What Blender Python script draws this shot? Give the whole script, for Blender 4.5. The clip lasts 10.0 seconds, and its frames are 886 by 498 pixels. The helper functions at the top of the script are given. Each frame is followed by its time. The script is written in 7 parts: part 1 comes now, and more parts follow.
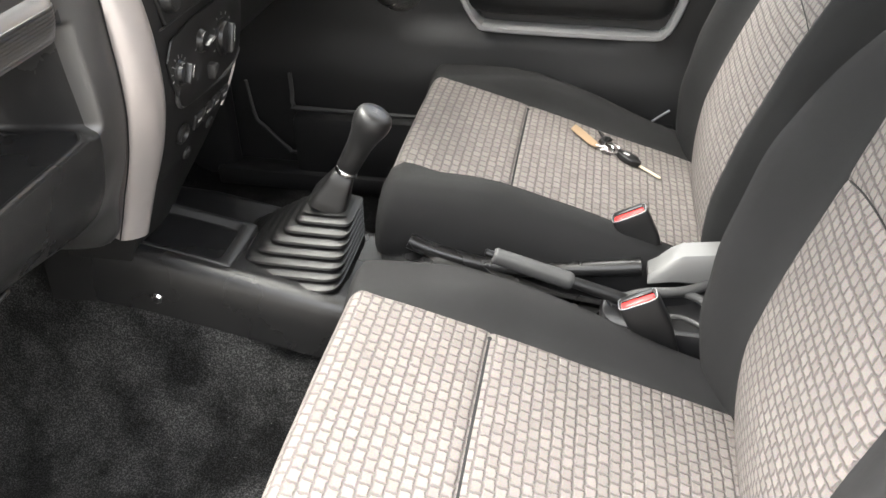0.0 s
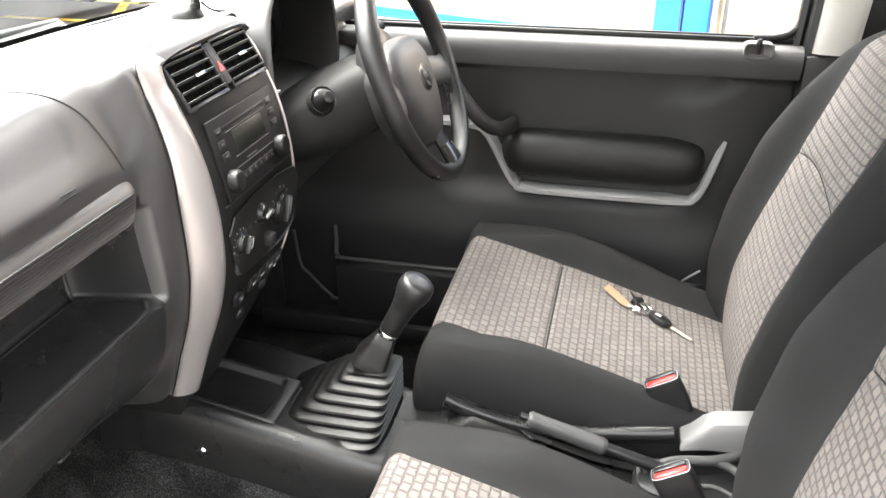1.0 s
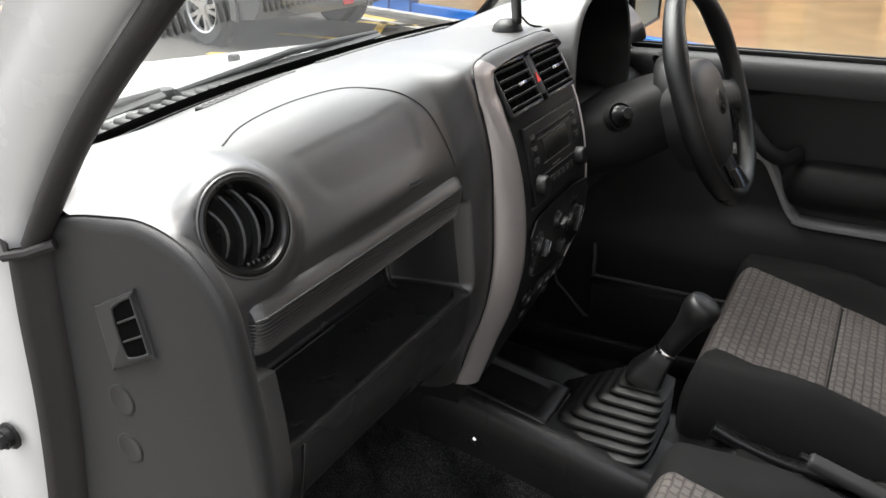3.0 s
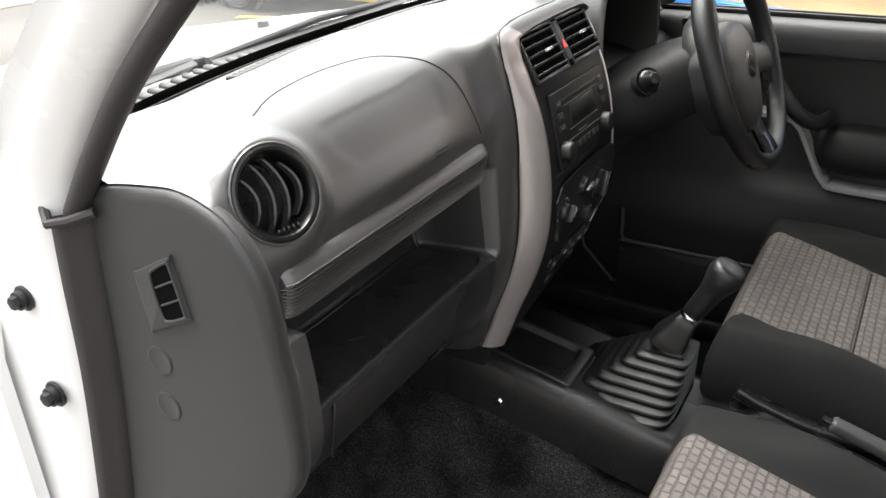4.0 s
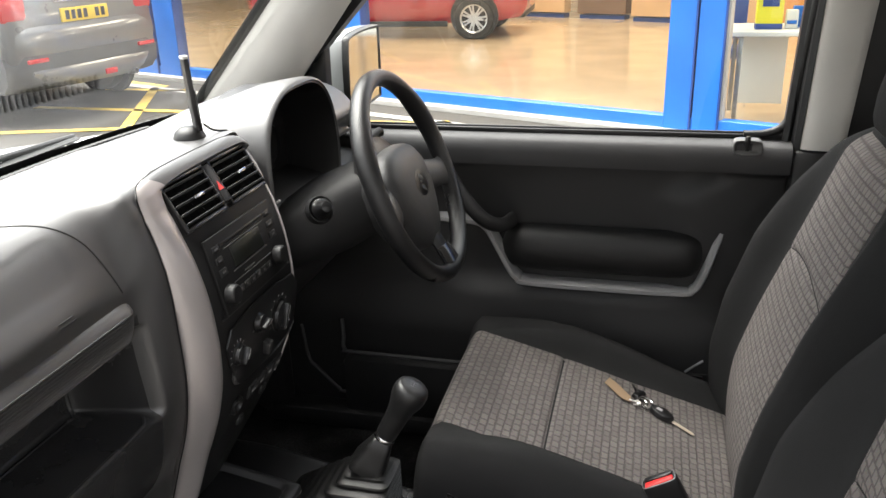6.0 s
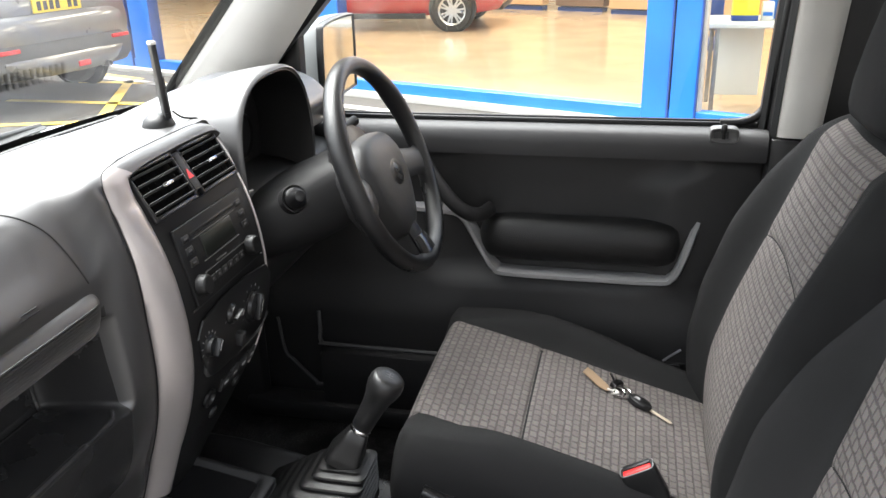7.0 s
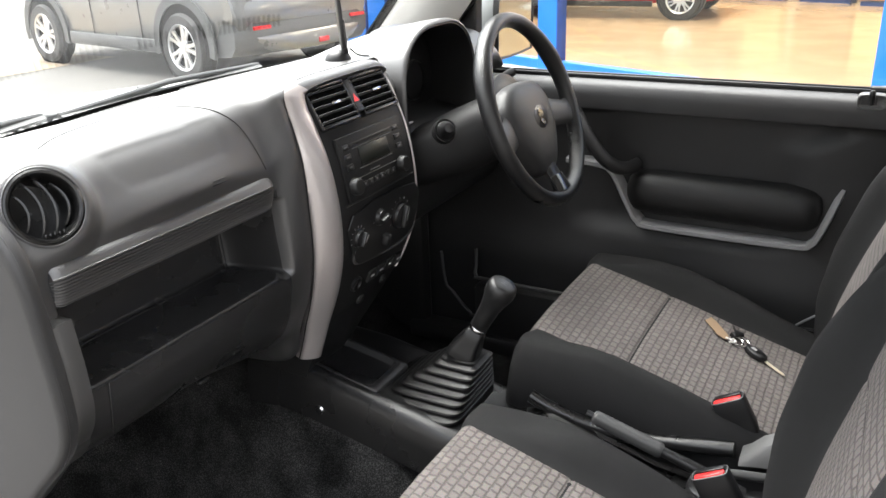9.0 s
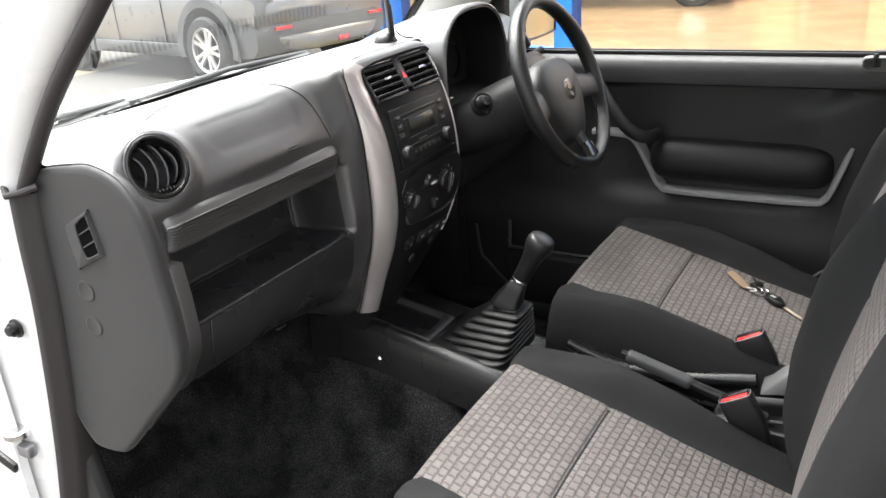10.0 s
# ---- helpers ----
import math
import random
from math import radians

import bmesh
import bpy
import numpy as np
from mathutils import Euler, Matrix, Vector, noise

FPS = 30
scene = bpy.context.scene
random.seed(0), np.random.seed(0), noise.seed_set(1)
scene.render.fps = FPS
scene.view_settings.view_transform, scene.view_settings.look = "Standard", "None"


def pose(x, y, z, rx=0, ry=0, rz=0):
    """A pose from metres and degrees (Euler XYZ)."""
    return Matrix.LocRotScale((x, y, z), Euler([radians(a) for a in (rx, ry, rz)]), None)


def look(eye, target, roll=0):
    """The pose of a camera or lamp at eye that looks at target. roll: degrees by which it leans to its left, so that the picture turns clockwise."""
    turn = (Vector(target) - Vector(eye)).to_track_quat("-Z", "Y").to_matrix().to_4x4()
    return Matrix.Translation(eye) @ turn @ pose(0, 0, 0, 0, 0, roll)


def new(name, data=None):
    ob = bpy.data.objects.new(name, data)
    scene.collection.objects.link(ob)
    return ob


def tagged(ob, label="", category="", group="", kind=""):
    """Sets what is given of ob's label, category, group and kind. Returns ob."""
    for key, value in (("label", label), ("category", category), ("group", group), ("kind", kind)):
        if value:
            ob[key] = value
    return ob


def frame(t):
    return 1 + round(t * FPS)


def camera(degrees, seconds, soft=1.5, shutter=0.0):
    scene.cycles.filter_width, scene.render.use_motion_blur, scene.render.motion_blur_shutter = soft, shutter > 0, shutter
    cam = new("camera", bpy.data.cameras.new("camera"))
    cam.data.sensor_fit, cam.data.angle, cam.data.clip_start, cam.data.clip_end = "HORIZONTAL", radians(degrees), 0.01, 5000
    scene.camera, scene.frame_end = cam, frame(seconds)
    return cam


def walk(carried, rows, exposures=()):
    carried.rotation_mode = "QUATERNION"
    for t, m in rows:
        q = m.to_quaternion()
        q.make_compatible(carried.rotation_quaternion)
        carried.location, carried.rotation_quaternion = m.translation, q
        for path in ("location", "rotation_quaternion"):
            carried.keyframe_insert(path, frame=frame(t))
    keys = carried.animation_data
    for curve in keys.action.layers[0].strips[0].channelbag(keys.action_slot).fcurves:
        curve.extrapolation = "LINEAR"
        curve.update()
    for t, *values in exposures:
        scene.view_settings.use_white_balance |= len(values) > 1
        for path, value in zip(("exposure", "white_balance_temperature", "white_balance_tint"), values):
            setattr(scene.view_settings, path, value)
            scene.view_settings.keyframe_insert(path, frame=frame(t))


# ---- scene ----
cam = camera(57.0, 10.0)
PATH = [
    (0, (0.099, -1.002, 1.353), (-0.192, 0.613, 0.21), -0.2),
    (0.5, (0.093, -1.006, 1.403), (-0.244, 0.705, 0.423), -0.1),
    (1, (0.092, -1.022, 1.434), (-0.304, 0.729, 0.552), -0.0),
    (1.5, (0.084, -1.043, 1.466), (-0.411, 0.738, 0.702), -0.2),
    (2, (0.05, -1.056, 1.47), (-0.544, 0.714, 0.754), -0.2),
    (2.5, (0.021, -1.076, 1.463), (-0.694, 0.646, 0.74), -0.2),
    (3, (-0.007, -1.103, 1.425), (-0.884, 0.496, 0.606), -0.9),
    (3.2, (-0.016, -1.12, 1.391), (-0.952, 0.407, 0.502), -1.6),
    (4.3, (0.022, -1.106, 1.461), (-0.888, 0.432, 0.564), -2.3),
    (4.5, (0.036, -1.098, 1.475), (-0.813, 0.514, 0.65), -2.7),
    (5, (0.088, -1.074, 1.498), (-0.576, 0.66, 0.754), -2.2),
    (5.5, (0.118, -1.035, 1.494), (-0.412, 0.755, 0.775), -1.5),
    (6, (0.142, -1.02, 1.496), (-0.326, 0.785, 0.773), -1.7),
    (6.2, (0.147, -1.011, 1.501), (-0.296, 0.795, 0.765), -1.7),
    (7.3, (0.143, -1.007, 1.476), (-0.276, 0.804, 0.736), -1.5),
    (7.5, (0.131, -1.019, 1.474), (-0.314, 0.783, 0.728), -1.4),
    (8, (0.124, -1.073, 1.477), (-0.419, 0.7, 0.727), -1.9),
    (8.5, (0.193, -1.11, 1.489), (-0.495, 0.616, 0.749), -2.4),
    (9, (0.357, -1.17, 1.445), (-0.542, 0.453, 0.7), -2.0),
    (9.5, (0.422, -1.246, 1.451), (-0.583, 0.311, 0.699), -2.9),
    (10, (0.394, -1.345, 1.439), (-0.545, 0.254, 0.69), -4.3),
]
EXPOSURE = [(0, 3.8, 6750, 9), (0.5, 4.12, 6700, 9), (1.0, 4.0, 6700, 9), (1.5, 3.3, 6600, 10), (2.0, 2.1, 6450, 10), (2.5, 2.0, 6450, 10), (3.2, 1.9, 6600, 10), (4.3, 2.65, 6650, 10), (5.0, 2.3, 6650, 10), (5.5, 2.25, 6700, 10), (6.2, 2.52, 6650, 10), (7.3, 2.85, 6350, 10), (8.5, 2.85, 6400, 10), (9.0, 2.8, 6500, 10), (10, 2.78, 6500, 10)]
walk(cam, [(t, look(eye, target, roll)) for t, eye, target, roll in PATH], EXPOSURE)

# ---- light ----
SUN_DIR = Vector((-0.37, 0.10, 0.92)).normalized()
world = bpy.data.worlds.new("sky")
scene.world = world
world.use_nodes = True
wn = world.node_tree.nodes
sky = wn.new("ShaderNodeTexSky")
sky.sky_type, sky.sun_disc = "NISHITA", False
sky.sun_elevation = math.asin(SUN_DIR.z)
sky.sun_rotation = math.atan2(SUN_DIR.x, SUN_DIR.y)
sky.dust_density, sky.air_density = 4.0, 1.0
soften = wn.new("ShaderNodeHueSaturation")
soften.inputs["Saturation"].default_value = 0.2
world.node_tree.links.new(sky.outputs[0], soften.inputs["Color"])
world.node_tree.links.new(soften.outputs[0], wn["Background"].inputs[0])
wn["Background"].inputs[1].default_value = 0.15

sun = new("sun", bpy.data.lights.new("sun", "SUN"))
sun.data.energy, sun.data.angle, sun.data.color = 2.2, radians(65), (1.0, 0.98, 0.95)
sun.matrix_world = look(SUN_DIR * 30, (0, 0, 0))


# ---- materials ----
def material(name, colour, rough=0.5, metal=0.0, grain=0.0, grain_size=400.0, vary=0.15, vary_size=6.0, spec=0.5, bump=0.15, coat=0.0, sheen=0.0):
    m = bpy.data.materials.new(name)
    m.use_nodes = True
    n, l = m.node_tree.nodes, m.node_tree.links
    b = n["Principled BSDF"]
    b.inputs["Roughness"].default_value, b.inputs["Metallic"].default_value = rough, metal
    b.inputs["Specular IOR Level"].default_value = spec
    b.inputs["Coat Weight"].default_value = coat
    b.inputs["Coat Roughness"].default_value = 0.42 if rough > 0.3 else 0.05
    b.inputs["Sheen Weight"].default_value, b.inputs["Sheen Roughness"].default_value = sheen, 0.4
    tc = n.new("ShaderNodeTexCoord")
    big = n.new("ShaderNodeTexNoise")
    big.inputs["Scale"].default_value, big.inputs["Detail"].default_value = vary_size, 6
    l.new(tc.outputs["Object"], big.inputs["Vector"])
    ramp = n.new("ShaderNodeValToRGB")
    ramp.color_ramp.elements[0].position, ramp.color_ramp.elements[1].position = 0.3, 0.72
    ramp.color_ramp.elements[0].color = [c * (1 - vary) for c in colour] + [1]
    ramp.color_ramp.elements[1].color = [min(1, c * (1 + vary)) for c in colour] + [1]
    l.new(big.outputs[0], ramp.inputs[0])
    l.new(ramp.outputs[0], b.inputs["Base Color"])
    rr = n.new("ShaderNodeMapRange")
    rr.inputs["To Min"].default_value, rr.inputs["To Max"].default_value = max(0.02, rough - 0.08), min(1, rough + 0.08)
    l.new(big.outputs[0], rr.inputs["Value"])
    l.new(rr.outputs[0], b.inputs["Roughness"])
    if grain:
        fine = n.new("ShaderNodeTexNoise")
        fine.inputs["Scale"].default_value, fine.inputs["Detail"].default_value = grain_size, 3
        l.new(tc.outputs["Object"], fine.inputs["Vector"])
        bp = n.new("ShaderNodeBump")
        bp.inputs["Strength"].default_value, bp.inputs["Distance"].default_value = grain, bump * 0.01
        l.new(fine.outputs[0], bp.inputs["Height"])
        l.new(bp.outputs[0], b.inputs["Normal"])
    return m


def woven(name, axes, light, dark, cell=0.016, row=0.0105):
    """Woven seat cloth with rows of small raised blocks; axes: the two object axes that it lies in."""
    m = bpy.data.materials.new(name)
    m.use_nodes = True
    n, l = m.node_tree.nodes, m.node_tree.links
    b = n["Principled BSDF"]
    b.inputs["Roughness"].default_value, b.inputs["Specular IOR Level"].default_value = 0.85, 0.2
    tc = n.new("ShaderNodeTexCoord")
    sep, com = n.new("ShaderNodeSeparateXYZ"), n.new("ShaderNodeCombineXYZ")
    l.new(tc.outputs["Object"], sep.inputs[0])
    l.new(sep.outputs[axes[0]], com.inputs[0])
    l.new(sep.outputs[axes[1]], com.inputs[1])
    wob = n.new("ShaderNodeTexNoise")
    wob.inputs["Scale"].default_value = 150
    l.new(tc.outputs["Object"], wob.inputs["Vector"])
    add = n.new("ShaderNodeVectorMath")
    add.operation = "MULTIPLY_ADD"
    add.inputs[1].default_value = (0.0048, 0.0048, 0)
    l.new(wob.outputs["Color"], add.inputs[0])
    l.new(com.outputs[0], add.inputs[2])
    br = n.new("ShaderNodeTexBrick")
    br.inputs["Scale"].default_value = 1.0
    br.inputs["Brick Width"].default_value, br.inputs["Row Height"].default_value = cell, row
    br.inputs["Mortar Size"].default_value, br.inputs["Mortar Smooth"].default_value = row * 0.19, 0.85
    br.inputs["Color1"].default_value = (*light, 1)
    br.inputs["Color2"].default_value = (*[c * 0.82 for c in light], 1)
    br.inputs["Mortar"].default_value = (*dark, 1)
    l.new(add.outputs[0], br.inputs["Vector"])
    th = n.new("ShaderNodeTexNoise")
    th.inputs["Scale"].default_value, th.inputs["Detail"].default_value = 620, 3
    l.new(tc.outputs["Object"], th.inputs["Vector"])
    mix = n.new("ShaderNodeMix")
    mix.data_type, mix.blend_type = "RGBA", "MULTIPLY"
    mix.inputs[0].default_value = 0.6
    l.new(br.outputs["Color"], mix.inputs["A"])
    l.new(th.outputs["Color"], mix.inputs["B"])
    hue = n.new("ShaderNodeHueSaturation")
    hue.inputs["Saturation"].default_value, hue.inputs["Value"].default_value = 0.9, 1.43
    l.new(mix.outputs["Result"], hue.inputs["Color"])
    l.new(hue.outputs[0], b.inputs["Base Color"])
    inv = n.new("ShaderNodeMath")
    inv.operation = "SUBTRACT"
    inv.inputs[0].default_value = 1.0
    l.new(br.outputs["Fac"], inv.inputs[1])
    bp = n.new("ShaderNodeBump")
    bp.inputs["Strength"].default_value, bp.inputs["Distance"].default_value = 0.75, 0.0015
    l.new(inv.outputs[0], bp.inputs["Height"])
    l.new(bp.outputs[0], b.inputs["Normal"])
    return m


def carpet(name, c0, c1):
    """Looped carpet: fine pile, trodden patches and pale lint."""
    m = material(name, c0, 0.95, grain=0.9, grain_size=700, vary=0.3, vary_size=14, spec=0.1, bump=0.5)
    n, l = m.node_tree.nodes, m.node_tree.links
    tc = [x for x in n if x.bl_idname == "ShaderNodeTexCoord"][0]

    def noise_ramp(scale, a, b, ca, cb, detail=4):
        t, r = n.new("ShaderNodeTexNoise"), n.new("ShaderNodeValToRGB")
        t.inputs["Scale"].default_value, t.inputs["Detail"].default_value = scale, detail
        l.new(tc.outputs["Object"], t.inputs["Vector"])
        r.color_ramp.elements[0].position, r.color_ramp.elements[1].position = a, b
        r.color_ramp.elements[0].color, r.color_ramp.elements[1].color = (*ca, 1), (*cb, 1)
        l.new(t.outputs[0], r.inputs[0])
        return r.outputs[0]
    pile = noise_ramp(420, 0.45, 0.72, c0, c1)
    patch = noise_ramp(11, 0.40, 0.66, (0.55, 0.55, 0.55), (2.0, 2.0, 2.0), 7)
    lint = noise_ramp(160, 0.72, 0.78, (0, 0, 0), (0.10, 0.10, 0.095), 2)
    mul, add = n.new("ShaderNodeMix"), n.new("ShaderNodeMix")
    mul.data_type, mul.blend_type, add.data_type, add.blend_type = "RGBA", "MULTIPLY", "RGBA", "ADD"
    mul.inputs[0].default_value = add.inputs[0].default_value = 1.0
    l.new(pile, mul.inputs["A"])
    l.new(patch, mul.inputs["B"])
    l.new(mul.outputs["Result"], add.inputs["A"])
    l.new(lint, add.inputs["B"])
    l.new(add.outputs["Result"], n["Principled BSDF"].inputs["Base Color"])
    return m


def glass(name, tint=(1, 1, 1), gloss=1.0):
    """A thin pane: clear, with the mirror image that glass gives."""
    m = bpy.data.materials.new(name)
    m.use_nodes = True
    n, l = m.node_tree.nodes, m.node_tree.links
    n.remove(n["Principled BSDF"])
    tr, gl, mx, fr = n.new("ShaderNodeBsdfTransparent"), n.new("ShaderNodeBsdfGlossy"), n.new("ShaderNodeMixShader"), n.new("ShaderNodeLayerWeight")
    tr.inputs[0].default_value = (*tint, 1)
    gl.inputs["Roughness"].default_value = 0.01
    gl.inputs["Color"].default_value = (gloss, gloss, gloss, 1)
    fr.inputs["Blend"].default_value = 0.5
    pw, ma = n.new("ShaderNodeMath"), n.new("ShaderNodeMath")
    pw.operation, ma.operation = "POWER", "MULTIPLY_ADD"
    pw.inputs[1].default_value, ma.inputs[1].default_value, ma.inputs[2].default_value = 4.2, 0.92, 0.05
    l.new(fr.outputs["Facing"], pw.inputs[0])
    l.new(pw.outputs[0], ma.inputs[0])
    l.new(ma.outputs[0], mx.inputs[0])
    l.new(tr.outputs[0], mx.inputs[1])
    l.new(gl.outputs[0], mx.inputs[2])
    l.new(mx.outputs[0], n["Material Output"].inputs[0])
    return m


DASH = material("dash_plastic", (0.0165, 0.0165, 0.0170), 0.46, grain=0.5, grain_size=900, vary=0.06, bump=0.08, spec=1.0, coat=1.0)
SHELF = material("shelf_plastic", (0.020, 0.020, 0.0205), 0.28, grain=0.5, grain_size=900, vary=0.08, bump=0.08)
CONSOLE = material("console_plastic", (0.0115, 0.0115, 0.0118), 0.28, grain=0.4, grain_size=900, vary=0.08, bump=0.06)
TRAY = material("tray_plastic", (0.022, 0.022, 0.0228), 0.36, grain=0.4, grain_size=900, vary=0.1, bump=0.06)
KNOB = material("knob_plastic", (0.009, 0.009, 0.0092), 0.4, grain=0.4, grain_size=900, vary=0.08, bump=0.06)
COLUMN = material("column_plastic", (0.0105, 0.0105, 0.0108), 0.62, grain=0.5, grain_size=900, vary=0.08, bump=0.08, spec=0.3)
STACK = material("stack_black", (0.007, 0.007, 0.0072), 0.55, grain=0.4, grain_size=900, vary=0.08, bump=0.06, spec=0.3)
GRIP = material("grip_plastic", (0.055, 0.055, 0.055), 0.5, grain=0.4, grain_size=900, vary=0.08, bump=0.06)
PALE = material("pale_grey_plastic", (0.12, 0.12, 0.118), 0.4, grain=0.3, grain_size=800, vary=0.06, bump=0.05)
VENT_BLACK = material("vent_black", (0.005, 0.005, 0.005), 0.25, vary=0.05)
WIPER = material("wiper_black", (0.045, 0.045, 0.0455), 0.38, vary=0.1)
SLAT = material("vent_slat_plastic", (0.012, 0.012, 0.0122), 0.22, vary=0.06)
# shade in ducts and wheel wells put into colour; also the matt screen edge
HOLLOW = material("unlit_duct", (0.002, 0.002, 0.002), 0.9, vary=0.1, spec=0.05)
LOWER = material("lower_plastic", (0.020, 0.020, 0.0205), 0.45, grain=0.5, grain_size=900, vary=0.08, bump=0.08)
ENDCAP = material("end_cap_plastic", (0.0165, 0.0164, 0.0168), 0.5, grain=0.5, grain_size=900, vary=0.06, bump=0.08, spec=0.6, sheen=0.12)
PAD = material("airbag_pad_vinyl", (0.030, 0.030, 0.0303), 0.46, grain=0.5, grain_size=900, vary=0.08, bump=0.08)
BLACK = material("black_plastic", (0.010, 0.010, 0.0103), 0.4, grain=0.4, grain_size=900, vary=0.1, bump=0.06)
GLOSS = material("gloss_grey", (0.05, 0.05, 0.05), 0.18, metal=0.5, vary=0.05, coat=0.8)
SATIN = material("satin_black", (0.010, 0.010, 0.0105), 0.3, vary=0.1)
DOOR_TRIM = material("door_plastic", (0.018, 0.018, 0.0187), 0.5, grain=0.5, grain_size=800, vary=0.08, bump=0.1)
RAIL = material("door_rail_plastic", (0.036, 0.036, 0.037), 0.5, grain=0.4, grain_size=800, vary=0.08, bump=0.08)
DOOR_EDGE = material("door_edge_plastic", (0.26, 0.26, 0.263), 0.45, grain=0.4, grain_size=800, vary=0.08, bump=0.08)
DOOR_PAD = material("door_pad_vinyl", (0.008, 0.008, 0.0083), 0.5, grain=0.5, grain_size=500, vary=0.12, bump=0.15)
CLOTH = material("dark_cloth", (0.0205, 0.0205, 0.0209), 0.9, grain=0.6, grain_size=1400, vary=0.12, vary_size=9, spec=0.15, bump=0.12)
WEAVE = woven("woven_cloth_flat", (1, 0), (0.162, 0.144, 0.136), (0.090, 0.081, 0.077), 0.0165, 0.0142)
WEAVE_UP = woven("woven_cloth_upright", (1, 2), (0.165, 0.147, 0.139), (0.084, 0.075, 0.071), 0.0165, 0.0142)
SILVER = material("silver_trim", (0.52, 0.485, 0.475), 0.34, metal=0.65, grain=0.1, grain_size=1500, vary=0.05)
CHROME = material("chrome", (0.75, 0.75, 0.75), 0.15, metal=1.0, vary=0.05)
STEEL = material("grey_steel", (0.32, 0.32, 0.33), 0.35, metal=0.8, vary=0.2, vary_size=20)
RUBBER = material("rubber", (0.005, 0.005, 0.0052), 0.4, grain=0.4, grain_size=600, vary=0.15, bump=0.1)
SEAL = material("door_seal", (0.022, 0.019, 0.019), 0.6, grain=0.3, grain_size=500, vary=0.12)
LEATHERETTE = material("wheel_rim_grain", (0.013, 0.013, 0.0134), 0.30, grain=0.6, grain_size=700, vary=0.1, bump=0.1)
CARPET = carpet("carpet", (0.014, 0.014, 0.014), (0.065, 0.065, 0.065))
LINER = material("pale_lining", (0.6, 0.585, 0.55), 0.8, grain=0.4, grain_size=700, vary=0.05, bump=0.1)
WHITE = material("white_paint", (0.8, 0.8, 0.79), 0.25, vary=0.02, coat=0.6)
RED = material("red_button", (0.75, 0.03, 0.03), 0.35, vary=0.05)
GLASS = glass("window_glass", (0.93, 0.96, 0.94))
# white mirror shell; the shade on its car side is put into this grey
SHADED_SHELL = material("white_shell_in_shade", (0.30, 0.31, 0.315), 0.3, vary=0.05, coat=0.5)
MIRROR = material("mirror_glass", (0.62, 0.64, 0.65), 0.02, metal=1.0, vary=0.01)
SCREEN = material("dark_display", (0.010, 0.012, 0.010), 0.3, vary=0.05)
PRINT = material("dim_print", (0.10, 0.10, 0.10), 0.5, vary=0.05)
MARK = material("grey_print", (0.35, 0.35, 0.35), 0.5, vary=0.05)
KEY = material("nickel_key", (0.62, 0.54, 0.42), 0.35, metal=0.35, vary=0.08)
CARD = material("manila_card", (0.27, 0.185, 0.11), 0.8, grain=0.3, grain_size=300, vary=0.08)


# ---- building helpers ----
ORIGIN = {}


def thing(name, at, label, category, group="", kind=""):
    ob = new(name)
    ob.location = at
    ob.empty_display_size = 0.05
    ORIGIN[ob.name] = Vector(at)
    return tagged(ob, label, category, group, kind)


def to_mesh(name, bm, mat, origin, sharp=38):
    bmesh.ops.recalc_face_normals(bm, faces=bm.faces)
    limit = radians(sharp)
    for f in bm.faces:
        f.smooth = True
    for e in bm.edges:
        e.smooth = not (len(e.link_faces) == 2 and e.calc_face_angle(0) > limit)
    bmesh.ops.translate(bm, verts=bm.verts, vec=-Vector(origin))
    me = bpy.data.meshes.new(name)
    bm.to_mesh(me)
    bm.free()
    me.materials.append(mat)
    return me


def part(name, bm, mat, parent, label="", sharp=38):
    o = ORIGIN[parent.name]
    ob = new(name, to_mesh(name, bm, mat, o, sharp))
    ob.parent = parent
    ORIGIN[ob.name] = o
    return tagged(ob, label)


def solid(name, bm, mat, label, category, kind="structure", at=(0, 0, 0), sharp=38, group=""):
    ob = new(name, to_mesh(name, bm, mat, at, sharp))
    ob.location = at
    ORIGIN[ob.name] = Vector(at)
    return tagged(ob, label, category, group, kind)


def mesh():
    return bmesh.new()


def rbox(bm, centre, size, bevel=0.0, seg=2, m=None):
    """A box with rounded edges; m: a turn about its centre."""
    r = bmesh.ops.create_cube(bm, size=1.0)
    vs = r["verts"]
    bmesh.ops.scale(bm, vec=size, verts=vs)
    if bevel:
        es = list({e for v in vs for e in v.link_edges})
        o = bmesh.ops.bevel(bm, geom=es, offset=min(bevel, min(size) * 0.49), segments=seg, profile=0.5, affect="EDGES")
        vs = list({v for f in o["faces"] for v in f.verts} | {v for v in vs if v.is_valid})
    mm = Matrix.Translation(centre) @ (m.to_4x4() if m else Matrix())
    bmesh.ops.transform(bm, matrix=mm, verts=vs)
    return vs


def loft(bm, rings, closed=True, caps=True):
    vs = [[bm.verts.new(p) for p in r] for r in rings]
    k = len(vs[0])
    for a, b in zip(vs, vs[1:]):
        for i in range(k if closed else k - 1):
            j = (i + 1) % k
            bm.faces.new((a[i], a[j], b[j], b[i]))
    if caps and closed:
        bm.faces.new(vs[0])
        bm.faces.new(list(reversed(vs[-1])))
    return vs


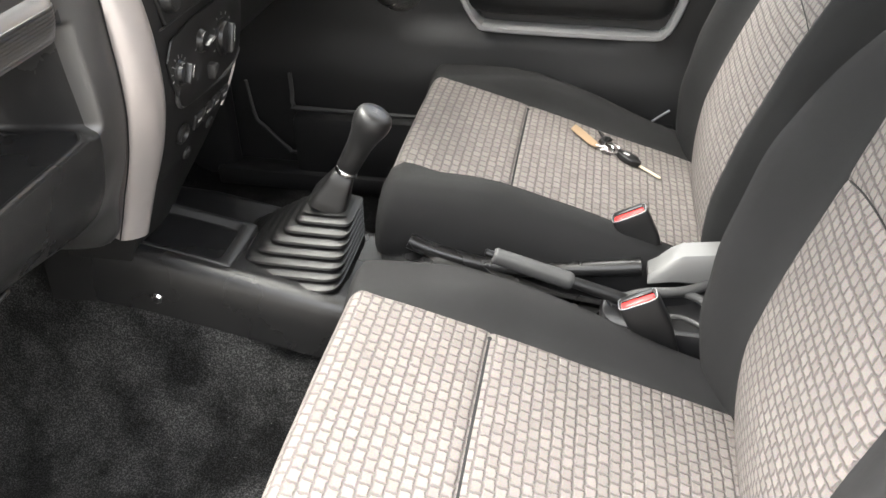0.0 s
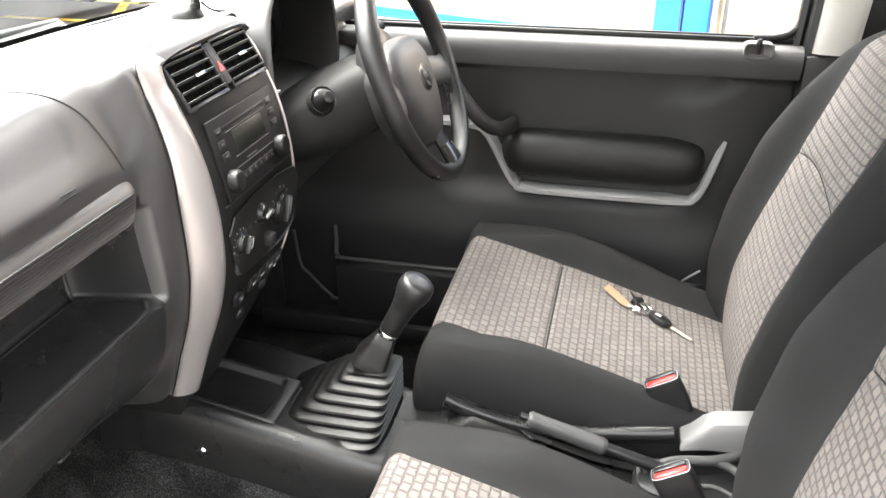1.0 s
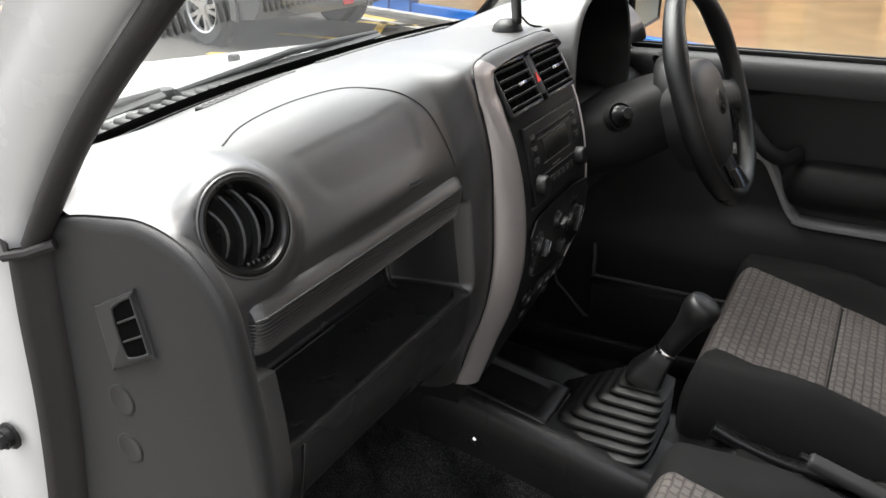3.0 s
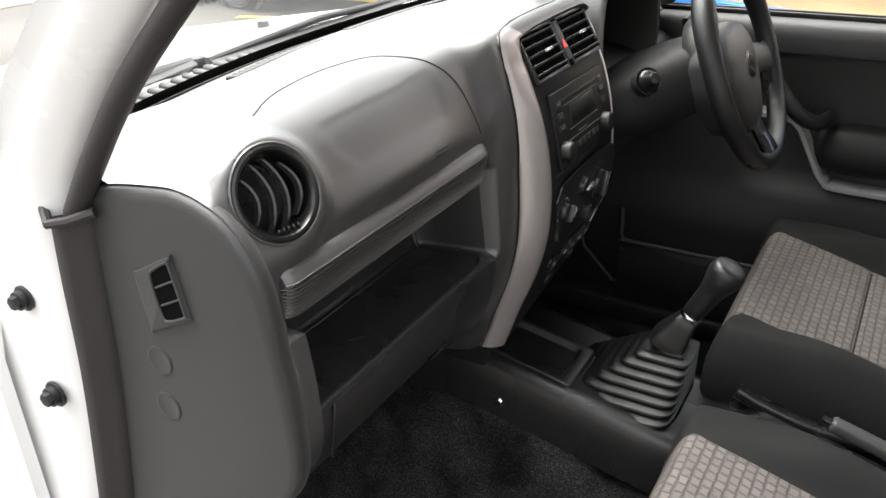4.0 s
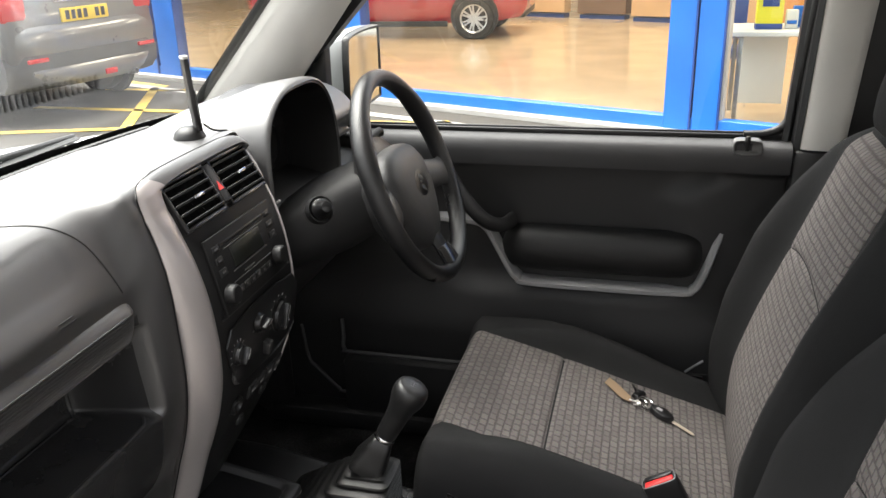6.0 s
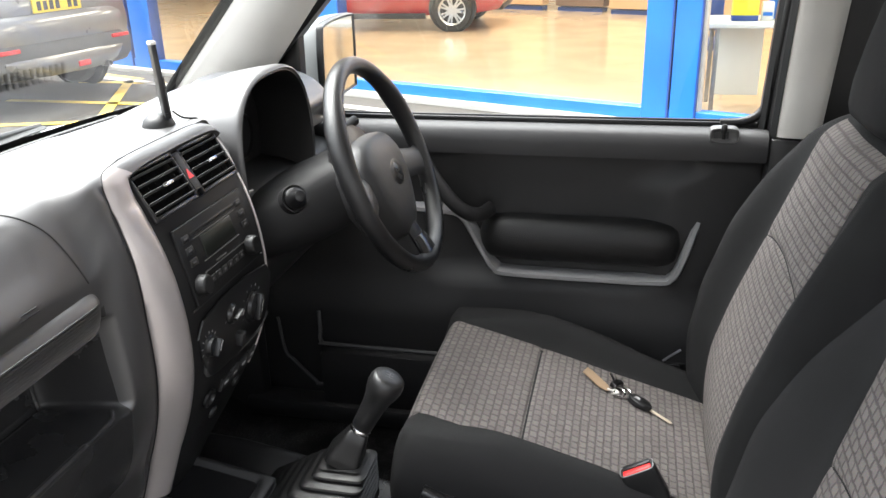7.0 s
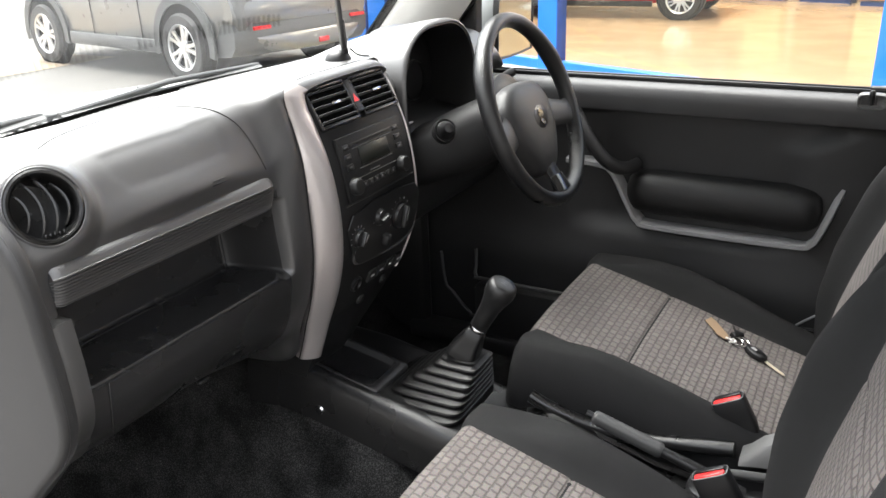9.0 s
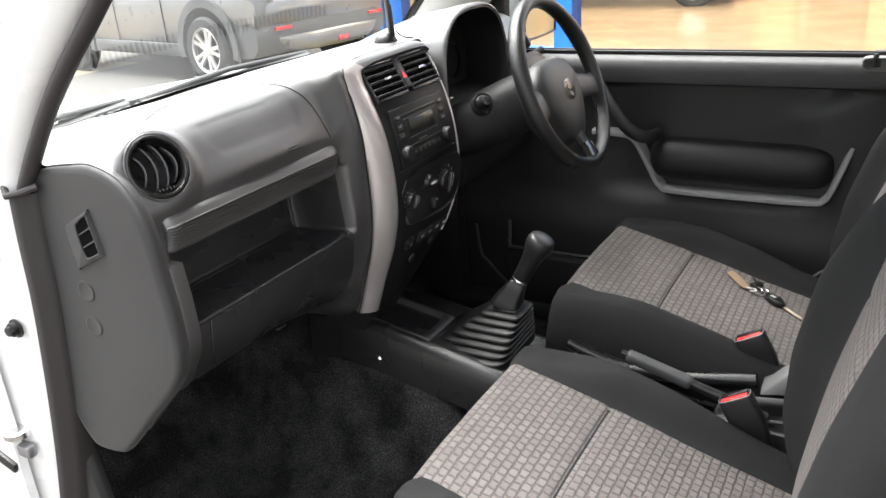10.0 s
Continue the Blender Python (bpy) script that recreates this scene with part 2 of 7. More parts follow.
def tube(bm, path, radius, n=10, caps=True):
    """A round bar along points; radius: one number or one for each point."""
    path = [Vector(p) for p in path]
    radius = radius if isinstance(radius, (list, tuple)) else [radius] * len(path)
    side, rings = None, []
    for i, p in enumerate(path):
        d = (path[min(i + 1, len(path) - 1)] - path[max(i - 1, 0)]).normalized()
        if side is None:
            side = d.cross(Vector((0.31, 0.52, 0.79))).normalized()
        side = (side - d * side.dot(d)).normalized()
        up = d.cross(side)
        rings.append([p + radius[i] * (math.cos(a) * side + math.sin(a) * up) for a in [2 * math.pi * k / n for k in range(n)]])
    loft(bm, rings, True, caps)


def lathe(bm, profile, m, n=24, caps=True):
    """A turned piece about the local z axis; profile: (radius, height)."""
    loft(bm, [[m @ Vector((r * math.cos(2 * math.pi * k / n), r * math.sin(2 * math.pi * k / n), z)) for k in range(n)] for r, z in profile], True, caps)


def prism(bm, outline, depth, m, bevel=0.0):
    """A flat outline (local x, y) with a thickness along local z, its front edge rounded."""
    c = Vector((sum(p[0] for p in outline) / len(outline), sum(p[1] for p in outline) / len(outline)))
    rings = []
    steps = [(0, 0), (depth - bevel, 0)] if bevel else [(0, 0), (depth, 0)]
    if bevel:
        steps += [(depth - bevel * 0.3, bevel * 0.3), (depth, bevel)]
    for z, inset in steps:
        ring = []
        for i, p in enumerate(outline):
            a, b = Vector(outline[i - 1]), Vector(outline[(i + 1) % len(outline)])
            q = Vector(p)
            d1, d2 = (q - a).normalized(), (b - q).normalized()
            nrm = Vector((-(d1 + d2).y, (d1 + d2).x))
            nrm = nrm.normalized() if nrm.length > 1e-6 else Vector((0, 0))
            if nrm.dot(c - q) < 0:
                nrm = -nrm
            q = q + nrm * inset
            ring.append(m @ Vector((q.x, q.y, z)))
        rings.append(ring)
    loft(bm, rings)


def move(bm, m):
    bmesh.ops.transform(bm, matrix=m, verts=bm.verts)


def smooth_line(points, n=8, closed=False):
    """Points along a soft curve through the given ones."""
    ps = [Vector(p) for p in points]
    out, k = [], len(ps)
    for i in range(k if closed else k - 1):
        p0 = ps[(i - 1) % k] if closed or i > 0 else ps[i]
        p1, p2 = ps[i], ps[(i + 1) % k]
        p3 = ps[(i + 2) % k] if closed or i + 2 < k else p2
        for j in range(n):
            t = j / n
            out.append(0.5 * ((2 * p1) + (p2 - p0) * t + (2 * p0 - 5 * p1 + 4 * p2 - p3) * t * t + (3 * p1 - p0 - 3 * p2 + p3) * t ** 3))
    if not closed:
        out.append(ps[-1])
    return out


def curve_at(table, s):
    """A value read from a table of (place, value), linear between."""
    return float(np.interp(s, [a for a, _ in table], [b for _, b in table]))


def ease(a, b, s):
    t = min(1, max(0, (s - a) / (b - a)))
    return t * t * (3 - 2 * t)


# local x to world y, local y to world z, local z to world x (facing the rear of the car)
FACE_REAR = Matrix(((0, 0, 1, 0), (1, 0, 0, 0), (0, 1, 0, 0), (0, 0, 0, 1)))
# local x to world x, local y to world z, local z to world -y (facing the open side)
FACE_SIDE = Matrix(((1, 0, 0, 0), (0, 0, -1, 0), (0, 1, 0, 0), (0, 0, 0, 1)))


# ---- the car's shell ----
def screen_base(y):
    return -0.885 + 0.26 * y * y


def grid(bm, f, nu, nv):
    vs = [[bm.verts.new(f(i / nu, j / nv)) for j in range(nv + 1)] for i in range(nu + 1)]
    for i in range(nu):
        for j in range(nv):
            bm.faces.new((vs[i][j], vs[i + 1][j], vs[i + 1][j + 1], vs[i][j + 1]))


def thicken(bm, d):
    bmesh.ops.recalc_face_normals(bm, faces=bm.faces)
    bmesh.ops.solidify(bm, geom=bm.faces[:], thickness=d)


# floor: carpet over floor pan, tunnel and toe board
FLOOR_Y = [(-0.72, 0.40), (-0.66, 0.34), (-0.30, 0.335), (-0.22, 0.37), (-0.165, 0.50), (-0.140, 0.585), (-0.10, 0.605), (0.10, 0.605),
           (0.140, 0.585), (0.165, 0.50), (0.22, 0.37), (0.30, 0.335), (0.66, 0.34), (0.72, 0.40)]
bm = mesh()
ys = np.linspace(-0.72, 0.72, 97)
rings = []
for x in np.linspace(-1.15, 1.3, 50):
    toe = 0.42 * ease(-0.72, -1.15, x)
    ring = []
    for y in ys:
        z = curve_at(FLOOR_Y, y)
        z = max(min(z, 0.52) if x > -0.34 else z, 0.335 + toe)
        z += 0.004 * noise.noise((x * 9, y * 9, 0)) + 0.003 * noise.noise((x * 30, y * 30, 4))
        ring.append((x, y, z))
    rings.append(ring)
loft(bm, rings, closed=False)
thicken(bm, 0.02)
solid("floor", bm, CARPET, "black looped carpet over the car floor and tunnel", "floor")

bm = mesh()
rbox(bm, (-1.16, 0, 0.69), (0.03, 1.28, 0.70), 0.01)
solid("wall_front", bm, LOWER, "dark bulkhead in front of the footwells", "wall")

# roof with its pale lining
bm = mesh()
grid(bm, lambda u, v: (-0.33 + 1.75 * u - 0.10 * (1 - (2 * v - 1) ** 2) * (1 - u), -0.66 + 1.32 * v, 1.60 + 0.05 * (1 - (2 * v - 1) ** 2) + 0.03 * math.sin(math.pi * u)), 14, 14)
thicken(bm, 0.03)
solid("ceiling", bm, LINER, "pale cloth roof lining", "ceiling")

# rear of the cabin: plain tail panel and sides that close the car behind the seats
bm = mesh()
rbox(bm, (1.40, 0, 0.75), (0.04, 1.40, 0.85), 0.01)
solid("wall_rear", bm, LOWER, "dark tail panel at the back of the car", "wall")
for side, name in ((1, "wall_right"), (-1, "wall_left")):
    bm = mesh()
    rbox(bm, (0.98, side * 0.70, 0.72), (0.80, 0.05, 0.76), 0.015)
    solid(name, bm, LOWER, "dark rear side trim of the cabin", "wall")


def pillar(bm, base, top, width, depth, lean_y=0.0, n=10):
    """A rounded trim bar from base to top: width along the car, depth across it."""
    rings = []
    for k in range(n + 1):
        s = k / n
        p = Vector(base).lerp(Vector(top), s)
        rings.append([(p.x + width * 0.5 * math.copysign(abs(math.cos(a)) ** 0.5, math.cos(a)), p.y + depth * 0.5 * math.copysign(abs(math.sin(a)) ** 0.5, math.sin(a)) + lean_y * math.cos(a), p.z)
                      for a in [2 * math.pi * i / 20 for i in range(20)]])
    loft(bm, rings)


# windscreen pillars
bm = mesh()
rings = []
for k in range(11):
    s = k / 10
    x0, z = -0.83 + 0.42 * s, 1.135 + 0.48 * s
    w = 0.168 - 0.040 * s
    y = 0.60 - 0.02 * s
    rings.append([(x0, y - 0.03, z), (x0 + 0.06, y - 0.034, z), (x0 + 0.12, y - 0.010, z), (x0 + w, y + 0.045, z), (x0 + w, y + 0.075, z), (x0, y + 0.06, z)])
loft(bm, rings)
solid("trim_pillar_right", bm, LINER, "pale grey plastic windscreen pillar trim", "pillar trim", sharp=50)
bm = mesh()
tube(bm, [(-0.838 + 0.42 * s, 0.569 - 0.02 * s, 1.135 + 0.48 * s) for s in np.linspace(0, 1, 9)], 0.011, 8)
solid("trim_screen_edge_right", bm, HOLLOW, "black rubber edge of the windscreen", "seal")
# door frame strip on the far side of the pillar
bm = mesh()
rings = []
for k in range(11):
    s = k / 10
    x, z = -0.745 + 0.47 * s, 1.10 + 0.50 * s
    rings.append([(x - 0.06, 0.664, z), (x + 0.010, 0.664, z), (x + 0.035, 0.680, z), (x + 0.035, 0.72, z), (x - 0.06, 0.72, z)])
loft(bm, rings)
solid("trim_door_frame_right", bm, BLACK, "black painted door window frame", "door frame")
bm = mesh()
prism(bm, [(-0.74, 1.078), (-0.560, 1.078), (-0.556, 1.300), (-0.570, 1.300)], 0.03, Matrix.Translation((0, 0.722, 0)) @ FACE_SIDE, 0.006)
solid("trim_mirror_corner", bm, BLACK, "black triangular trim at the mirror corner", "trim")

bm = mesh()
rings = []
for k in range(9):
    s = k / 8
    x, z = -0.79 + 0.42 * s, 1.14 + 0.47 * s
    rings.append([(x + 0.015, -0.676, z), (x + 0.020, -0.664, z), (x + 0.050, -0.662, z), (x + 0.066, -0.670, z), (x + 0.060, -0.680, z)])
loft(bm, rings)
solid("trim_pillar_left", bm, LINER, "pale grey plastic windscreen pillar trim", "pillar trim", sharp=50)
# dark door seal: up the pillar and down the door jamb
seal_line = smooth_line([(-0.20, -0.672, 1.585), (-0.30, -0.678, 1.50), (-0.425, -0.682, 1.38), (-0.54, -0.686, 1.272), (-0.61, -0.688, 1.19), (-0.652, -0.69, 1.132)], 6)
bm = mesh()
tube(bm, seal_line, [0.0115] * len(seal_line), 12)
solid("trim_seal_pillar", bm, SEAL, "dark rubber door seal along the windscreen pillar", "door seal")
jamb_line = smooth_line([(-0.650, -0.69, 1.128), (-0.655, -0.692, 1.06), (-0.664, -0.692, 0.96), (-0.682, -0.692, 0.85), (-0.712, -0.692, 0.70), (-0.752, -0.692, 0.54), (-0.79, -0.692, 0.36)], 6)
bm = mesh()
rings = []
for p in jamb_line:
    rings.append([p + Vector(o) for o in ((-0.026, 0.03, 0), (-0.026, -0.010, 0), (-0.018, -0.017, 0), (-0.004, -0.015, 0), (0.002, -0.006, 0), (0.008, -0.004, 0), (0.014, 0.004, 0), (0.014, 0.03, 0))])
loft(bm, rings)
solid("trim_seal_jamb", bm, SEAL, "dark grey rubber seal down the door jamb", "door seal", sharp=60)
bm = mesh()
tube(bm, [(-0.684, -0.70, 1.136), (-0.664, -0.712, 1.128), (-0.644, -0.704, 1.132), (-0.622, -0.69, 1.140)], 0.005, 8)
solid("trim_seal_joint", bm, SEAL, "grey joint between two door seals", "door seal")

# white door jamb of the open side and the wing in front of it
bm = mesh()
rings = []
for z in list(np.linspace(0.30, 1.13, 10)) + list(np.linspace(1.17, 1.57, 9)):
    x = float(np.interp(z, [0.3, 0.54, 0.69, 0.857, 1.02, 1.13, 1.19, 1.272, 1.38, 1.50, 1.585], [-0.84, -0.775, -0.735, -0.705, -0.682, -0.675, -0.645, -0.575, -0.462, -0.338, -0.240]))
    deep = 0.16 - 0.08 * ease(1.10, 1.20, z)
    rings.append([(x + 0.01, -0.684, z), (x - 0.005, -0.702, z), (x - 0.05, -0.712, z), (x - deep + 0.02, -0.712, z), (x - deep, -0.72, z), (x - deep, -0.676, z), (x + 0.01, -0.676, z)])
loft(bm, rings)
jamb = solid("door_jamb", bm, WHITE, "white painted door jamb with hinge bolts", "door jamb", sharp=50)
for x, z, r in ((-0.738, 1.030, 0.0105), (-0.732, 0.912, 0.0115)):
    bm = mesh()
    m = Matrix.Translation((x, -0.712, z)) @ FACE_SIDE
    lathe(bm, [(r * 1.35, 0), (r * 1.35, 0.003), (r, 0.004), (r, 0.010)], m, 12)
    lathe(bm, [(r * 0.75, 0.010), (r * 0.7, 0.016), (r * 0.3, 0.0165)], m, 6)
    part("hinge_bolt", bm, BLACK, jamb, "black hinge bolt")
check = thing("door_check_strap", (-0.83, -0.71, 0.68), "worn silver metal door check strap on the white jamb", "door check")
bm = mesh()
rbox(bm, (-0.798, -0.722, 0.682), (0.05, 0.018, 0.022), 0.004)
part("bracket", bm, STEEL, check)
bm = mesh()
lathe(bm, [(0.022, 0), (0.022, 0.010), (0.016, 0.014), (0.006, 0.014)], pose(-0.800, -0.722, 0.708), 16)
part("roller", bm, CHROME, check)
bm = mesh()
rbox(bm, (-0.842, -0.736, 0.662), (0.075, 0.012, 0.02), 0.003, m=pose(0, 0, 0, 0, 20, 0))
part("strap", bm, BLACK, check, "black strap arm")

# bonnet, wing and cowl outside the windscreen
bm = mesh()
grid(bm, lambda u, v: (screen_base(-0.66 + 1.32 * v) * (1 - u) - 0.052 * (1 - u) - 2.035 * u, (-0.66 + 1.32 * v) * (1 - 0.05 * u), 1.134 - 0.175 * u - 0.03 * abs(2 * v - 1) ** 3 - 0.05 * ease(0.9, 1, u) + 0.012 * math.exp(-((abs(2 * v - 1) - 0.55) / 0.12) ** 2)), 24, 28)
thicken(bm, 0.02)
solid("bonnet", bm, WHITE, "white painted bonnet of the car", "bonnet")
for side, name in ((1, "wing_right"), (-1, "wing_left")):
    bm = mesh()
    grid(bm, lambda u, v: (-0.80 - 1.28 * u, side * (0.645 + 0.09 * ease(0, 0.5, v)), 1.085 - 0.165 * u - 0.58 * v * v), 12, 10)
    thicken(bm, 0.015)
    solid(name, bm, WHITE, "white painted front wing of the car", "wing")
bm = mesh()
grid(bm, lambda u, v: (screen_base(-0.6 + 1.2 * v) - 0.002 - 0.055 * u, -0.6 + 1.2 * v, 1.140 - 0.012 * u), 4, 20)
thicken(bm, 0.012)
cowl = solid("cowl", bm, BLACK, "black plastic scuttle panel under the windscreen", "scuttle panel")
for k in range(46):
    y = -0.56 + 1.12 * k / 45
    if abs(y + 0.10) < 0.05 or abs(y - 0.33) < 0.05:
        continue
    bm = mesh()
    rbox(bm, (screen_base(y) - 0.026, y, 1.1425), (0.036, 0.012, 0.012), 0.003, 1)
    part("louvre", bm, GRIP, cowl)


def wiper(pivot, elbow, tip, blade_a, blade_b):
    w = thing("windscreen_wiper", pivot, "black windscreen wiper with a long rubber blade", "wiper", "windscreen wipers")
    bm = mesh()
    lathe(bm, [(0.022, -0.02), (0.022, 0.008), (0.016, 0.016), (0.004, 0.018)], pose(*pivot), 16)
    part("hub", bm, BLACK, w)
    bm = mesh()
    tube(bm, smooth_line([pivot, elbow, tip], 6), [0.011 - 0.0004 * i for i in range(13)], 8)
    part("arm", bm, WIPER, w)
    bm = mesh()
    tube(bm, [blade_a, Vector(blade_a).lerp(Vector(blade_b), 0.5) + Vector((0, 0, 0.012)), blade_b], 0.006, 8)
    part("blade_frame", bm, WIPER, w)
    bm = mesh()
    a, b = Vector(blade_a), Vector(blade_b)
    d = Vector((0.012, 0, -0.006))
    loft(bm, [[p, p + d, p + d + Vector((0.003, 0, 0.003)), p + Vector((0.003, 0, 0.003))] for p in (a, b)])
    part("rubber_blade", bm, WIPER, w)
    return w


wiper((-0.985, 0.12, 1.120), (-0.958, 0.02, 1.140), (-0.925, -0.04, 1.152), (-0.925, -0.24, 1.147), (-0.902, 0.27, 1.158))
wiper((-0.975, -0.22, 1.128), (-0.950, -0.34, 1.144), (-0.925, -0.42, 1.148), (-0.900, -0.58, 1.143), (-0.930, -0.27, 1.154))
nozzle = thing("washer_jet", (-1.235, 0.224, 1.08), "small black washer jet on the white bonnet", "washer jet")
bm = mesh()
rbox(bm, (-1.235, 0.224, 1.089), (0.024, 0.020, 0.022), 0.006)
part("nozzle", bm, BLACK, nozzle)

# glass
bm = mesh()
grid(bm, lambda u, v: (screen_base(-0.62 + 1.24 * v) + 0.44 * u, (-0.62 + 1.24 * v) * (1 - 0.06 * u), 1.145 + 0.48 * u), 8, 16)
win = solid("window_1", bm, GLASS, "clear raked windscreen", "windscreen", sharp=180)
win.visible_shadow = False
bm = mesh()
grid(bm, lambda u, v: (screen_base(-0.615 + 1.23 * v) + 0.003 + 0.018 * u, (-0.615 + 1.23 * v), 1.143 + 0.0195 * u), 1, 24)
solid("trim_screen_band", bm, BLACK, "black printed band along the foot of the windscreen", "screen band", sharp=180)
bm = mesh()
grid(bm, lambda u, v: (-0.55 + 0.97 * u, 0.712 - 0.03 * v, 1.06 + 0.5 * v), 2, 2)
win = solid("window_2", bm, GLASS, "clear side window of the driver's door", "car window", sharp=180)
win.visible_shadow = False


# ---- driver's door, shut ----
DOOR_Y = 0.69


def door_y(x, z):
    """How far out the door lining lies at each place."""
    y = DOOR_Y + 0.006
    y -= 0.030 * ease(1.015, 1.045, z)
    y -= 0.018 * ease(0.73, 0.60, z)
    y += 0.026 * ease(1.036, 1.012, z) * ease(0.70, 0.755, z) * ease(-0.32, -0.22, x) * ease(0.30, 0.19, x + 0.10 * ease(1.03, 0.94, z) - 0.06)
    return y


bm = mesh()
grid(bm, lambda u, v: (-0.86 + 1.28 * u, door_y(-0.86 + 1.28 * u, 0.36 + 0.712 * v), 0.36 + 0.712 * v), 60, 60)
thicken(bm, -0.03)
door = solid("door_1", bm, DOOR_TRIM, "black plastic lined driver's door, shut", "car door", sharp=60)
bm = mesh()
rings = []
for x in np.linspace(-0.56, 0.42, 20):
    rings.append([(x, 0.650, 1.030), (x, 0.643, 1.060), (x, 0.648, 1.080), (x, 0.662, 1.090), (x, 0.695, 1.093), (x, 0.70, 1.03)])
loft(bm, rings)
part("upper_rail", bm, RAIL, door, "satin black window ledge", sharp=50)
bm = mesh()
for z, y in ((1.096, 0.690), (1.098, 0.705)):
    rbox(bm, (-0.06, y, z), (0.97, 0.007, 0.012), 0.003)
part("window_seal", bm, RUBBER, door, "black rubber window seal")
bm = mesh()
rbox(bm, (-0.06, 0.698, 1.089), (0.965, 0.006, 0.012), 0.001)
part("seal_lip", bm, WHITE, door, "white painted metal edge")
# trim frame round the armrest recess
bm = mesh()
path = smooth_line([(-0.310, 0, 0.893), (-0.222, 0, 0.888), (-0.196, 0, 0.874), (-0.180, 0, 0.850), (-0.142, 0, 0.778), (-0.126, 0, 0.758), (-0.098, 0, 0.748), (0.10, 0, 0.746), (0.235, 0, 0.748), (0.260, 0, 0.757), (0.274, 0, 0.780), (0.303, 0, 0.868), (0.310, 0, 0.890)], 8)
rings = []
for i, p in enumerate(path):
    d = (path[min(i + 1, len(path) - 1)] - path[max(i - 1, 0)]).normalized()
    q = Vector((-d.z, 0, d.x))
    y = 0.6700 + 0.028 * ease(0.80, 0.90, p.z) * ease(0.0, 0.2, p.x)
    w = 0.0075
    rings.append([Vector((p.x, y + 0.03, p.z)) - q * w, Vector((p.x, y + 0.004, p.z)) - q * w, Vector((p.x, y, p.z)) - q * w * 0.6, Vector((p.x, y, p.z)) + q * w * 0.5, Vector((p.x, y + 0.008, p.z)) + q * w, Vector((p.x, y + 0.04, p.z)) + q * w])
loft(bm, rings)
part("armrest_frame", bm, DOOR_EDGE, door, "grey angled frame round the armrest", sharp=50)
bm = mesh()
rings = []
for x in np.linspace(-0.165, 0.278, 44):
    e = math.sqrt(max(0.0, 1 - ((x - 0.0565) / 0.2217) ** 12))
    rings.append([(x, 0.712 - 0.050 * e * s ** 0.6, 0.828 + 0.052 * e * c) for c, s in [(math.cos(a), max(0, math.sin(a))) for a in np.linspace(0, math.pi, 12)]] + [(x, 0.715, 0.80), (x, 0.715, 0.86)])
loft(bm, rings)
part("armrest_pad", bm, DOOR_PAD, door, "black padded vinyl armrest")
# pull handle
bm = mesh()
hp = smooth_line([(-0.285, 0.655, 1.020), (-0.270, 0.640, 1.008), (-0.245, 0.625, 0.975), (-0.205, 0.622, 0.926), (-0.176, 0.634, 0.901), (-0.152, 0.655, 0.893), (-0.136, 0.690, 0.896)], 5)
rings = []
for i, p in enumerate(hp):
    d = (hp[min(i + 1, len(hp) - 1)] - hp[max(i - 1, 0)]).normalized()
    a = d.cross(Vector((0, 1, 0))).normalized()
    b = a.cross(d)
    rings.append([p + 0.0165 * math.cos(t) * a + 0.012 * math.sin(t) * b for t in [2 * math.pi * k / 14 for k in range(14)]])
loft(bm, rings)
part("pull_handle", bm, DOOR_TRIM, door, "black moulded pull handle")
bm = mesh()
lathe(bm, [(0.019, 0), (0.019, 0.004), (0.015, 0.006), (0.013, 0.003)], Matrix.Translation((-0.279, 0.643, 1.018)) @ FACE_SIDE, 20)
part("handle_cap", bm, LOWER, door)
# lock knob and its well
def lock_loop(hx, hz, out):
    return [(0.336 + hx * math.copysign(abs(math.cos(t)) ** 0.5, math.cos(t)), 0.6470 - out, 1.0850 + hz * math.copysign(abs(math.sin(t)) ** 0.5, math.sin(t))) for t in [2 * math.pi * q / 28 for q in range(28)]]


bm = mesh()
loft(bm, [lock_loop(*q) for q in ((0.028, 0.0155, -0.02), (0.028, 0.0155, 0.004), (0.0265, 0.0142, 0.0055), (0.0240, 0.0118, 0.0048), (0.0220, 0.0100, 0.001), (0.004, 0.002, 0.0005))])
lockwell = part("lock_well", bm, PALE, door, "pale grey scooped recess of the door lock", sharp=60)
bm = mesh()
prism(bm, [(0.316, 1.0790), (0.344, 1.0790), (0.344, 1.0935), (0.316, 1.0935)], 0.002, Matrix.Translation((0, 0.6455, 0)) @ FACE_SIDE)
part("lock_slot", bm, LOWER, lockwell)
bm = mesh()
lathe(bm, [(0.0040, 0), (0.0040, 0.012), (0.0058, 0.016), (0.0058, 0.026), (0.0035, 0.029)], pose(0.334, 0.637, 1.080), 12)
part("lock_knob", bm, BLACK, lockwell, "black lock knob")
# lower pocket
bm = mesh()
rbox(bm, (-0.12, 0.650, 0.455), (0.86, 0.05, 0.155), 0.015)
pocket = part("door_pocket", bm, DOOR_TRIM, door, "black moulded door pocket")
# both edge bars are paler than the pocket, their brightness put into colour
bm = mesh()
tube(bm, smooth_line([(-0.552, 0.655, 0.625), (-0.545, 0.640, 0.585), (-0.537, 0.622, 0.562), (-0.49, 0.622, 0.556), (0.0, 0.622, 0.554), (0.28, 0.622, 0.554)], 4), 0.005, 8)
part("pocket_rim", bm, GRIP, pocket)
bm = mesh()
tube(bm, smooth_line([(-0.66, 0.655, 0.60), (-0.645, 0.648, 0.512), (-0.622, 0.644, 0.490), (-0.567, 0.640, 0.438), (-0.532, 0.640, 0.431), (-0.20, 0.640, 0.427), (0.2, 0.64, 0.427)], 4), 0.0045, 8)
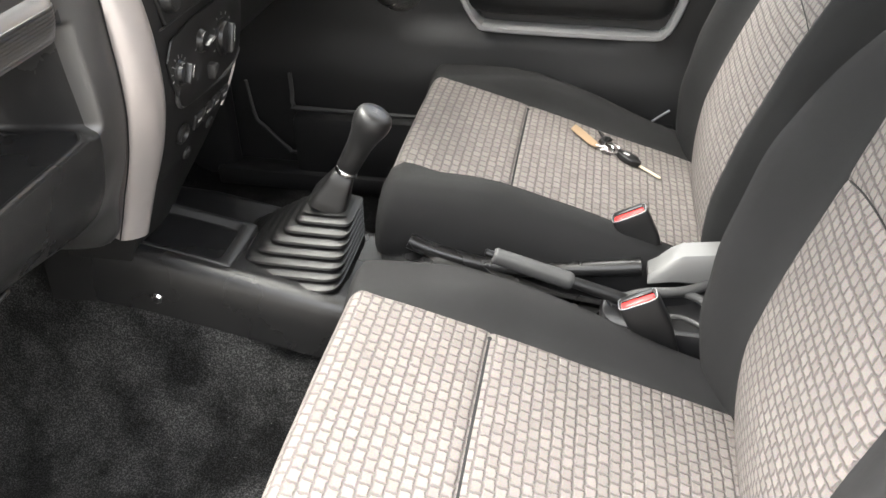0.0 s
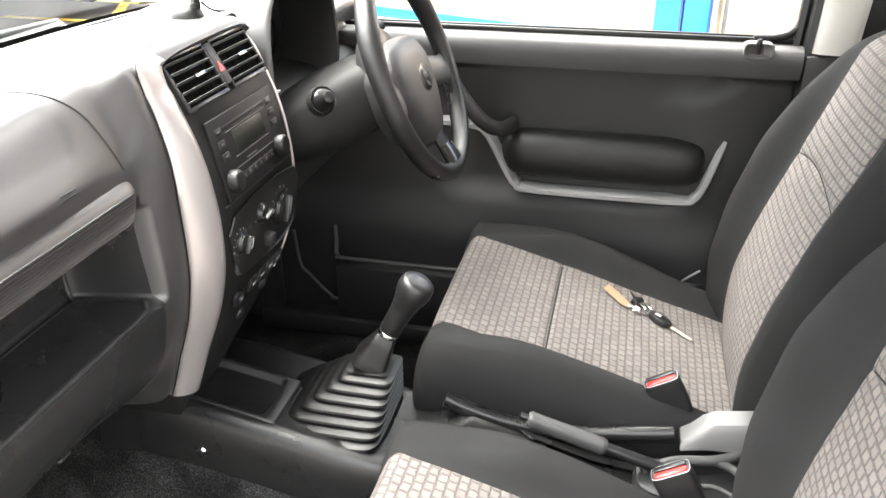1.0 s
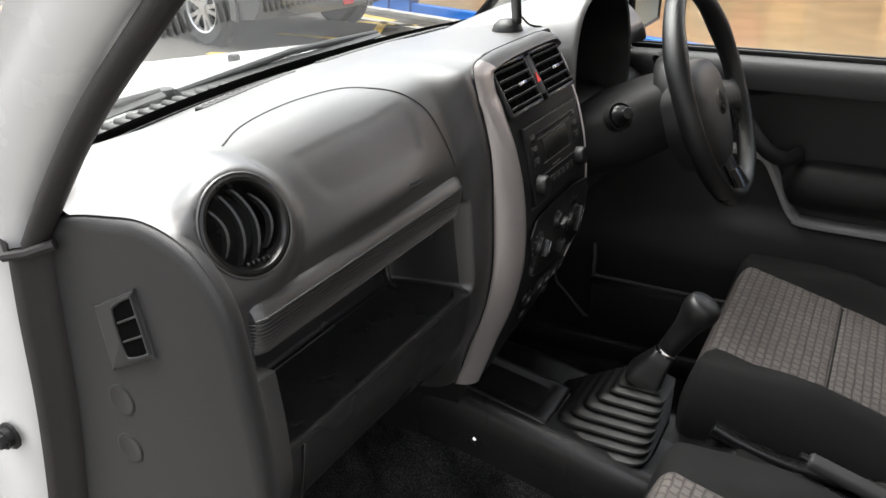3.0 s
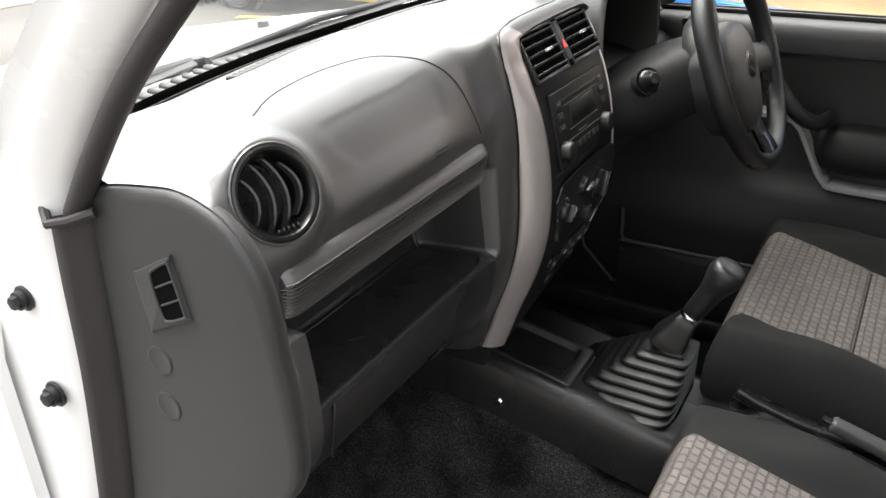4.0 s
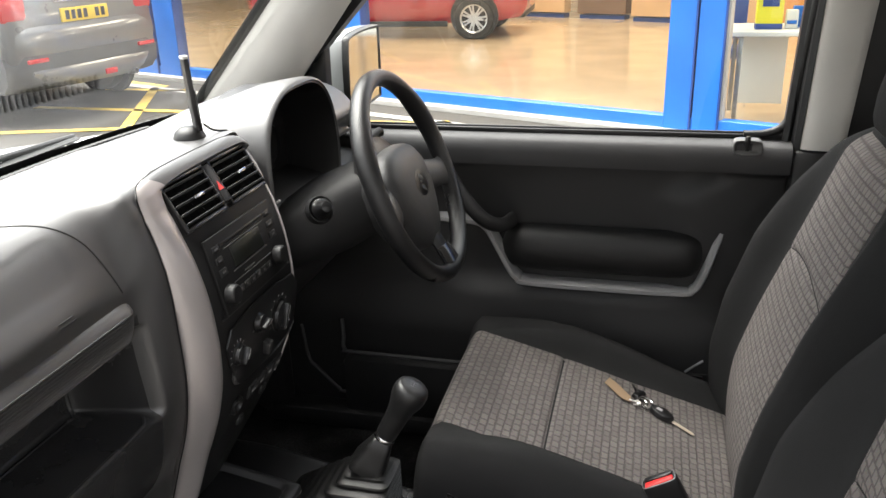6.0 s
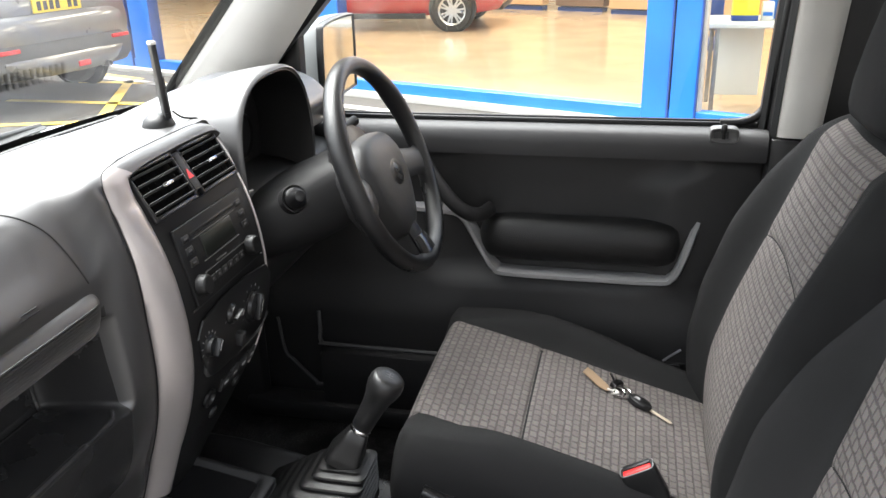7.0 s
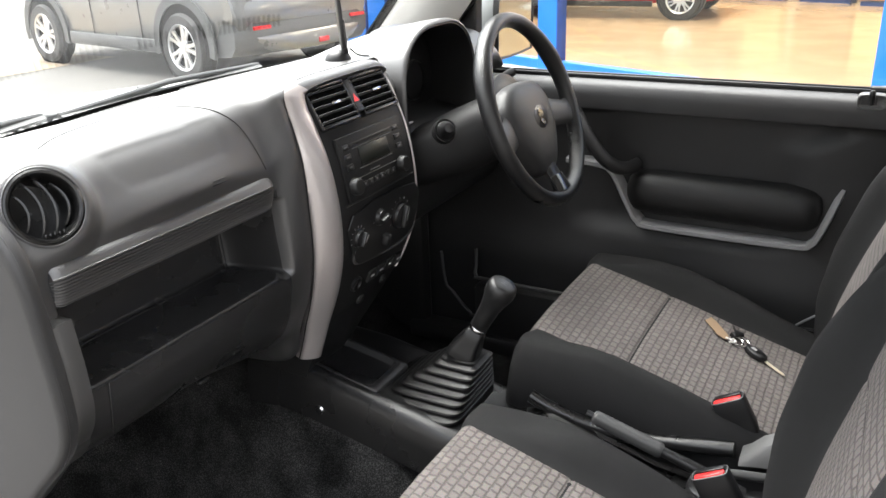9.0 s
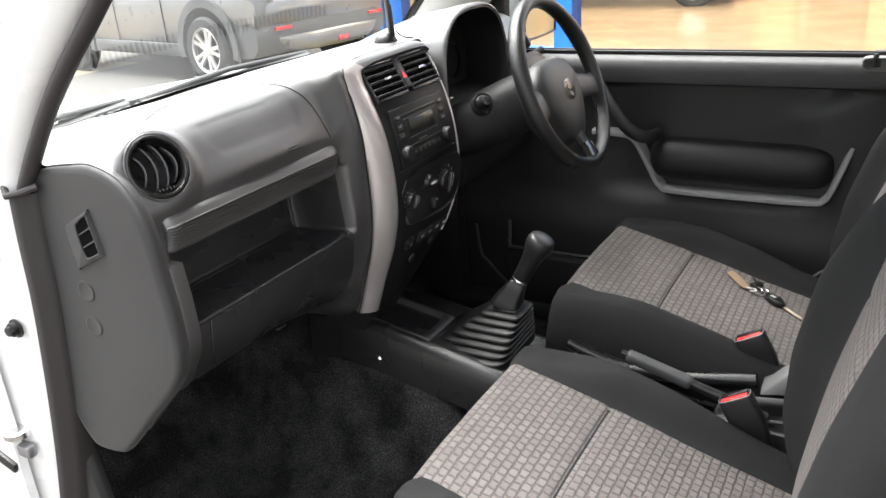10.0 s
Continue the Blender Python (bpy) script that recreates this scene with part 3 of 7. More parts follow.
part("pocket_edge", bm, GRIP, pocket)
# door sill and kick panel
bm = mesh()
rbox(bm, (0.0, 0.645, 0.365), (1.5, 0.07, 0.05), 0.012)
solid("sill_right", bm, LOWER, "black plastic door sill cover", "door sill")
bm = mesh()
rbox(bm, (-0.88, 0.655, 0.66), (0.36, 0.06, 0.62), 0.03)
solid("kick_panel_right", bm, LOWER, "black kick panel beside the footwell", "trim panel")

# centre post behind the driver's door
bm = mesh()
rings = []
for k in range(9):
    s = k / 8
    x, z = 0.430 + 0.022 * s, 1.082 + 0.53 * s
    rings.append([(x, 0.685, z), (x + 0.004, 0.657, z), (x + 0.016, 0.650, z), (x + 0.066 + 0.012 * s, 0.642, z), (x + 0.083 + 0.018 * s, 0.657, z), (x + 0.085 + 0.018 * s, 0.70, z)])
loft(bm, rings)
solid("trim_post_right", bm, LINER, "pale grey trim on the post behind the door", "pillar trim", sharp=50)
bm = mesh()
rings = []
for k in range(9):
    s = k / 8
    x, z = 0.400 + 0.026 * s, 1.04 + 0.57 * s
    rings.append([(x, 0.70, z), (x, 0.682, z), (x + 0.010, 0.676, z), (x + 0.016, 0.680, z), (x + 0.020, 0.662, z), (x + 0.030, 0.656, z), (x + 0.034, 0.668, z), (x + 0.034, 0.70, z)])
loft(bm, rings)
solid("trim_door_edge_right", bm, BLACK, "black door frame edge and rubber seal", "door frame", sharp=45)
bm = mesh()
rbox(bm, (0.80, 0.695, 1.34), (0.60, 0.03, 0.56), 0.01)
solid("trim_quarter_right", bm, LOWER, "dark rear quarter trim behind the seats", "trim panel")
bm = mesh()
tube(bm, smooth_line([(0.33, 0.690, 1.100), (0.37, 0.690, 1.103), (0.402, 0.690, 1.118), (0.417, 0.688, 1.155), (0.425, 0.683, 1.25), (0.437, 0.672, 1.42), (0.447, 0.66, 1.60)], 5), 0.009, 10)
solid("trim_seal_right", bm, RUBBER, "black rubber seal of the driver's door", "door seal")
bm = mesh()
rbox(bm, (0.472, 0.672, 0.83), (0.10, 0.05, 0.50), 0.012)
solid("trim_post_lower_right", bm, DOOR_TRIM, "dark lower trim of the door post", "pillar trim")
belt = thing("seat_belt", (0.53, 0.63, 0.6), "black seat belt hanging by the door post", "seat belt")
bm = mesh()
loft(bm, [[(x, y - 0.024, z), (x, y + 0.024, z), (x + 0.002, y + 0.024, z), (x + 0.002, y - 0.024, z)] for x, y, z in [(0.555 + 0.05 * s + 0.012 * math.sin(5 * s), 0.625 - 0.01 * s, 0.62 + 0.98 * s) for s in np.linspace(0, 1, 12)]])
part("webbing", bm, CLOTH, belt)
bm = mesh()
rbox(bm, (0.36, 0.585, 0.60), (0.05, 0.022, 0.020), 0.005, m=pose(0, 0, 0, 0, -35, 0))
part("anchor", bm, STEEL, belt, "steel lower anchor")

# rubber seal that closes the rear edge of the driver's door
bm = mesh()
rbox(bm, (0.436, 0.722, 0.76), (0.060, 0.030, 0.62), 0.006)
solid("trim_door_seal_rear", bm, SEAL, "black rubber seal between door edge and post", "door seal")


# ---- dashboard ----
dash = thing("dashboard", (-0.6, 0, 1.0), "charcoal grained plastic dashboard with a silver centre trim", "dashboard")
STACK_X = [(0.66, -0.520), (0.70, -0.500), (0.75, -0.472), (0.83, -0.434), (0.90, -0.412), (0.95, -0.405), (1.035, -0.408), (1.10, -0.424), (1.17, -0.452), (1.195, -0.472), (1.21, -0.500)]
STACK_L, STACK_R = -0.140, 0.112


def stack_r(z):
    return curve_at([(0.66, 0.0), (0.72, 0.015), (0.77, 0.045), (0.84, 0.085), (0.90, 0.104), (0.94, STACK_R), (1.3, STACK_R)], z)


def stack_x(z):
    wide = 0.003 + 0.007 * ease(1.12, 1.04, z)
    return sum(curve_at(STACK_X, z + wide * d) for d in range(-4, 5)) / 9


def trim_x(z):
    """The line of the silver trim, running on straight at its foot."""
    return stack_x(z) if z > 0.80 else stack_x(0.80) + 0.36 * (z - 0.80)


def arc_edge(z):
    """How far back the outer edge of the silver trim lies."""
    return trim_x(z) - 0.002 - 0.025 * ease(1.20, 0.99, z)


def left_profile(y):
    """The dash in section on the passenger's side: from the windscreen over the top, down the face and under the knee panel."""
    b = screen_base(y) + 0.02
    bulge = 0.012 * math.exp(-((y + 0.42) / 0.13) ** 2)
    drop = 0.030 * ease(-0.45, -0.20, y)
    return [(b, 1.100), (b, 1.143), (b + 0.035, 1.157), (b + 0.075, 1.170), (-0.70, 1.188), (-0.64, 1.201), (-0.585, 1.208), (-0.545, 1.206 + bulge * 0.4), (-0.5165, 1.193 + bulge * 0.6),
            (-0.4925 + bulge * 0.3, 1.1705 + bulge * 0.5), (-0.4745 + bulge * 0.6, 1.143), (-0.4630 + bulge, 1.1165), (-0.4575 + bulge * 0.3, 1.095), (-0.458, 1.060), (-0.457, 1.030),
            (-0.453, 0.980), (-0.4485, 0.945), (-0.446, 0.915), (-0.449, 0.885), (-0.463, 0.845 - drop * 0.5), (-0.500, 0.812 - drop), (-0.56, 0.795 - drop), (-0.64, 0.79 - drop)]


def flank_profile(y):
    """The same section where it meets the silver trim of the centre stack."""
    b = screen_base(y) + 0.02
    face = [(arc_edge(z) - 0.002, z) for z in (1.165, 1.135, 1.10, 1.065, 1.03, 0.985, 0.945, 0.905, 0.855, 0.80, 0.735)]
    return [(b, 1.100), (b, 1.143), (b + 0.035, 1.158), (b + 0.075, 1.172), (-0.70, 1.193), (-0.64, 1.207), (-0.585, 1.215), (-0.540, 1.2160), (-0.500, 1.2135), (-0.475, 1.2065), (-0.464, 1.190)] + face + [(-0.60, 0.715)]


def centre_profile(y):
    """The top behind the centre stack, ending at the seam of the trim."""
    b = screen_base(y) + 0.02
    return [(b, 1.100), (b, 1.143), (b + 0.035, 1.158), (b + 0.075, 1.172), (-0.70, 1.193), (-0.64, 1.208), (-0.585, 1.2165), (-0.545, 1.2185), (-0.513, 1.2190), (-0.4850, 1.2186), (-0.4790, 1.2165)] + [(-0.490 - 0.011 * k, 1.20 - 0.009 * k) for k in range(12)]


def right_profile(y):
    """The top on the driver's side, cut out under the instrument hood."""
    b = screen_base(y) + 0.02
    pts = [(b, 1.100), (b, 1.143), (b + 0.035, 1.157), (b + 0.075, 1.170), (-0.70, 1.188), (-0.64, 1.201), (-0.585, 1.208), (-0.545, 1.207), (-0.513, 1.196), (-0.488, 1.176), (-0.471, 1.148),
           (-0.501, 1.118), (-0.499, 1.098), (-0.503, 1.091), (-0.53, 1.090), (-0.62, 1.090)] + [(-0.625 - 0.006 * k, 1.088 - 0.003 * k) for k in range(7)]
    cut = ease(0.175, 0.195, y) * (1 - ease(0.455, 0.475, y))
    return [(x + cut * (min(x, -0.60) - x), z) for x, z in pts]


def blend(a, b, s):
    return [(p[0] + (q[0] - p[0]) * s, p[1] + (q[1] - p[1]) * s) for p, q in zip(a, b)]


VENT = Vector((-0.470, -0.612, 1.157))
vm = Matrix.Translation(VENT) @ pose(0, 0, 0, 0, -22, -12) @ FACE_REAR @ Matrix.Scale(0.91, 4)
VENT_IN = vm.inverted()


CAP = [(-0.650, 1.120), (-0.640, 1.152), (-0.610, 1.164), (-0.565, 1.171), (-0.518, 1.174), (-0.474, 1.159), (-0.446, 1.128), (-0.433, 1.090), (-0.425, 1.025), (-0.419, 0.968), (-0.420, 0.905), (-0.444, 0.857),
       (-0.510, 0.788), (-0.576, 0.719), (-0.600, 0.704), (-0.646, 0.700), (-0.668, 0.712), (-0.690, 0.760), (-0.694, 0.860), (-0.678, 0.980), (-0.662, 1.060)]
cap_curve = [(p.x, p.y) for p in smooth_line([(x, z, 0) for x, z in CAP], 4, closed=True)]
CAP_MID = (-0.555, 0.950)
CAP_REACH = sorted((math.atan2(z - CAP_MID[1], x - CAP_MID[0]), math.hypot(x - CAP_MID[0], z - CAP_MID[1])) for x, z in cap_curve)


def flare(p, y, hold):
    """Near its end the moulding swells out to the edge of the end cap."""
    over = ease(-0.470, -0.520, p.x)
    w = (ease(-0.650, -0.682, y) * (1 - over) + ease(-0.580, -0.684, y) * over) * hold
    if w <= 0 or p.x < -0.66 or p.z < 0.80:
        return p
    a, r = math.atan2(p.z - CAP_MID[1], p.x - CAP_MID[0]), math.hypot(p.x - CAP_MID[0], p.z - CAP_MID[1])
    w *= ease(-0.66, -0.62, p.x) * ease(0.80, 0.86, p.z)
    k = 1 + (curve_at(CAP_REACH, a) + 0.0012 - r) / r * w
    return Vector((CAP_MID[0] + (p.x - CAP_MID[0]) * k, p.y, CAP_MID[1] + (p.z - CAP_MID[1]) * k))


def moulded(x, y, z):
    """Shelf hollow, end roll and the collar round the end vent, pressed into the section."""
    a = ease(-0.635, -0.619, y) * (1 - ease(-0.264, -0.222, y)) * ease(0.9215, 0.933, z) * (1 - ease(1.046, 1.054, z))
    if x > -0.50:
        x -= 0.108 * a
    if x > -0.50:
        low = 1.140 + 0.020 * (ease(-0.485, -0.510, y) + ease(-0.318, -0.300, y))
        x -= 0.0012 * ease(-0.512, -0.502, y) * ease(-0.298, -0.308, y) * ease(low - 0.004, low + 0.006, z) * ease(1.215, 1.175, z)
    q = VENT_IN @ Vector((x, y, z))
    r = math.hypot(q.x, q.y)
    near = (1 - ease(0.052, 0.084, r)) * ease(-0.17, -0.07, q.z) * ease(-0.676, -0.664, y)
    q.z += (-0.0005 - q.z) * near
    if r < 0.051 and near > 0.5:
        q.z -= 0.055 * ease(0.0495, 0.0455, r)
    return flare(vm @ q, y, ease(0.050, 0.076, r) if near > 0.01 else 1.0)


left_y = list(np.linspace(-0.678, -0.540, 58)) + list(np.linspace(-0.534, -0.250, 44)) + list(np.linspace(-0.245, -0.1815, 26))
centre_y = list(np.linspace(-0.178, 0.112, 32)) + list(np.linspace(0.117, 0.657, 60))
rings = []
for y in left_y:
    e = ease(-0.250, -0.190, y)
    wide = ease(-0.40, -0.175, y)
    pa, pb = left_profile(y), flank_profile(y)
    mix = [float(np.interp(k, [0, 7, 11, 22], [wide, wide, e, e])) for k in range(23)]
    sec = smooth_line([(p[0] + (q[0] - p[0]) * m, p[1] + (q[1] - p[1]) * m, 0) for p, q, m in zip(pa, pb, mix)], 9)
    rings.append([moulded(p.x, y, p.y) for p in sec])
for y in centre_y:
    mid = centre_profile(y)
    mid[:11] = blend(flank_profile(y), mid, ease(-0.185, -0.12, y))[:11]
    sec = smooth_line([(x, z, 0) for x, z in blend(mid, right_profile(y), ease(0.106, 0.150, y))], 9)
    roll = 0.030 * max(0.0, (y - 0.612) / 0.045) ** 2
    rings.append([Vector((p.x, y, p.y - roll * ease(1.09, 1.15, p.y))) for p in sec])
CUT = 13 * 9
low_a, low_b = [sum(1 for y in left_y if y < e) for e in (-0.630, -0.2325)]


def sheet(bm, keep):
    """The faces of the moulding for which keep(row, column) holds."""
    vs = {}

    def at(i, j):
        if (i, j) not in vs:
            vs[i, j] = bm.verts.new(rings[i][j])
        return vs[i, j]
    for i in range(len(rings) - 1):
        for j in range(len(rings[0]) - 1):
            if keep(i, j):
                bm.faces.new((at(i, j), at(i + 1, j), at(i + 1, j + 1), at(i, j + 1)))


bm = mesh()
sheet(bm, lambda i, j: not (low_a <= i < low_b and j >= CUT))
top = part("dash_moulding", bm, DASH, dash, "grained charcoal moulding, sheeny in daylight", sharp=70)
bm = mesh()
sheet(bm, lambda i, j: low_a <= i < low_b and j >= CUT)
lower = part("shelf_moulding", bm, SHELF, dash, "near-black lower moulding with an open shelf", sharp=70)

def on_moulding(x, y, z):
    """The point of the moulding's surface nearest to a place, in the section at y."""
    i = min(len(left_y) - 2, max(0, sum(1 for v in left_y if v < y) - 1))
    f = (y - left_y[i]) / (left_y[i + 1] - left_y[i])
    sec = [a.lerp(b, f) for a, b in zip(rings[i], rings[i + 1])][:13 * 9]
    p, best = Vector((x, 0, z)), None
    for a, b in zip(sec, sec[1:]):
        a2, d = Vector((a.x, 0, a.z)), Vector((b.x - a.x, 0, b.z - a.z))
        t = min(1, max(0, (p - a2).dot(d) / max(d.dot(d), 1e-12)))
        q = a2 + d * t
        if best is None or (q - p).length < (best - p).length:
            best = q
    return Vector((best.x, y, best.z))


# airbag cover seam
bm = mesh()
seam = []
for y, x, z in [(-0.560, -0.535, 1.2085), (-0.514, -0.554, 1.2105), (-0.443, -0.569, 1.2110), (-0.390, -0.570, 1.2105), (-0.346, -0.556, 1.2105), (-0.316, -0.530, 1.2070), (-0.292, -0.508, 1.1970), (-0.268, -0.481, 1.1700), (-0.253, -0.461, 1.1270), (-0.247, -0.4555, 1.1030)]:
    seam.append((x, y, z + 0.0005))
tube(bm, [on_moulding(*p) for p in smooth_line(seam, 8)], 0.0011, 6)
part("airbag_seam", bm, BLACK, top, "thin dark seam of the airbag cover")
bm = mesh()
for k in range(2):
    rbox(bm, on_moulding(-0.45, -0.352, 1.112 + 0.006 * k), (0.0022, 0.030 - 0.004 * k, 0.0022), 0.0005, 1)
part("airbag_marking", bm, SHELF, top, "small embossed marking bars")

# defroster slots by the glass
for y0, y1 in ((-0.38, -0.16), (-0.085, 0.29)):
    n_slot = int((y1 - y0) / 0.013)
    for k in range(n_slot):
        y = y0 + (y1 - y0) * (k + 0.5) / n_slot
        bm = mesh()
        rbox(bm, (screen_base(y) + 0.107, y, 1.1730), (0.026, 0.0075, 0.009), 0.002, 1, m=pose(0, 0, 0, 0, -12, 0))
        part("defroster_slot", bm, BLACK, top)

# end air vent
bm = mesh()
lathe(bm, [(0.0520, -0.006), (0.0520, 0.0005), (0.0512, 0.0016), (0.0500, 0.0016), (0.0492, 0.000)], vm, 48, caps=False)
vent = part("end_vent", bm, DASH, dash, "round end air vent", sharp=70)
bm = mesh()
lathe(bm, [(0.0496, -0.004), (0.0492, 0.0014), (0.0465, 0.0028), (0.0435, 0.0022), (0.0400, -0.002), (0.0385, -0.012), (0.0365, -0.050), (0.002, -0.052)], vm, 48, caps=False)
part("vent_ring", bm, VENT_BLACK, vent, "glossy black ring")
for k in range(4):
    bm = mesh()
    s = (k - 1.5) * 0.0172
    rows = []
    for t in np.linspace(-1, 1, 15):
        hgt = t * math.sqrt(max(0.0, 0.0381 ** 2 - s * s))
        bow = s + 0.009 * (1 - t * t) - 0.004
        rows.append([vm @ Vector((bow + o, hgt, d - 0.010 * t * t)) for o, d in ((-0.0012, -0.0030), (0.0012, -0.0020), (0.0046, -0.017), (0.0028, -0.018))])
    loft(bm, rows)
    part("vent_slat", bm, SLAT, vent)
bm = mesh()
for k in range(5):
    rbox(bm, vm @ Vector((-0.012 + 0.006 * k, -0.0365, -0.001)), (0.004, 0.003, 0.006), 0.001, 1)
part("vent_thumbwheel", bm, VENT_BLACK, vent)

# ribbed grab strip over the shelf
bm = mesh()
n_rib, sec = 9, []
sec += [(-0.52, 1.089), (-0.468, 1.0935), (-0.460, 1.0930), (-0.4535, 1.0905), (-0.4485, 1.0855), (-0.4460, 1.0790)]
for k in range(n_rib):
    z0 = 1.0785 - 0.0041 * k
    back = 0.0001 * k * k
    sec += [(-0.4452 - back, z0), (-0.4452 - back, z0 - 0.0016), (-0.4472 - back, z0 - 0.0023), (-0.4472 - back, z0 - 0.0034)]
sec += [(-0.452, 1.041), (-0.458, 1.038), (-0.52, 1.038)]
rings = []
for y, inset in [(-0.638, 0.014), (-0.635, 0.006), (-0.630, 0.002), (-0.623, 0)] + [(y, 0) for y in np.linspace(-0.60, -0.262, 12)] + [(-0.252, 0.0015), (-0.244, 0.0045), (-0.237, 0.010), (-0.231, 0.018), (-0.228, 0.026)]:
    rings.append([(x - inset if x > -0.5 else x, y, 1.065 + (z - 1.065) * (1 - inset * 12)) for x, z in sec])
loft(bm, rings)
part("ribbed_strip", bm, DASH, dash, "finely ribbed grey strip over the shelf", sharp=30)

# shelf rib and the joints of the lower panel
bm = mesh()
tube(bm, smooth_line([(-0.5615, -0.262, 1.03), (-0.5585, -0.262, 0.975), (-0.5545, -0.264, 0.945), (-0.547, -0.268, 0.9315), (-0.535, -0.272, 0.9285)], 5), 0.0036, 8)
tube(bm, smooth_line([(-0.547, -0.268, 0.9305), (-0.5475, -0.33, 0.9305), (-0.5475, -0.48, 0.9305), (-0.5475, -0.612, 0.9305)], 5), 0.0026, 8)
part("shelf_rib", bm, SHELF, lower)
bm = mesh()
tube(bm, smooth_line([(-0.465, -0.628, 0.925), (-0.455, -0.615, 0.9235), (-0.4535, -0.59, 0.923), (-0.4535, -0.43, 0.923), (-0.4535, -0.275, 0.923), (-0.456, -0.256, 0.9245), (-0.462, -0.247, 0.929)], 6), 0.0034, 8)
part("shelf_lip", bm, SHELF, lower)
bm = mesh()
rbox(bm, (-0.4475, -0.598, 0.888), (0.004, 0.003, 0.075), 0.001, 1, m=pose(0, 0, 0, 0, 8, 0))
part("panel_gap", bm, BLACK, lower)
bm = mesh()
rbox(bm, (-0.497, -0.40, 0.806), (0.010, 0.022, 0.006), 0.002, 1)
part("catch", bm, BLACK, lower)

# end cap facing the door opening
bm = mesh()
prism(bm, [(-0.590 + (x + 0.590) * 0.93, min(1.03, 0.93 + (z - 0.93) * 0.95)) for x, z in cap_curve], 0.03, Matrix.Translation((0, -0.632, 0)) @ FACE_SIDE, 0.012)
part("end_surround", bm, DASH, dash, "rounded grey edge round the end cap", sharp=50)
bm = mesh()
cm = Matrix.Translation((0, -0.664, 0)) @ FACE_SIDE
rings = []
for k, z in ((0.99, 0.0), (1.0, 0.006), (1.0, 0.013), (0.994, 0.018), (0.982, 0.0205), (0.95, 0.0212), (0.6, 0.021), (0.2, 0.021)):
    rings.append([cm @ Vector((-0.585 + (x + 0.585) * (1 - (1 - k) * 1.5 if k > 0.85 else k - 0.05), 0.92 + (y - 0.92) * k, z)) for x, y in cap_curve])
loft(bm, rings)
endcap = part("end_cap", bm, ENDCAP, dash, "mid grey grained end cap", sharp=50)
sv = Matrix.Translation((-0.557, -0.6845, 1.067)) @ FACE_SIDE


def skew(u, v):
    """A place on the slanted vent plate: u across, v down."""
    tl, tr, br, bl = Vector((-0.034, 0.017)), Vector((0.021, 0.046)), Vector((0.033, -0.017)), Vector((-0.025, -0.046))
    return tl.lerp(tr, u).lerp(bl.lerp(br, u), v)


bm = mesh()
prism(bm, [(p.x, p.y) for p in smooth_line([(*skew(u, v), 0) for u, v in ((0.06, 0), (0.94, 0), (1, 0.06), (1, 0.94), (0.94, 1), (0.06, 1), (0, 0.94), (0, 0.06))], 3, closed=True)], 0.0040, sv, 0.002)
vent2 = part("side_vent", bm, ENDCAP, endcap, "small slanted demister vent")
bm = mesh()
hole = [(p.x, p.y) for p in smooth_line([(*skew(u, v), 0) for u, v in ((0.42, 0.20), (0.56, 0.08), (0.92, 0.06), (0.95, 0.11), (0.95, 0.88), (0.92, 0.93), (0.56, 0.92), (0.42, 0.80))], 4, closed=True)]
# flat near-black plate: shade inside the opening as colour
prism(bm, hole, 0.0012, sv @ Matrix.Translation((0, 0, 0.0034)))
hollow = part("vent_shade_plate", bm, HOLLOW, vent2, "near-black plate for the shade in the vent opening")
for v in (0.35, 0.64):
    bm = mesh()
    tube(bm, [sv @ Vector((*skew(u, v), 0.0048)) for u in (0.48, 0.95)], 0.0011, 8)
    part("vent_bar", bm, ENDCAP, vent2)
bm = mesh()
tube(bm, [sv @ Vector((x, z, 0.0044)) for x, z in hole + hole[:1]], 0.0017, 8, caps=False)
part("vent_frame", bm, ENDCAP, vent2)
for x, z in ((-0.583, 0.986), (-0.585, 0.930)):
    bm = mesh()
    lathe(bm, [(0.0165, 0), (0.0165, 0.0008), (0.0155, 0.0013), (0.0135, 0.0013), (0.0125, 0.0009), (0.002, 0.0009)], Matrix.Translation((x, -0.6850, z)) @ FACE_SIDE, 28)
    part("screw_plug", bm, ENDCAP, endcap)
# lower trim of the jamb below the cap
bm = mesh()
rbox(bm, (-0.745, -0.665, 0.60), (0.09, 0.03, 0.22), 0.012, m=pose(0, 0, 0, 0, -9, 0))
solid("kick_panel_left", bm, ENDCAP, "grey kick panel under the dashboard end", "trim panel")

# centre stack
bm = mesh()
rings = []
for z in np.linspace(0.665, 1.212, 50):
    x = stack_x(z)
    lft = STACK_L - 0.02 * ease(0.76, 0.82, z)
    rings.append([(x - 0.10, lft, z), (x - 0.018, lft, z), (x, STACK_L, z), (x + 0.001, 0.5 * (STACK_L + stack_r(z)), z), (x, stack_r(z) - 0.006, z), (x - 0.004, stack_r(z), z), (x - 0.10, stack_r(z), z)])
loft(bm, rings)
stack = part("centre_panel", bm, STACK, dash, "matt black centre panel", sharp=50)
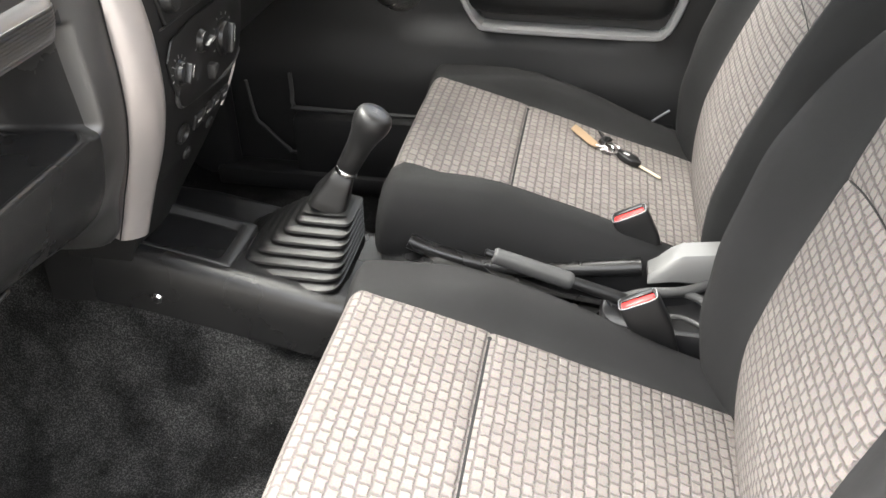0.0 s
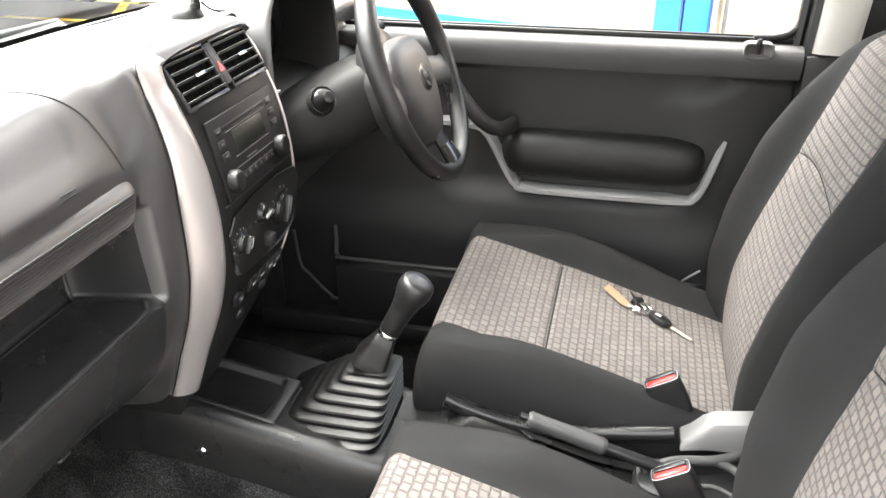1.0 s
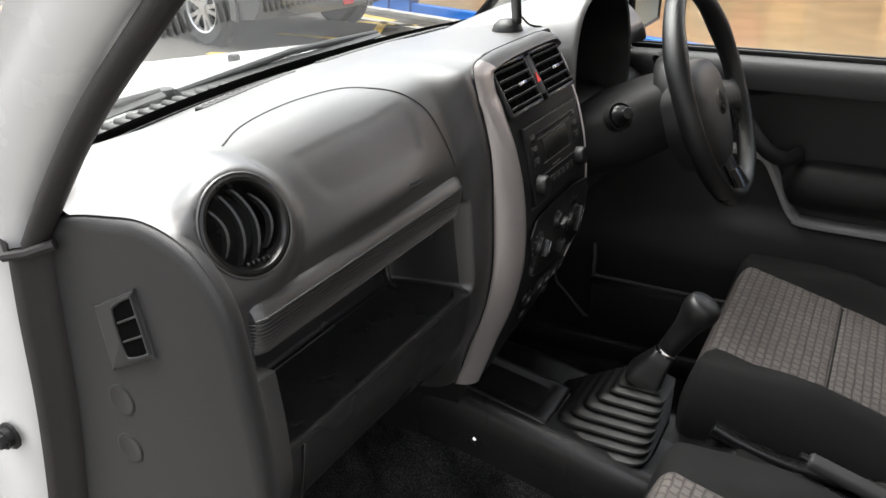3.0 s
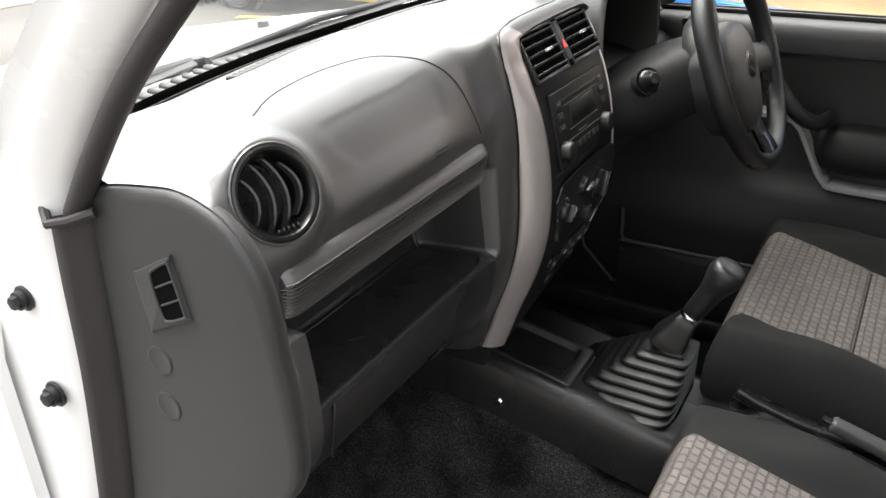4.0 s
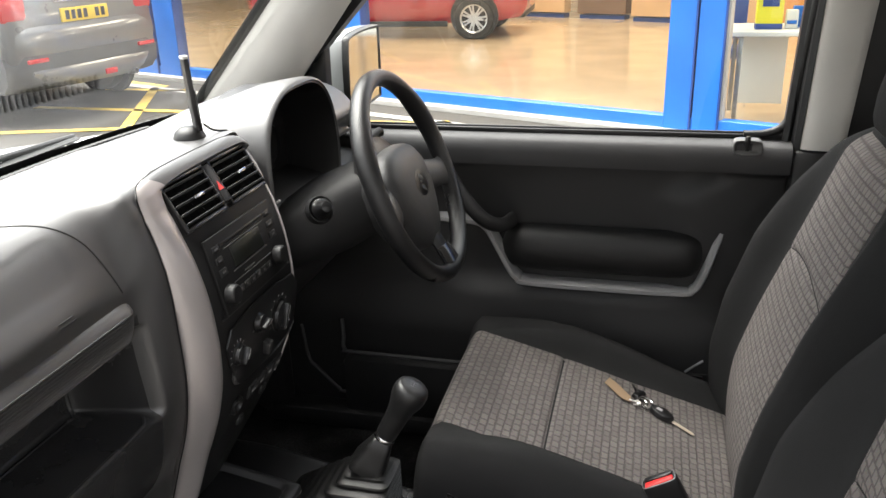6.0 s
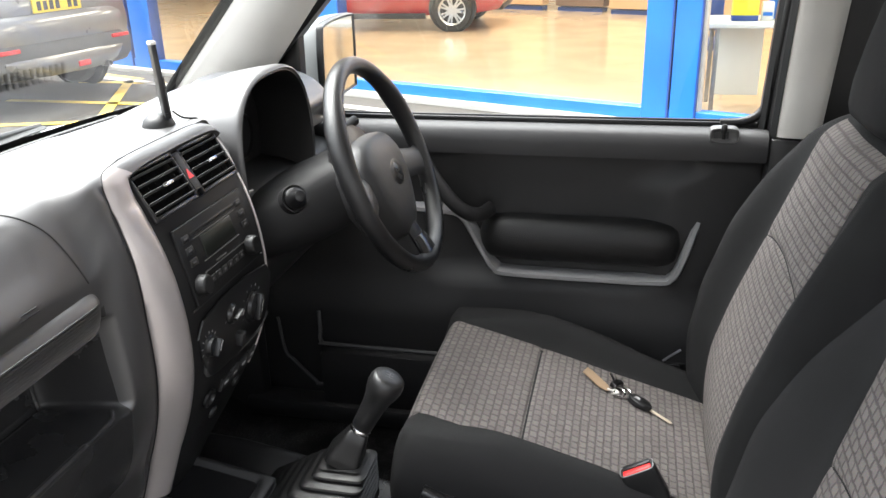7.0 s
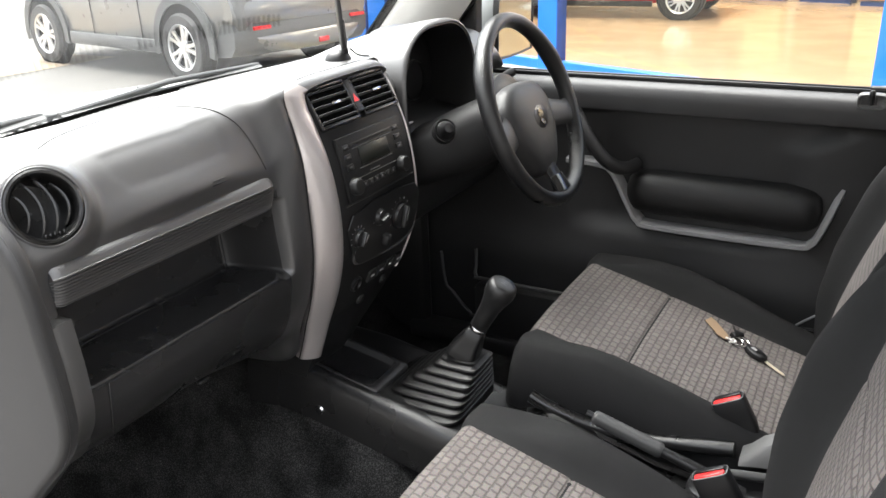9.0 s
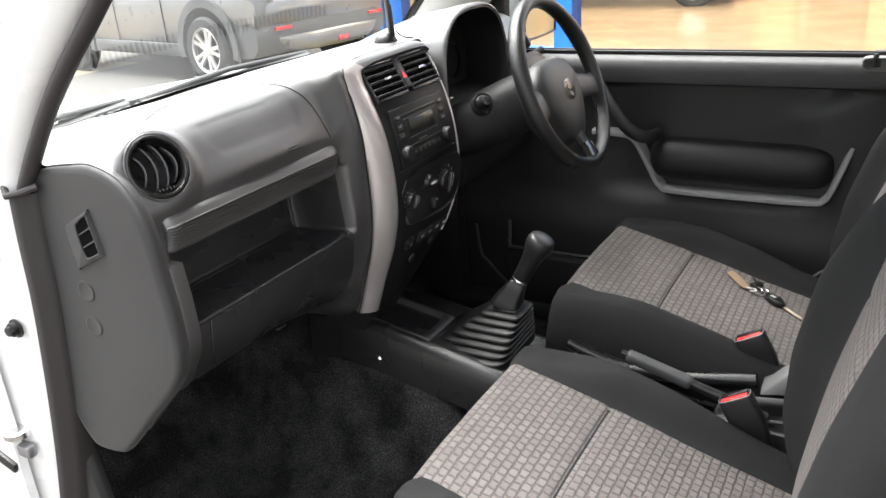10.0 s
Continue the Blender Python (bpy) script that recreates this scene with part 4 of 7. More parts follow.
# silver trim: a wide bowed arc that turns the corner into a band over the vents
def arc_ring(s):
    """Outer and inner edge of the trim at one place along it, and the way out of the panel."""
    if s < 1:
        z = 0.718 + (1.178 - 0.718) * s
        w = 0.044 * (0.58 + 0.42 * ease(0.72, 0.95, z))
        return Vector((arc_edge(z), STACK_L + 0.004 - w, z)), Vector((trim_x(z) + 0.001, STACK_L + 0.004, z)), Vector((1, -0.55, 0.15))
    t = s - 1
    outer = OUT_LINE[min(len(OUT_LINE) - 1, int(round(t * (len(OUT_LINE) - 1))))]
    inner = IN_LINE[min(len(IN_LINE) - 1, int(round(t * (len(IN_LINE) - 1))))]
    return outer, inner, Vector((0.75, -0.25 * (1 - t), 0.35 + 0.45 * ease(0, 0.3, t)))


OUT_LINE = smooth_line([(-0.4585, -0.180, 1.178), (-0.462, -0.1795, 1.190), (-0.4655, -0.1765, 1.2015), (-0.4728, -0.160, 1.2125), (-0.4770, -0.11, 1.2178), (-0.4780, -0.05, 1.2190), (-0.4780, 0.01, 1.2192), (-0.4780, 0.07, 1.2182), (-0.4730, 0.102, 1.2115), (-0.4640, 0.1120, 1.198)], 6)
IN_LINE = smooth_line([(-0.4550, -0.136, 1.178), (-0.4570, -0.136, 1.186), (-0.4580, -0.1355, 1.193), (-0.4585, -0.132, 1.199), (-0.4590, -0.10, 1.2045), (-0.4590, -0.05, 1.2070), (-0.4590, 0.02, 1.2080), (-0.4595, 0.075, 1.2070), (-0.4600, 0.098, 1.2035), (-0.4580, 0.1105, 1.195)], 6)
bm = mesh()
rings = []
for s in list(np.linspace(0, 0.985, 50)) + list(1 + np.linspace(0, 1, len(OUT_LINE))):
    o, i_, up = arc_ring(s)
    up.normalize()
    proud = 0.0045 + 0.0045 * ease(1, 0.45, s) if s < 1 else 0.0045 - 0.0020 * ease(0, 0.4, s - 1)
    d = i_ - o
    ring = [o - up * 0.02]
    for k in range(9):
        f = k / 8
        ring.append(o + d * f + up * proud * (1 - abs(2 * f - 1) ** 2.6))
    ring.append(i_ - up * 0.02)
    rings.append(ring)
turn = 50 + 20
loft(bm, rings[:turn + 1])
part("silver_trim", bm, SILVER, dash, "bowed satin silver trim beside the centre panel", sharp=60)
bm = mesh()
loft(bm, rings[turn:])
part("vent_band", bm, DASH, dash, "grey band over the centre vents", sharp=60)
bm = mesh()
tube(bm, [arc_ring(s)[0] + Vector((-0.001, -0.0016, 0)) for s in np.linspace(0, 0.985, 40)] + [p + Vector((-0.0012, -0.0005, 0.0)) for p in OUT_LINE[2:]], 0.0010, 6)
part("trim_gap", bm, BLACK, dash, "thin dark joint round the trim")
bm = mesh()
tube(bm, [(stack_x(z) - 0.001, stack_r(z) + 0.001, z) for z in np.linspace(0.82, 1.197, 40)], 0.0022, 8)
part("edge_line", bm, SILVER, dash, "thin silver edge line")


def on_stack(y, z, out=0.0):
    """A frame on the panel: local x across the car, local y up the panel, local z out of it."""
    a = Vector((stack_x(z + 0.01) - stack_x(z - 0.01), 0, 0.02)).normalized()
    nrm = Vector((a.z, 0, -a.x))
    p = Vector((stack_x(z), y, z)) + nrm * out
    m = Matrix.Identity(4)
    for i, v in enumerate((Vector((0, 1, 0)), a, nrm)):
        m.col[i][:3] = v
    m.translation = p
    return m


def plate(bm, m, w, h, d, bevel=0.001, seg=2):
    vs = rbox(bm, (0, 0, 0), (w, h, d), bevel, seg)
    bmesh.ops.transform(bm, matrix=m, verts=vs)


CY = 0.5 * (STACK_L + STACK_R)
for s in (-1, 1):
    c = CY + s * 0.062
    bm = mesh()
    m = on_stack(c, 1.168, 0.001)
    for w, h, ox, oy in ((0.108, 0.006, 0, 0.034), (0.108, 0.006, 0, -0.034), (0.005, 0.072, -0.052, 0), (0.005, 0.072, 0.052, 0)):
        plate(bm, m @ Matrix.Translation((ox, oy, 0)), w, h, 0.008, 0.0015)
    v = part("centre_vent", bm, SATIN, stack, "rectangular slatted air vent")
    bm = mesh()
    # near-black plate behind the slats, coloured as the duct's shade
    plate(bm, m @ Matrix.Translation((0, 0, -0.001)), 0.100, 0.066, 0.002)
    part("vent_shade_plate", bm, HOLLOW, v)
    # black slats in a paler plastic: the light on their edges as colour
    for k in range(5):
        bm = mesh()
        plate(bm, m @ Matrix.Translation((0, -0.026 + 0.013 * k, 0.0040)) @ pose(0, 0, 0, 62), 0.100, 0.0058, 0.0015, 0.0005, 1)
        part("vent_slat", bm, GRIP, v)
    bm = mesh()
    plate(bm, m @ Matrix.Translation((0.004, 0.0, 0.008)), 0.024, 0.005, 0.004, 0.001)
    part("vent_tab", bm, CHROME, v, "small bright slider tab")
    for k in range(6):
        bm = mesh()
        plate(bm, m @ Matrix.Translation((-0.042 + 0.0168 * k, 0, 0.0004)), 0.0012, 0.064, 0.0010, 0)
        part("vent_fin", bm, HOLLOW, v)
bm = mesh()
plate(bm, on_stack(CY, 1.170, 0.003), 0.016, 0.060, 0.006, 0.002)
hz = part("hazard_switch", bm, LOWER, stack, "hazard light switch")
bm = mesh()
m = on_stack(CY, 1.166, 0.0065)
prism(bm, [(-0.0065, -0.0065), (0.0065, -0.0065), (0, 0.0075)], 0.0006, m)
part("hazard_triangle", bm, RED, hz, "red triangle")

# radio
bm = mesh()
plate(bm, on_stack(CY, 1.065, 0.0015), 0.196, 0.110, 0.006, 0.002)
radio = part("radio", bm, STACK, stack, "black car radio with two knobs")
bm = mesh()
plate(bm, on_stack(CY, 1.078, 0.005), 0.090, 0.030, 0.003, 0.001)
part("radio_display", bm, SCREEN, radio, "dark greenish display")
bm = mesh()
plate(bm, on_stack(CY, 1.102, 0.005), 0.130, 0.006, 0.003, 0.001)
part("disc_slot", bm, BLACK, radio)
for y in (-0.094, 0.058):
    bm = mesh()
    lathe(bm, [(0.0128, 0), (0.0128, 0.0145), (0.0115, 0.0156), (0.001, 0.0156)], on_stack(y, 1.036, 0.004), 28)
    k = part("radio_knob", bm, KNOB, radio, "round grey-black knob")
    bm = mesh()
    loft(bm, [[on_stack(y, 1.036, 0.004) @ Vector((r * (1 + 0.014 * (-1) ** q) * math.cos(math.pi * q / 24), r * (1 + 0.014 * (-1) ** q) * math.sin(math.pi * q / 24), z)) for q in range(48)] for r, z in ((0.0148, 0.002), (0.0146, 0.0115), (0.0135, 0.0142))])
    part("knob_grip", bm, KNOB, k)
for k in range(6):
    bm = mesh()
    plate(bm, on_stack(CY - 0.048 + 0.018 * k, 1.032, 0.005), 0.015, 0.010, 0.005, 0.001)
    b = part("radio_button", bm, BLACK, radio)
    bm = mesh()
    plate(bm, on_stack(CY - 0.048 + 0.018 * k, 1.032, 0.0078), 0.0045, 0.0035, 0.0004, 0)
    part("button_mark", bm, PRINT, b)
for k in range(3):
    for s in (-1, 1):
        bm = mesh()
        plate(bm, on_stack(CY + s * 0.078, 1.100 - 0.016 * k, 0.005), 0.018, 0.010, 0.004, 0.001)
        b = part("radio_button", bm, BLACK, radio)
        bm = mesh()
        plate(bm, on_stack(CY + s * 0.078, 1.100 - 0.016 * k, 0.0072), 0.008, 0.0022, 0.0004, 0)
        part("button_mark", bm, PRINT, b)
bm = mesh()
plate(bm, on_stack(CY - 0.01, 1.050, 0.005), 0.030, 0.0018, 0.002, 0)
part("tape_mark", bm, PRINT, radio)
for z, w in ((1.1155, 0.178), (1.0945, 0.122), (1.0595, 0.104), (1.0455, 0.120)):
    bm = mesh()
    plate(bm, on_stack(CY, z, 0.0052), w, 0.0013, 0.0024, 0.0004, 1)
    part("radio_edge", bm, GRIP, radio)
bm = mesh()
tube(bm, [on_stack(y, 1.008 - 0.0, 0.002).translation for y in np.linspace(STACK_L + 0.02, STACK_R - 0.012, 8)], 0.0015, 6)
part("panel_line", bm, LOWER, stack)

# heater controls
bm = mesh()
m = on_stack(CY + 0.006, 0.945, 0.0015)
prism(bm, [(p.x, p.y) for p in smooth_line([(-0.10, 0.045, 0), (-0.10, -0.03, 0), (-0.07, -0.052, 0), (0.06, -0.052, 0), (0.105, -0.03, 0), (0.105, 0.045, 0)], 3, closed=True)], 0.003, m, 0.001)
heater = part("heater_panel", bm, SATIN, stack, "black heater control panel")
for y, z, r, turn in ((0.040, 0.943, 0.027, 70), (-0.028, 0.962, 0.016, 15), (-0.097, 0.946, 0.017, 60)):
    bm = mesh()
    lathe(bm, [(r, 0), (r, 0.003), (r * 0.86, 0.005), (r * 0.8, 0.010), (0.002, 0.010)], on_stack(y, z, 0.003), 28)
    k = part("heater_knob", bm, SATIN, heater, "black rotary knob")
    bm = mesh()
    plate(bm, on_stack(y, z, 0.016) @ pose(0, 0, 0, 0, 0, turn), r * 1.55, r * 0.42, 0.012, 0.003)
    g = part("knob_grip", bm, SATIN, k)
    bm = mesh()
    plate(bm, on_stack(y, z, 0.0224) @ pose(0, 0, 0, 0, 0, turn) @ Matrix.Translation((r * 0.2, 0, 0)), r * 0.9, r * 0.12, 0.0006, 0)
    part("pointer", bm, CHROME, k, "white pointer line")
    bm = mesh()
    for a in range(9):
        plate(bm, on_stack(y, z, 0.0046) @ pose(0, 0, 0, 0, 0, -20 + 27 * a) @ Matrix.Translation((r * 1.22, 0, 0)), 0.004, 0.0012, 0.0004, 0)
    part("dial_marks", bm, MARK, heater)
bm = mesh()
plate(bm, on_stack(-0.012, 0.916, 0.010), 0.016, 0.022, 0.016, 0.004)
part("slider", bm, LOWER, heater, "grey slider knob")
bm = mesh()
plate(bm, on_stack(-0.02, 0.916, 0.0046), 0.09, 0.003, 0.0006, 0)
part("slider_slot", bm, BLACK, heater)

bm = mesh()
tube(bm, smooth_line([on_stack(y, z, 0.003).translation for y, z in ((-0.106, 0.925), (-0.104, 0.905), (-0.085, 0.895), (-0.02, 0.887), (0.045, 0.882), (0.085, 0.890), (0.100, 0.905))], 6), 0.0030, 8)
part("heater_lip", bm, GRIP, stack, "satin lip under the heater panel")

# switches and socket low on the panel
for k in range(4):
    bm = mesh()
    plate(bm, on_stack(CY - 0.015 + 0.030 * k, 0.846, 0.002), 0.025, 0.024, 0.006, 0.002)
    s = part("switch", bm, LOWER, stack, "blank black switch")
    bm = mesh()
    plate(bm, on_stack(CY - 0.015 + 0.030 * k, 0.847, 0.0055), 0.010, 0.004, 0.001, 0)
    part("switch_mark", bm, MARK, s)
bm = mesh()
lathe(bm, [(0.015, 0), (0.015, 0.004), (0.012, 0.006), (0.011, 0.001), (0.002, -0.004)], on_stack(CY - 0.07, 0.852, 0.002), 24)
part("power_socket", bm, SATIN, stack, "round power socket")
for y, z in ((CY - 0.03, 0.80), (CY + 0.04, 0.815)):
    bm = mesh()
    lathe(bm, [(0.010, 0), (0.010, 0.003), (0.007, 0.005), (0.001, 0.005)], on_stack(y, z, 0.001), 16)
    part("blank_cap", bm, LOWER, stack)

# instrument hood
bm = mesh()
arch = []
for a in np.linspace(-28, 208, 34):
    t = radians(a)
    arch.append((0.325 + (0.150 if math.cos(t) > 0 else 0.168) * math.copysign(abs(math.cos(t)) ** 0.66, math.cos(t)), 1.115 + 0.146 * math.copysign(abs(math.sin(t)) ** 0.85, math.sin(t))))
def hood_ring(x, k):
    return [(x - 0.007 * max(0.0, (z - 1.115) / 0.15), 0.325 + (y - 0.325) * k, 1.115 + (z - 1.115) * k) for y, z in arch]


def hood_back(s):
    """The hood as it rises out of the dash top, from the windscreen side to its lip."""
    x = -0.790 + (-0.468 + 0.790) * s
    up = ease(0, 1, s) * 0.55 + 0.45 * s ** 1.5
    ground = float(np.interp(x, [-0.80, -0.70, -0.64, -0.585, -0.46], [1.160, 1.186, 1.200, 1.206, 1.200])) - 0.004
    ring = []
    for y, z in arch:
        w = 0.325 + (y - 0.325) * (1.22 - 0.22 * s)
        low = ground - 0.10 * max(0.0, (1.16 - z) / 0.11)
        ring.append((x - 0.007 * max(0.0, (z - 1.115) / 0.15) * up, w, low + (z - low) * up))
    return ring


loft(bm, [hood_back(s) for s in np.linspace(0, 1, 22)] + [hood_ring(x, k) for x, k in ((-0.458, 0.998), (-0.451, 0.985), (-0.449, 0.965), (-0.452, 0.948))], closed=False)
hood = part("instrument_hood", bm, DASH, dash, "arched hood over the instruments", sharp=70)
bm = mesh()
loft(bm, [hood_ring(x, k) for x, k in ((-0.452, 0.950), (-0.47, 0.925), (-0.575, 0.90))], closed=False)
thicken(bm, 0.003)
part("hood_lining", bm, BLACK, hood, "black lining of the hood", sharp=70)
bm = mesh()
prism(bm, [(0.325 + (y - 0.325) * 0.90, 1.110 + (z - 1.115) * 0.88) for y, z in arch], 0.006, Matrix.Translation((-0.565, 0, 0)) @ FACE_REAR)
dial_panel = part("instrument_panel", bm, BLACK, dash, "dark unlit instrument panel")
for y, z, r in ((0.270, 1.125, 0.044), (0.372, 1.125, 0.044)):
    bm = mesh()
    lathe(bm, [(r, 0), (r, 0.006), (r * 0.95, 0.008), (r * 0.93, 0.002)], Matrix.Translation((-0.559, y, z)) @ FACE_REAR, 28)
    part("dial_rim", bm, SATIN, dial_panel)
# driver's lower dash and steering column cover
bm = mesh()
rings = []
for y in np.linspace(0.115, 0.665, 24):
    rings.append(smooth_line([(-0.60, y, 1.075), (-0.515, y, 1.062), (-0.480, y, 1.050), (-0.468, y, 1.03), (-0.468, y, 0.95), (-0.485, y, 0.87), (-0.54, y, 0.82), (-0.66, y, 0.80), (-0.66, y, 1.05)], 2))
loft(bm, rings)
part("lower_cover", bm, LOWER, dash, "dark lower cover by the steering column", sharp=60)
bm = mesh()
tube(bm, [(-0.462, 0.118, 1.076), (-0.462, 0.15, 1.078), (-0.452, 0.185, 1.082)], 0.0025, 6)
tube(bm, [(-0.462, 0.118, 1.056), (-0.46, 0.15, 1.057)], 0.0018, 6)
part("cover_line", bm, SILVER, dash, "thin bright joint line")

WHEEL = Vector((-0.265, 0.352, 1.086))
TILT_BACK = 21.5
wheel_frame = Matrix.Translation(WHEEL) @ pose(0, 0, 0, 0, -TILT_BACK, 0) @ FACE_REAR   # local z out of the wheel, to the driver

bm = mesh()
rings = []
for d, w, h0, h1 in ((-0.24, 0.155, -0.075, 0.050), (-0.18, 0.150, -0.078, 0.055), (-0.13, 0.130, -0.076, 0.058), (-0.09, 0.105, -0.070, 0.058), (-0.055, 0.085, -0.064, 0.056), (-0.045, 0.080, -0.060, 0.052)):
    ring = []
    for k in range(28):
        t = 2 * math.pi * k / 28
        c, s = math.copysign(abs(math.cos(t)) ** 0.6, math.cos(t)), math.copysign(abs(math.sin(t)) ** 0.7, math.sin(t))
        ring.append(wheel_frame @ Vector((w * c - (0.03 if c < 0 else 0) * (-d - 0.05) * 4 * abs(c), h1 * s if s > 0 else -h0 * s, d)))
    rings.append(ring)
loft(bm, rings)
column = part("column_cover", bm, COLUMN, dash, "dark grey steering column cover", sharp=50)
bm = mesh()
im = Matrix.Translation((-0.372, 0.176, 1.075)) @ pose(0, 0, 0, 0, -25, -42) @ FACE_REAR
lathe(bm, [(0.024, -0.02), (0.0225, -0.004), (0.020, -0.006), (0.019, -0.012)], im, 24, caps=False)
lock = part("ignition_lock", bm, LOWER, column)
bm = mesh()
lathe(bm, [(0.018, -0.02), (0.018, -0.002), (0.014, 0.003), (0.0115, 0.014), (0.009, 0.019), (0.003, 0.021)], im, 20)
part("ignition_knob", bm, SATIN, lock, "glossy black ignition knob")
bm = mesh()
rbox(bm, (-0.40, 0.43, 0.985), (0.05, 0.07, 0.012), 0.004)
part("column_lever", bm, SATIN, column)
bm = mesh()
tube(bm, [(-0.385, 0.42, 1.120), (-0.372, 0.455, 1.132), (-0.366, 0.475, 1.136)], [0.010, 0.009, 0.010], 10)
part("stalk", bm, BLACK, column, "black indicator stalk")

# steering wheel
wheel = thing("steering_wheel", WHEEL, "black three-spoke steering wheel with airbag pad", "steering wheel")
bm = mesh()
R, n1, n2 = 0.186, 72, 14
rings = []
for k in range(n1):
    t = 2 * math.pi * k / n1
    ring = []
    grip = 1 + 0.12 * math.exp(-((math.degrees(t) - 150) / 14) ** 2) + 0.12 * math.exp(-((math.degrees(t) - 30) / 14) ** 2)
    for j in range(n2):
        a = 2 * math.pi * j / n2
        r = R + 0.0150 * grip * math.cos(a)
        ring.append(wheel_frame @ Vector((r * math.cos(t), r * math.sin(t), 0.0175 * grip * math.sin(a))))
    rings.append(ring)
loft(bm, rings + [rings[0]], caps=False)
bmesh.ops.remove_doubles(bm, verts=bm.verts, dist=1e-6)
rim = part("rim", bm, LEATHERETTE, wheel, "grained black rim", sharp=60)
bm = mesh()
pad = [(p.x, p.y) for p in smooth_line([(-0.100, 0.022, 0), (-0.094, 0.050, 0), (-0.060, 0.078, 0), (0, 0.086, 0), (0.060, 0.078, 0), (0.094, 0.050, 0), (0.100, 0.022, 0), (0.098, -0.014, 0), (0.076, -0.058, 0), (0.040, -0.100, 0), (0, -0.108, 0), (-0.040, -0.100, 0), (-0.076, -0.058, 0), (-0.098, -0.014, 0)], 5, closed=True)]
rings = []
for k, z in ((0.92, -0.075), (1.0, -0.048), (1.02, -0.028), (0.99, -0.014), (0.94, -0.006), (0.84, 0.000), (0.60, 0.005), (0.30, 0.0072), (0.05, 0.0078)):
    rings.append([wheel_frame @ Vector((x * k, y * k - 0.024, z)) for x, y in pad])
loft(bm, rings)
hub = part("airbag_pad", bm, PAD, wheel, "dark grey domed airbag pad", sharp=60)
for a, w in ((-13, 0.066), (193, 0.066)):
    bm = mesh()
    m = wheel_frame @ pose(0, 0, 0, 0, 0, a)
    rings = []
    for s, ww, z in ((0.080, w, -0.020), (0.105, w * 0.95, -0.016), (0.13, w * 0.86, -0.010), (0.155, w * 0.82, -0.005), (0.174, w * 0.98, -0.002)):
        rings.append([m @ Vector((s, ww * 0.5 * cc, z + 0.009 * ss)) for cc, ss in [(math.cos(2 * math.pi * q / 12), math.sin(2 * math.pi * q / 12)) for q in range(12)]])
    loft(bm, rings)
    part("spoke", bm, PAD, wheel)
bm = mesh()
m = wheel_frame @ pose(0, 0, 0, 0, 0, -90)
rings = []
for s, ww, z in ((0.06, 0.060, -0.014), (0.10, 0.052, -0.012), (0.135, 0.046, -0.006), (0.160, 0.052, -0.001), (0.173, 0.062, 0.002)):
    rings.append([m @ Vector((s, ww * 0.5 * cc, z + 0.010 * ss)) for cc, ss in [(math.cos(2 * math.pi * q / 12), math.sin(2 * math.pi * q / 12)) for q in range(12)]])
loft(bm, rings)
part("lower_spoke", bm, BLACK, wheel, "black lower spoke")
bm = mesh()
rings = []
for s, ww, z in ((0.138, 0.047, -0.003), (0.150, 0.050, 0.001), (0.162, 0.056, 0.004), (0.172, 0.064, 0.006)):
    rings.append([m @ Vector((s, ww * 0.5 * cc, z + 0.011 * ss)) for cc, ss in [(math.cos(2 * math.pi * q / 12), math.sin(2 * math.pi * q / 12)) for q in range(12)]])
loft(bm, rings)
part("spoke_end", bm, GLOSS, wheel, "glossy end of the lower spoke")
bm = mesh()
prism(bm, [(0.030 * math.cos(2 * math.pi * k / 28) * (1.0), 0.024 * math.sin(2 * math.pi * k / 28)) for k in range(28)], 0.0016, wheel_frame @ Matrix.Translation((0.006, -0.018, 0.0062)), 0.0006)
badge = part("badge", bm, SATIN, hub)
bm = mesh()
bmz = wheel_frame @ Matrix.Translation((0.006, -0.018, 0.0080))
for pts in ([(-0.004, 0.019), (0.012, 0.007), (0.004, 0.002), (-0.010, 0.012)], [(0.012, 0.004), (0.004, -0.001), (-0.013, 0.009), (-0.008, 0.0)], [(0.004, -0.019), (-0.012, -0.007), (-0.004, -0.002), (0.010, -0.012)]):
    prism(bm, pts, 0.0014, bmz)
part("badge_mark", bm, CHROME, badge, "chrome emblem")
bm = mesh()
lathe(bm, [(0.085, -0.075), (0.090, -0.060), (0.090, -0.045), (0.075, -0.038)], wheel_frame, 32)
part("hub_collar", bm, BLACK, wheel, "black collar behind the hub")

# ---- dash-top receiver on its foot ----
rec = thing("dash_antenna", (-0.538, 0.078, 1.215), "slim black antenna stick on a round dash foot", "antenna")
bm = mesh()
lathe(bm, [(0.024, 0), (0.024, 0.004), (0.021, 0.012), (0.014, 0.019), (0.003, 0.021)], pose(-0.525, 0.056, 1.216), 24)
part("foot", bm, RUBBER, rec, "round rubber foot")
am = Matrix.Translation((-0.511, 0.059, 1.230)) @ Vector((-0.007, 0.001, 0.099)).to_track_quat("Z", "Y").to_matrix().to_4x4() @ pose(0, 0, 0, 0, 0, 145)
bm = mesh()
vs = rbox(bm, (0, 0, 0.030), (0.010, 0.022, 0.062), 0.003)
bmesh.ops.transform(bm, matrix=am, verts=vs)
part("body", bm, SATIN, rec)
bm = mesh()
vs = rbox(bm, (-0.004, -0.012, 0.058), (0.008, 0.0190, 0.098), 0.002)
bmesh.ops.transform(bm, matrix=am, verts=vs)
part("stick", bm, SATIN, rec)
bm = mesh()
vs = rbox(bm, (-0.004, -0.012, 0.1085), (0.0085, 0.0195, 0.005), 0.001)
bmesh.ops.transform(bm, matrix=am, verts=vs)
part("tip", bm, LINER, rec, "pale tip")
bm = mesh()
